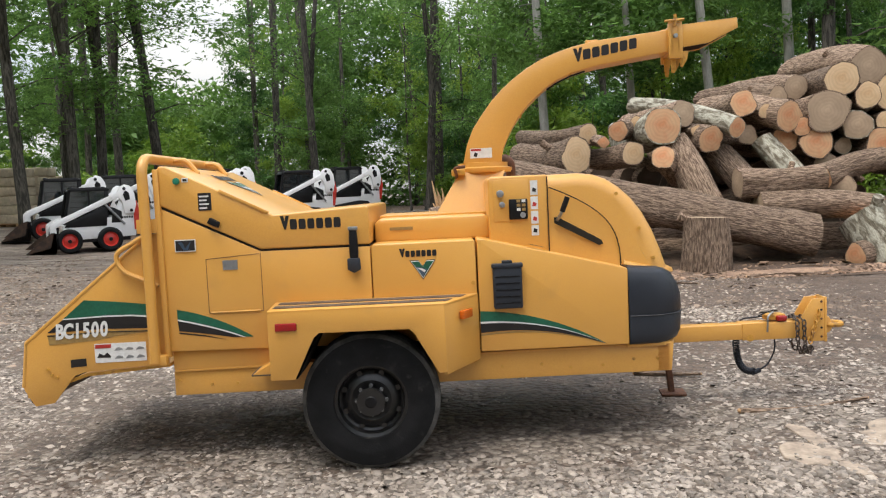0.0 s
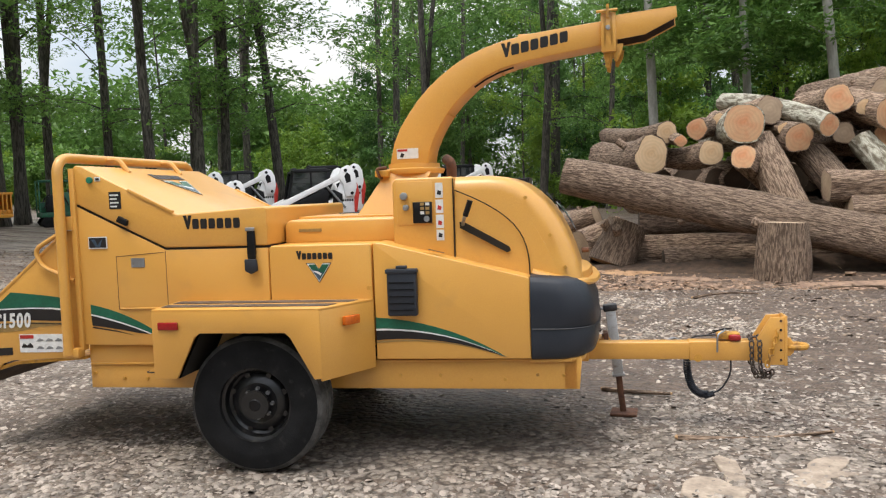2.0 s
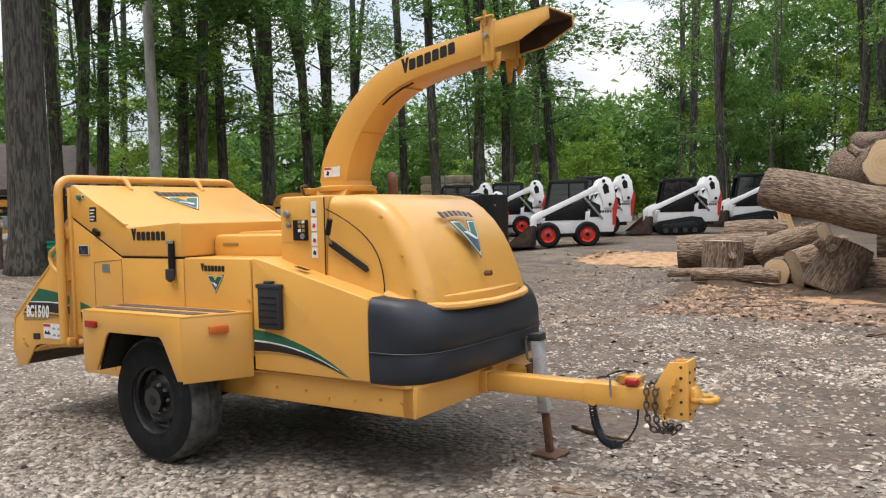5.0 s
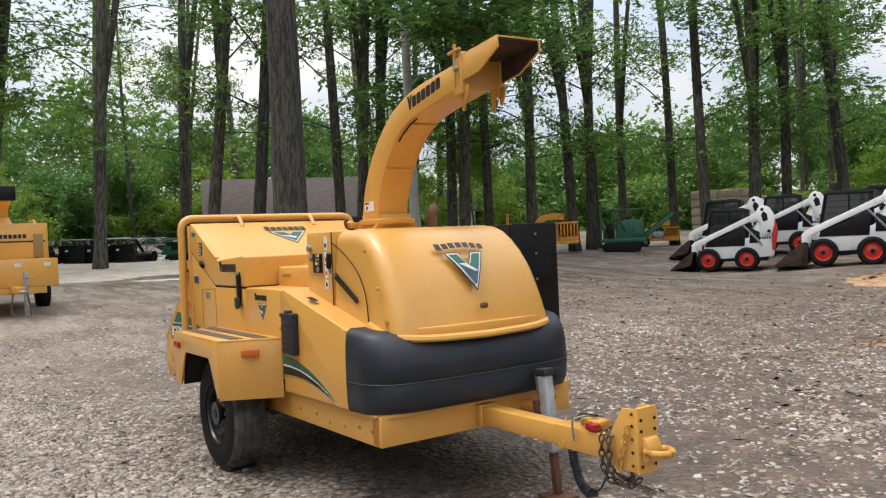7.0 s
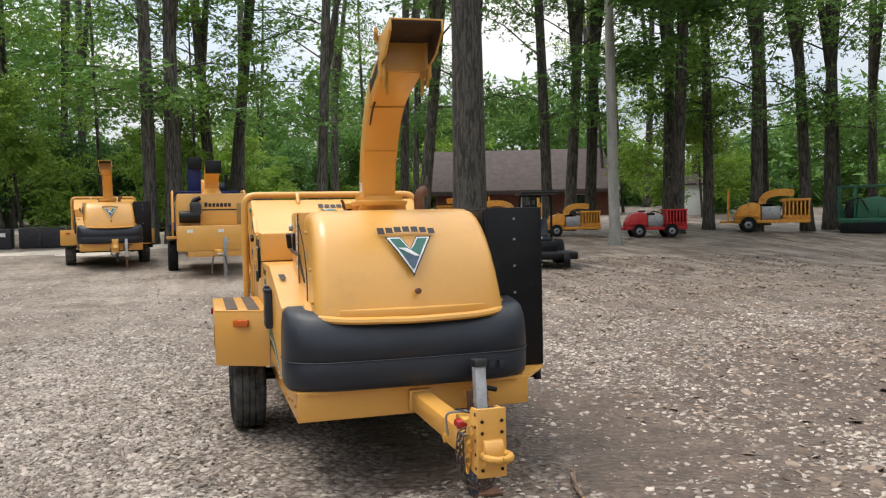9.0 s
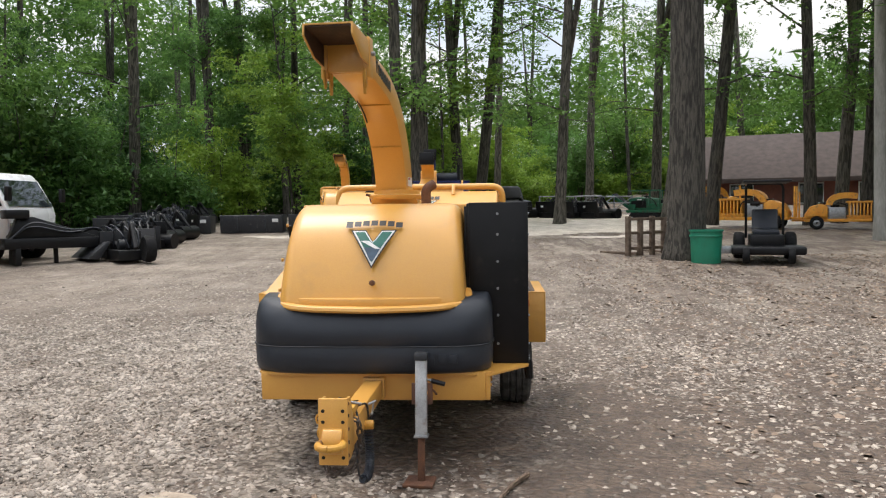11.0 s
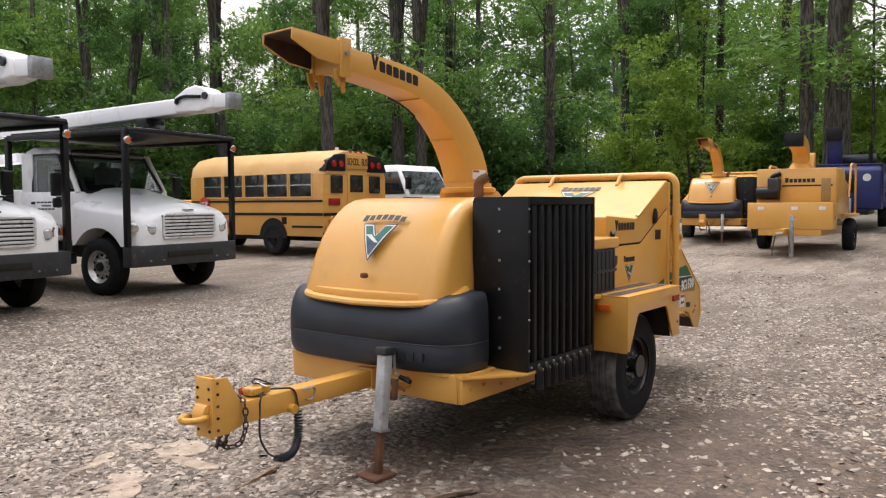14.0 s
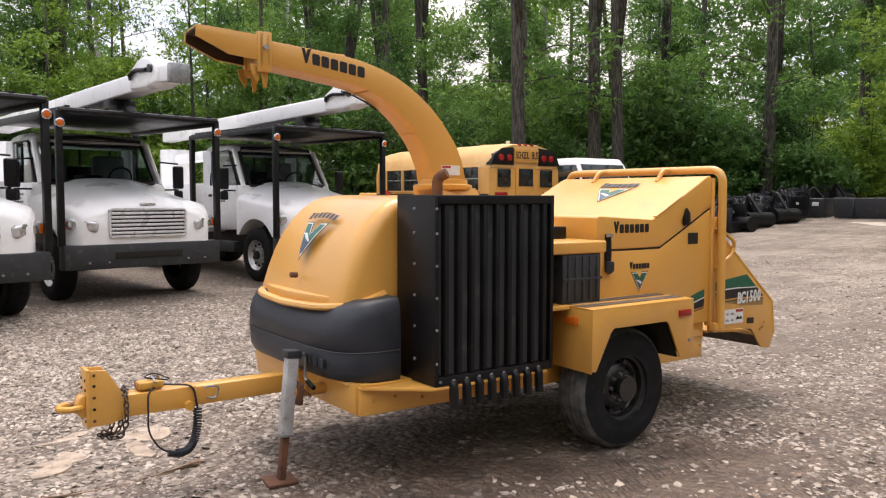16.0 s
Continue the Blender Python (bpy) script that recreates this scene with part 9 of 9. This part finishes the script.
# ---- woodland ----
def leaf_mesh(name, centres, spread, per, size, seed, mat, droop=0.25):
    """Narrow pointed leaves in small flat sprays, strewn round clump centres."""
    r = np.random.default_rng(seed)
    group = 6
    c = np.repeat(np.asarray(centres, float), max(1, per // group), 0)
    sp = np.repeat(np.asarray(spread, float).reshape(-1, 1), max(1, per // group), 0) if np.ndim(spread) else spread
    d = r.normal(0, 1, c.shape)
    d /= np.linalg.norm(d, axis=1)[:, None]
    twig = c + d * (r.random((len(c), 1)) ** 0.5) * sp * np.array([1, 1, 0.6])
    lay = r.normal(0, 0.38, twig.shape) + np.array([0, 0, 1.0])
    twig, lay = np.repeat(twig, group, 0), np.repeat(lay, group, 0)
    k = len(twig)
    off = r.normal(0, 1.5 * size, (k, 3))
    off -= lay * (off * lay).sum(1, keepdims=True) / (lay * lay).sum(1, keepdims=True) * 0.8
    pos = twig + off
    s = size * (0.6 + 0.9 * r.random(k))[:, None]
    u = off + r.normal(0, 0.9 * size, (k, 3)) - np.array([0, 0, droop * size])
    u /= np.linalg.norm(u, axis=1)[:, None]
    w = np.cross(u, lay + r.normal(0, 0.45, (k, 3)))
    w /= np.linalg.norm(w, axis=1)[:, None]
    v = np.stack([pos - u * s * 0.7 + w * s * 0.34, pos - u * s * 0.45 - w * s * 0.42, pos + u * s * 0.9], 1).reshape(-1, 3)
    f = np.arange(3 * k).reshape(-1, 3)
    me = bpy.data.meshes.new(name)
    me.vertices.add(len(v))
    me.vertices.foreach_set("co", v.ravel())
    me.loops.add(f.size)
    me.loops.foreach_set("vertex_index", f.ravel().astype(np.int32))
    me.polygons.add(len(f))
    me.polygons.foreach_set("loop_start", np.arange(0, f.size, 3, dtype=np.int32))
    me.update(calc_edges=True)
    me.materials.append(mat)
    return me


def tree_variant(seed, height, girth, low, mat, leaf, density=1.0, fork=False, clump=1.05, lean=0.4):
    """Trunk with limbs as one mesh, crown of leaf clumps as another."""
    r = random.Random(seed)
    bm = bmesh.new()
    lx, ly = r.uniform(-lean, lean), r.uniform(-lean, lean)
    spine = [Vector((lx * (t ** 1.5) + 0.10 * math.sin(3 * t + seed), ly * (t ** 1.5) + 0.10 * math.cos(4 * t + seed), height * t)) for t in (0, 0.012, 0.04, 0.12, 0.25, 0.4, 0.55, 0.7, 0.85, 1.0)]
    rad = [girth * k for k in (1.55, 1.25, 1.05, 0.97, 0.90, 0.80, 0.66, 0.48, 0.28, 0.06)]
    spine[0].z -= 0.3
    tube(spine, girth, 9, bm, rad)
    def at(t):
        k = t * 9.0
        ts = (0, 0.012, 0.04, 0.12, 0.25, 0.4, 0.55, 0.7, 0.85, 1.0)
        for a in range(9):
            if ts[a] <= t <= ts[a + 1]:
                return spine[a].lerp(spine[a + 1], (t - ts[a]) / (ts[a + 1] - ts[a]))
        return spine[-1]
    clumps, sizes = [], []
    if fork:
        base = at(0.25)
        top = base + Vector((r.uniform(-1.6, 1.6), r.uniform(-1.6, 1.6), height * 0.6))
        tube([base, base.lerp(top, 0.3) + Vector((0, 0, 0.5)), top], girth, 8, bm, [girth * 0.7, girth * 0.55, girth * 0.12])
    for i in range(15):
        t = low + (0.97 - low) * (i + r.random()) / 15
        p = at(t)
        a, ln = r.uniform(0, 6.283), (1.2 + 2.6 * (1 - abs(t - 0.55))) * r.uniform(0.6, 1.2)
        d = Vector((math.cos(a), math.sin(a), r.uniform(0.0, 0.55)))
        m1, e = p + d * ln * 0.5 + Vector((0, 0, 0.1)), p + d * ln + Vector((0, 0, -0.1 * ln))
        gr = max(0.02, girth * 0.24 * (1 - t))
        tube([p, m1, e], gr, 5, bm, [gr, gr * 0.7, gr * 0.25])
        twigs = 7 if t < 0.5 else (2 if t < 0.7 else 1)
        for k in range(twigs):
            f = 0.30 + 0.70 * (k + r.random()) / twigs
            q = p.lerp(e, f) + Vector((r.uniform(-0.55, 0.55), r.uniform(-0.55, 0.55), r.uniform(-0.4, 0.4)))
            clumps.append(q)
            sizes.append(clump * r.uniform(0.55, 1.15))
    trunk = bpy.data.meshes.new("trunk")
    for f in bm.faces:
        f.smooth = True
    bm.to_mesh(trunk)
    bm.free()
    trunk.materials.append(mat)
    crown = leaf_mesh("crown", [tuple(c) for c in clumps], sizes, int(198 * density), 0.108, seed, leaf)
    return trunk, crown


VARIANTS = [
    tree_variant(11, 17, 0.13, 0.14, TREEBARK, LEAF),
    tree_variant(12, 19, 0.19, 0.18, TREEBARK, LEAFDARK, fork=True),
    tree_variant(13, 14, 0.09, 0.10, TREEBARK, LEAF),
    tree_variant(14, 20, 0.24, 0.22, TREEBARK, LEAFDARK),
    tree_variant(15, 12, 0.07, 0.08, TREEBARK, LEAFBRIGHT),
    tree_variant(16, 18, 0.16, 0.28, PALEBARK, LEAF),
    tree_variant(17, 16, 0.12, 0.14, TREEBARK, LEAFDARK),
    tree_variant(18, 20, 0.18, 0.24, TREEBARK, LEAF, fork=True),
]
THIN_VARIANTS = [
    tree_variant(21, 22, 0.15, 0.12, TREEBARK, LEAF, 0.30, clump=1.1),
    tree_variant(22, 21, 0.11, 0.08, TREEBARK, LEAFBRIGHT, 0.30, clump=1.0),
    tree_variant(23, 23, 0.21, 0.16, TREEBARK, LEAF, 0.30, fork=True, clump=1.1),
    tree_variant(24, 20, 0.08, 0.06, TREEBARK, LEAFBRIGHT, 0.28, clump=1.0),
]
BIG_OAK = tree_variant(31, 21, 0.42, 0.46, TREEBARK, LEAF, 0.4, lean=0.2)


def bush_variant(seed, h, leaf):
    r = random.Random(seed)
    bm, cl, sz = bmesh.new(), [], []
    for i in range(7):
        a = r.uniform(0, 6.283)
        e = Vector((math.cos(a) * r.uniform(0.4, 1.3), math.sin(a) * r.uniform(0.4, 1.3), h * r.uniform(0.5, 1.0)))
        tube([Vector((0, 0, -0.1)), e * 0.5 + Vector((0, 0, 0.2)), e], 0.02, 5, bm, [0.03, 0.02, 0.008])
        for k in range(7):
            cl.append(tuple(e * r.uniform(0.15, 1.0) + Vector((r.uniform(-0.6, 0.6), r.uniform(-0.6, 0.6), r.uniform(-0.3, 0.3)))))
            sz.append(0.75 * r.uniform(0.6, 1.2))
    stems = bpy.data.meshes.new("stem")
    bm.to_mesh(stems)
    bm.free()
    stems.materials.append(TREEBARK)
    return stems, leaf_mesh("foliage", cl, sz, 114, 0.115, seed, leaf)


BUSHES = [bush_variant(41, 2.6, LEAF), bush_variant(42, 3.4, LEAFDARK), bush_variant(43, 2.0, LEAFBRIGHT), bush_variant(44, 4.2, LEAFDARK), bush_variant(45, 5.0, LEAF), bush_variant(46, 4.2, LEAFBRIGHT)]


def plant(kind, x, y, scale=1.0, turn=0.0, bush=False, label=None):
    stem, crown = kind
    if bush:
        t = thing("bush", label or "leafy green bush at the edge of the woodland", "bush", "woodland undergrowth")
    else:
        t = thing("tree", label or "tall broadleaf tree with dark trunk at the yard's edge", "tree", "woodland trees")
    q = random.Random(int(x * 70 + y * 130))
    t.matrix_world = pose(x, y, ground_z(x, y), 0 if bush else q.gauss(0, 2.2), 0 if bush else q.gauss(0, 2.2), turn) @ Matrix.Diagonal((scale, scale, scale, 1))
    link("stem" if bush else "trunk", stem, t)
    link("foliage" if bush else "crown", crown, t)
    return t


def edge(a):
    """How far the open yard reaches, by compass angle in degrees from +x."""
    table = [(0, 26), (40, 22), (58, 21), (75, 23), (86, 33), (97, 36), (108, 37), (120, 36), (135, 37), (150, 38), (165, 34), (180, 31), (200, 27.5), (215, 25), (230, 24), (250, 25), (275, 24), (320, 24), (360, 26)]
    for (p, u), (q, v) in zip(table, table[1:]):
        if p <= a <= q:
            return u + (v - u) * (a - p) / (q - p)
    return 26


# trunks along the yard's edge: place and radius
FAR_SIDE = [(-34.2, -9.4, 0.52), (-21.8, -2.9, 0.25), (-21.9, -2, 0.3), (-22.6, 11.8, 0.28), (-24.1, 14.4, 0.24), (-20.6, 16.6, 0.29), (-22.2, 18.9, 0.27), (-24.2, 23.4, 0.28), (-20.2, 23.3, 0.19), (-27.0, -24.0, 0.26), (-36.0, -12.6, 0.27), (-39.0, -8.0, 0.3), (-23.5, -2.1, 0.39), (-25.7, -0.7, 0.25), (-26.8, 0.1, 0.33), (-23.8, 3.1, 0.36)]
GROVE = [(-25, 7.4, 0.3), (-29.5, 7.9, 0.23), (-23.1, 8.4, 0.2), (-23.5, 13.3, 0.21), (-23.1, 17.6, 0.3), (-20.6, 20, 0.3), (-18.8, 27.2, 0.36), (-14.4, 27.3, 0.31), (-13.9, 28.8, 0.4), (-11.5, 29, 0.28), (-20.2, 22.2, 0.2), (-20.9, 24.2, 0.24)]
LOG_SIDE = [(-21.2, 26.7, 0.23), (-15.8, 26, 0.31), (-6.0, 36.6, 0.24), (-0.2, 37.0, 0.2), (3.3, 36.6, 0.17), (-16.8, 38.0, 0.24), (-9.5, 43.0, 0.22), (6.0, 40.0, 0.2), (-15.1, 28.3, 0.37), (12.9, 19.8, 0.34), (-14.6, -16.6, 0.3), (-18.1, -16.5, 0.26), (-18.4, -15.6, 0.24), (-25.5, -14.3, 0.25)]
PALE_TRUNKS = [(-16.5, 11.6, 0.35), (4.5, 24.5, 0.15), (7.4, 22.9, 0.27), (10.1, 22.1, 0.21)]
GAPS = ((109.5, 4.5), (222.5, 2.5), (234, 2.0), (257, 2.5), (125, 2.5))


def in_gap(a):
    return any(abs(a - g) < w for g, w in GAPS)


def woodland():
    r = random.Random(5)
    placed = []
    parked = [(-11.2, 20.7), (-13.3, 23.4), (-7.7, 21.9), (-11.8, 24.9), (-8.7, 26.3), (-5.7, 28.0), (-4.5, 35.6), (-16.2, 26.4), (-17.4, 28.2), (-20.2, 20.5), (-18.2, 23.1), (-19.2, 14.6), (-20.6, 12.0)]
    def free(x, y, gap):
        if any(math.hypot(x - a, y - b) < 3.4 for a, b in parked):
            return False
        if any((x - a) ** 2 + (y - b) ** 2 < gap * gap for a, b in placed):
            return False
        placed.append((x, y))
        return True
    # named trunks that stand out
    plant(BIG_OAK, -12.15, 5.04, 1.0, 30, label="big old tree with thick grey trunk beside the yard")
    placed.append((-12.15, 5.04))
    for i, (x, y, rad) in enumerate(PALE_TRUNKS + FAR_SIDE + GROVE + LOG_SIDE):
        placed.append((x, y))
        pale = i < len(PALE_TRUNKS)
        k = min(range(4), key=lambda j: abs((0.15, 0.11, 0.21, 0.08)[j] - rad) + 0.03 * r.random())
        t = plant(VARIANTS[5] if pale else THIN_VARIANTS[k], x, y, r.uniform(0.95, 1.15), r.uniform(0, 360), label="tall tree with pale grey trunk at the yard's edge" if pale else None)
        f = 0.86 * rad / (0.16 if pale else (0.15, 0.11, 0.21, 0.08)[k])
        t.children[0].scale = (f, f, 1)
    for x, y, h in ((-21.4, 17.0, 0.95), (-19.6, 20.6, 0.85), (-22.6, 13.0, 0.8), (-23.2, -6.8, 0.8), (-24.6, -1.4, 0.85), (-24.2, 18.4, 1.1), (-31.0, 25.0, 1.0), (-6.4, -27.0, 1.0), (-1.5, -27.5, 0.9)):
        if free(x, y, 0.8):
            plant(VARIANTS[4], x, y, h, r.uniform(0, 360), label="young maple with bright fresh green leaves at the yard's edge")
    n = 0
    while n < 130:
        a = r.uniform(40, 275) if r.random() < 0.88 else r.uniform(275, 400)
        a %= 360
        dens = 0.3 if 118 < a < 196 else 1.0
        d = edge(a) + 4 + 24 * r.random() ** 1.4
        x, y = d * math.cos(radians(a)), d * math.sin(radians(a))
        if in_gap(a) or r.random() > dens or not free(x, y, 1.7):
            continue
        n += 1
        open_side = 122 < a < 196
        v = r.choice(THIN_VARIANTS) if open_side and r.random() < 0.85 else r.choice(VARIANTS)
        t = plant(v, x, y, r.uniform(0.85, 1.3), r.uniform(0, 360))
        t.children[0].scale = (0.72, 0.72, 1)
    n = 0
    while n < 135:
        a = r.uniform(45, 275) if r.random() < 0.6 else r.uniform(150, 245)
        d = edge(a) + (7 if 125 < a < 200 else 1.5) + 15 * r.random() ** 1.3
        x, y = d * math.cos(radians(a)), d * math.sin(radians(a))
        if (149 < a < 166 and d < 47) or not free(x, y, 0.9):
            continue
        n += 1
        plant(r.choice([BUSHES[0], BUSHES[1], BUSHES[3], BUSHES[3], BUSHES[4]] if 205 < a < 275 else BUSHES + [BUSHES[2], BUSHES[5], BUSHES[5]]), x, y, r.uniform(0.9, 1.5), r.uniform(0, 360), True)


woodland()


def far_wood():
    """Dense far foliage closing the view between the trunks."""
    r = np.random.default_rng(77)
    n = 5600
    a = np.radians(r.uniform(35, 285, n))
    d = 58 + 22 * r.random(n)
    top = 11.0 + 3.5 * np.sin(a * 7) + 2.0 * np.sin(a * 19 + 1)
    open_side = (np.degrees(a) > 128) & (np.degrees(a) < 188)
    top = np.where(open_side, top * 0.95, top + 11.0)
    for g, w in GAPS:
        top = np.where(np.abs(np.degrees(a) - g) < w + 1.0, 10.5, top)
    z = top * r.random(n) ** 0.85
    c = np.stack([d * np.cos(a), d * np.sin(a), z], 1)
    me = leaf_mesh("far_woods", c, 2.0 + 1.4 * r.random(n), 84, 0.36, 78, LEAF)
    tagged(new("far_woods", me), "dense far green woodland behind the yard", "woodland", kind="stuff")


far_wood()
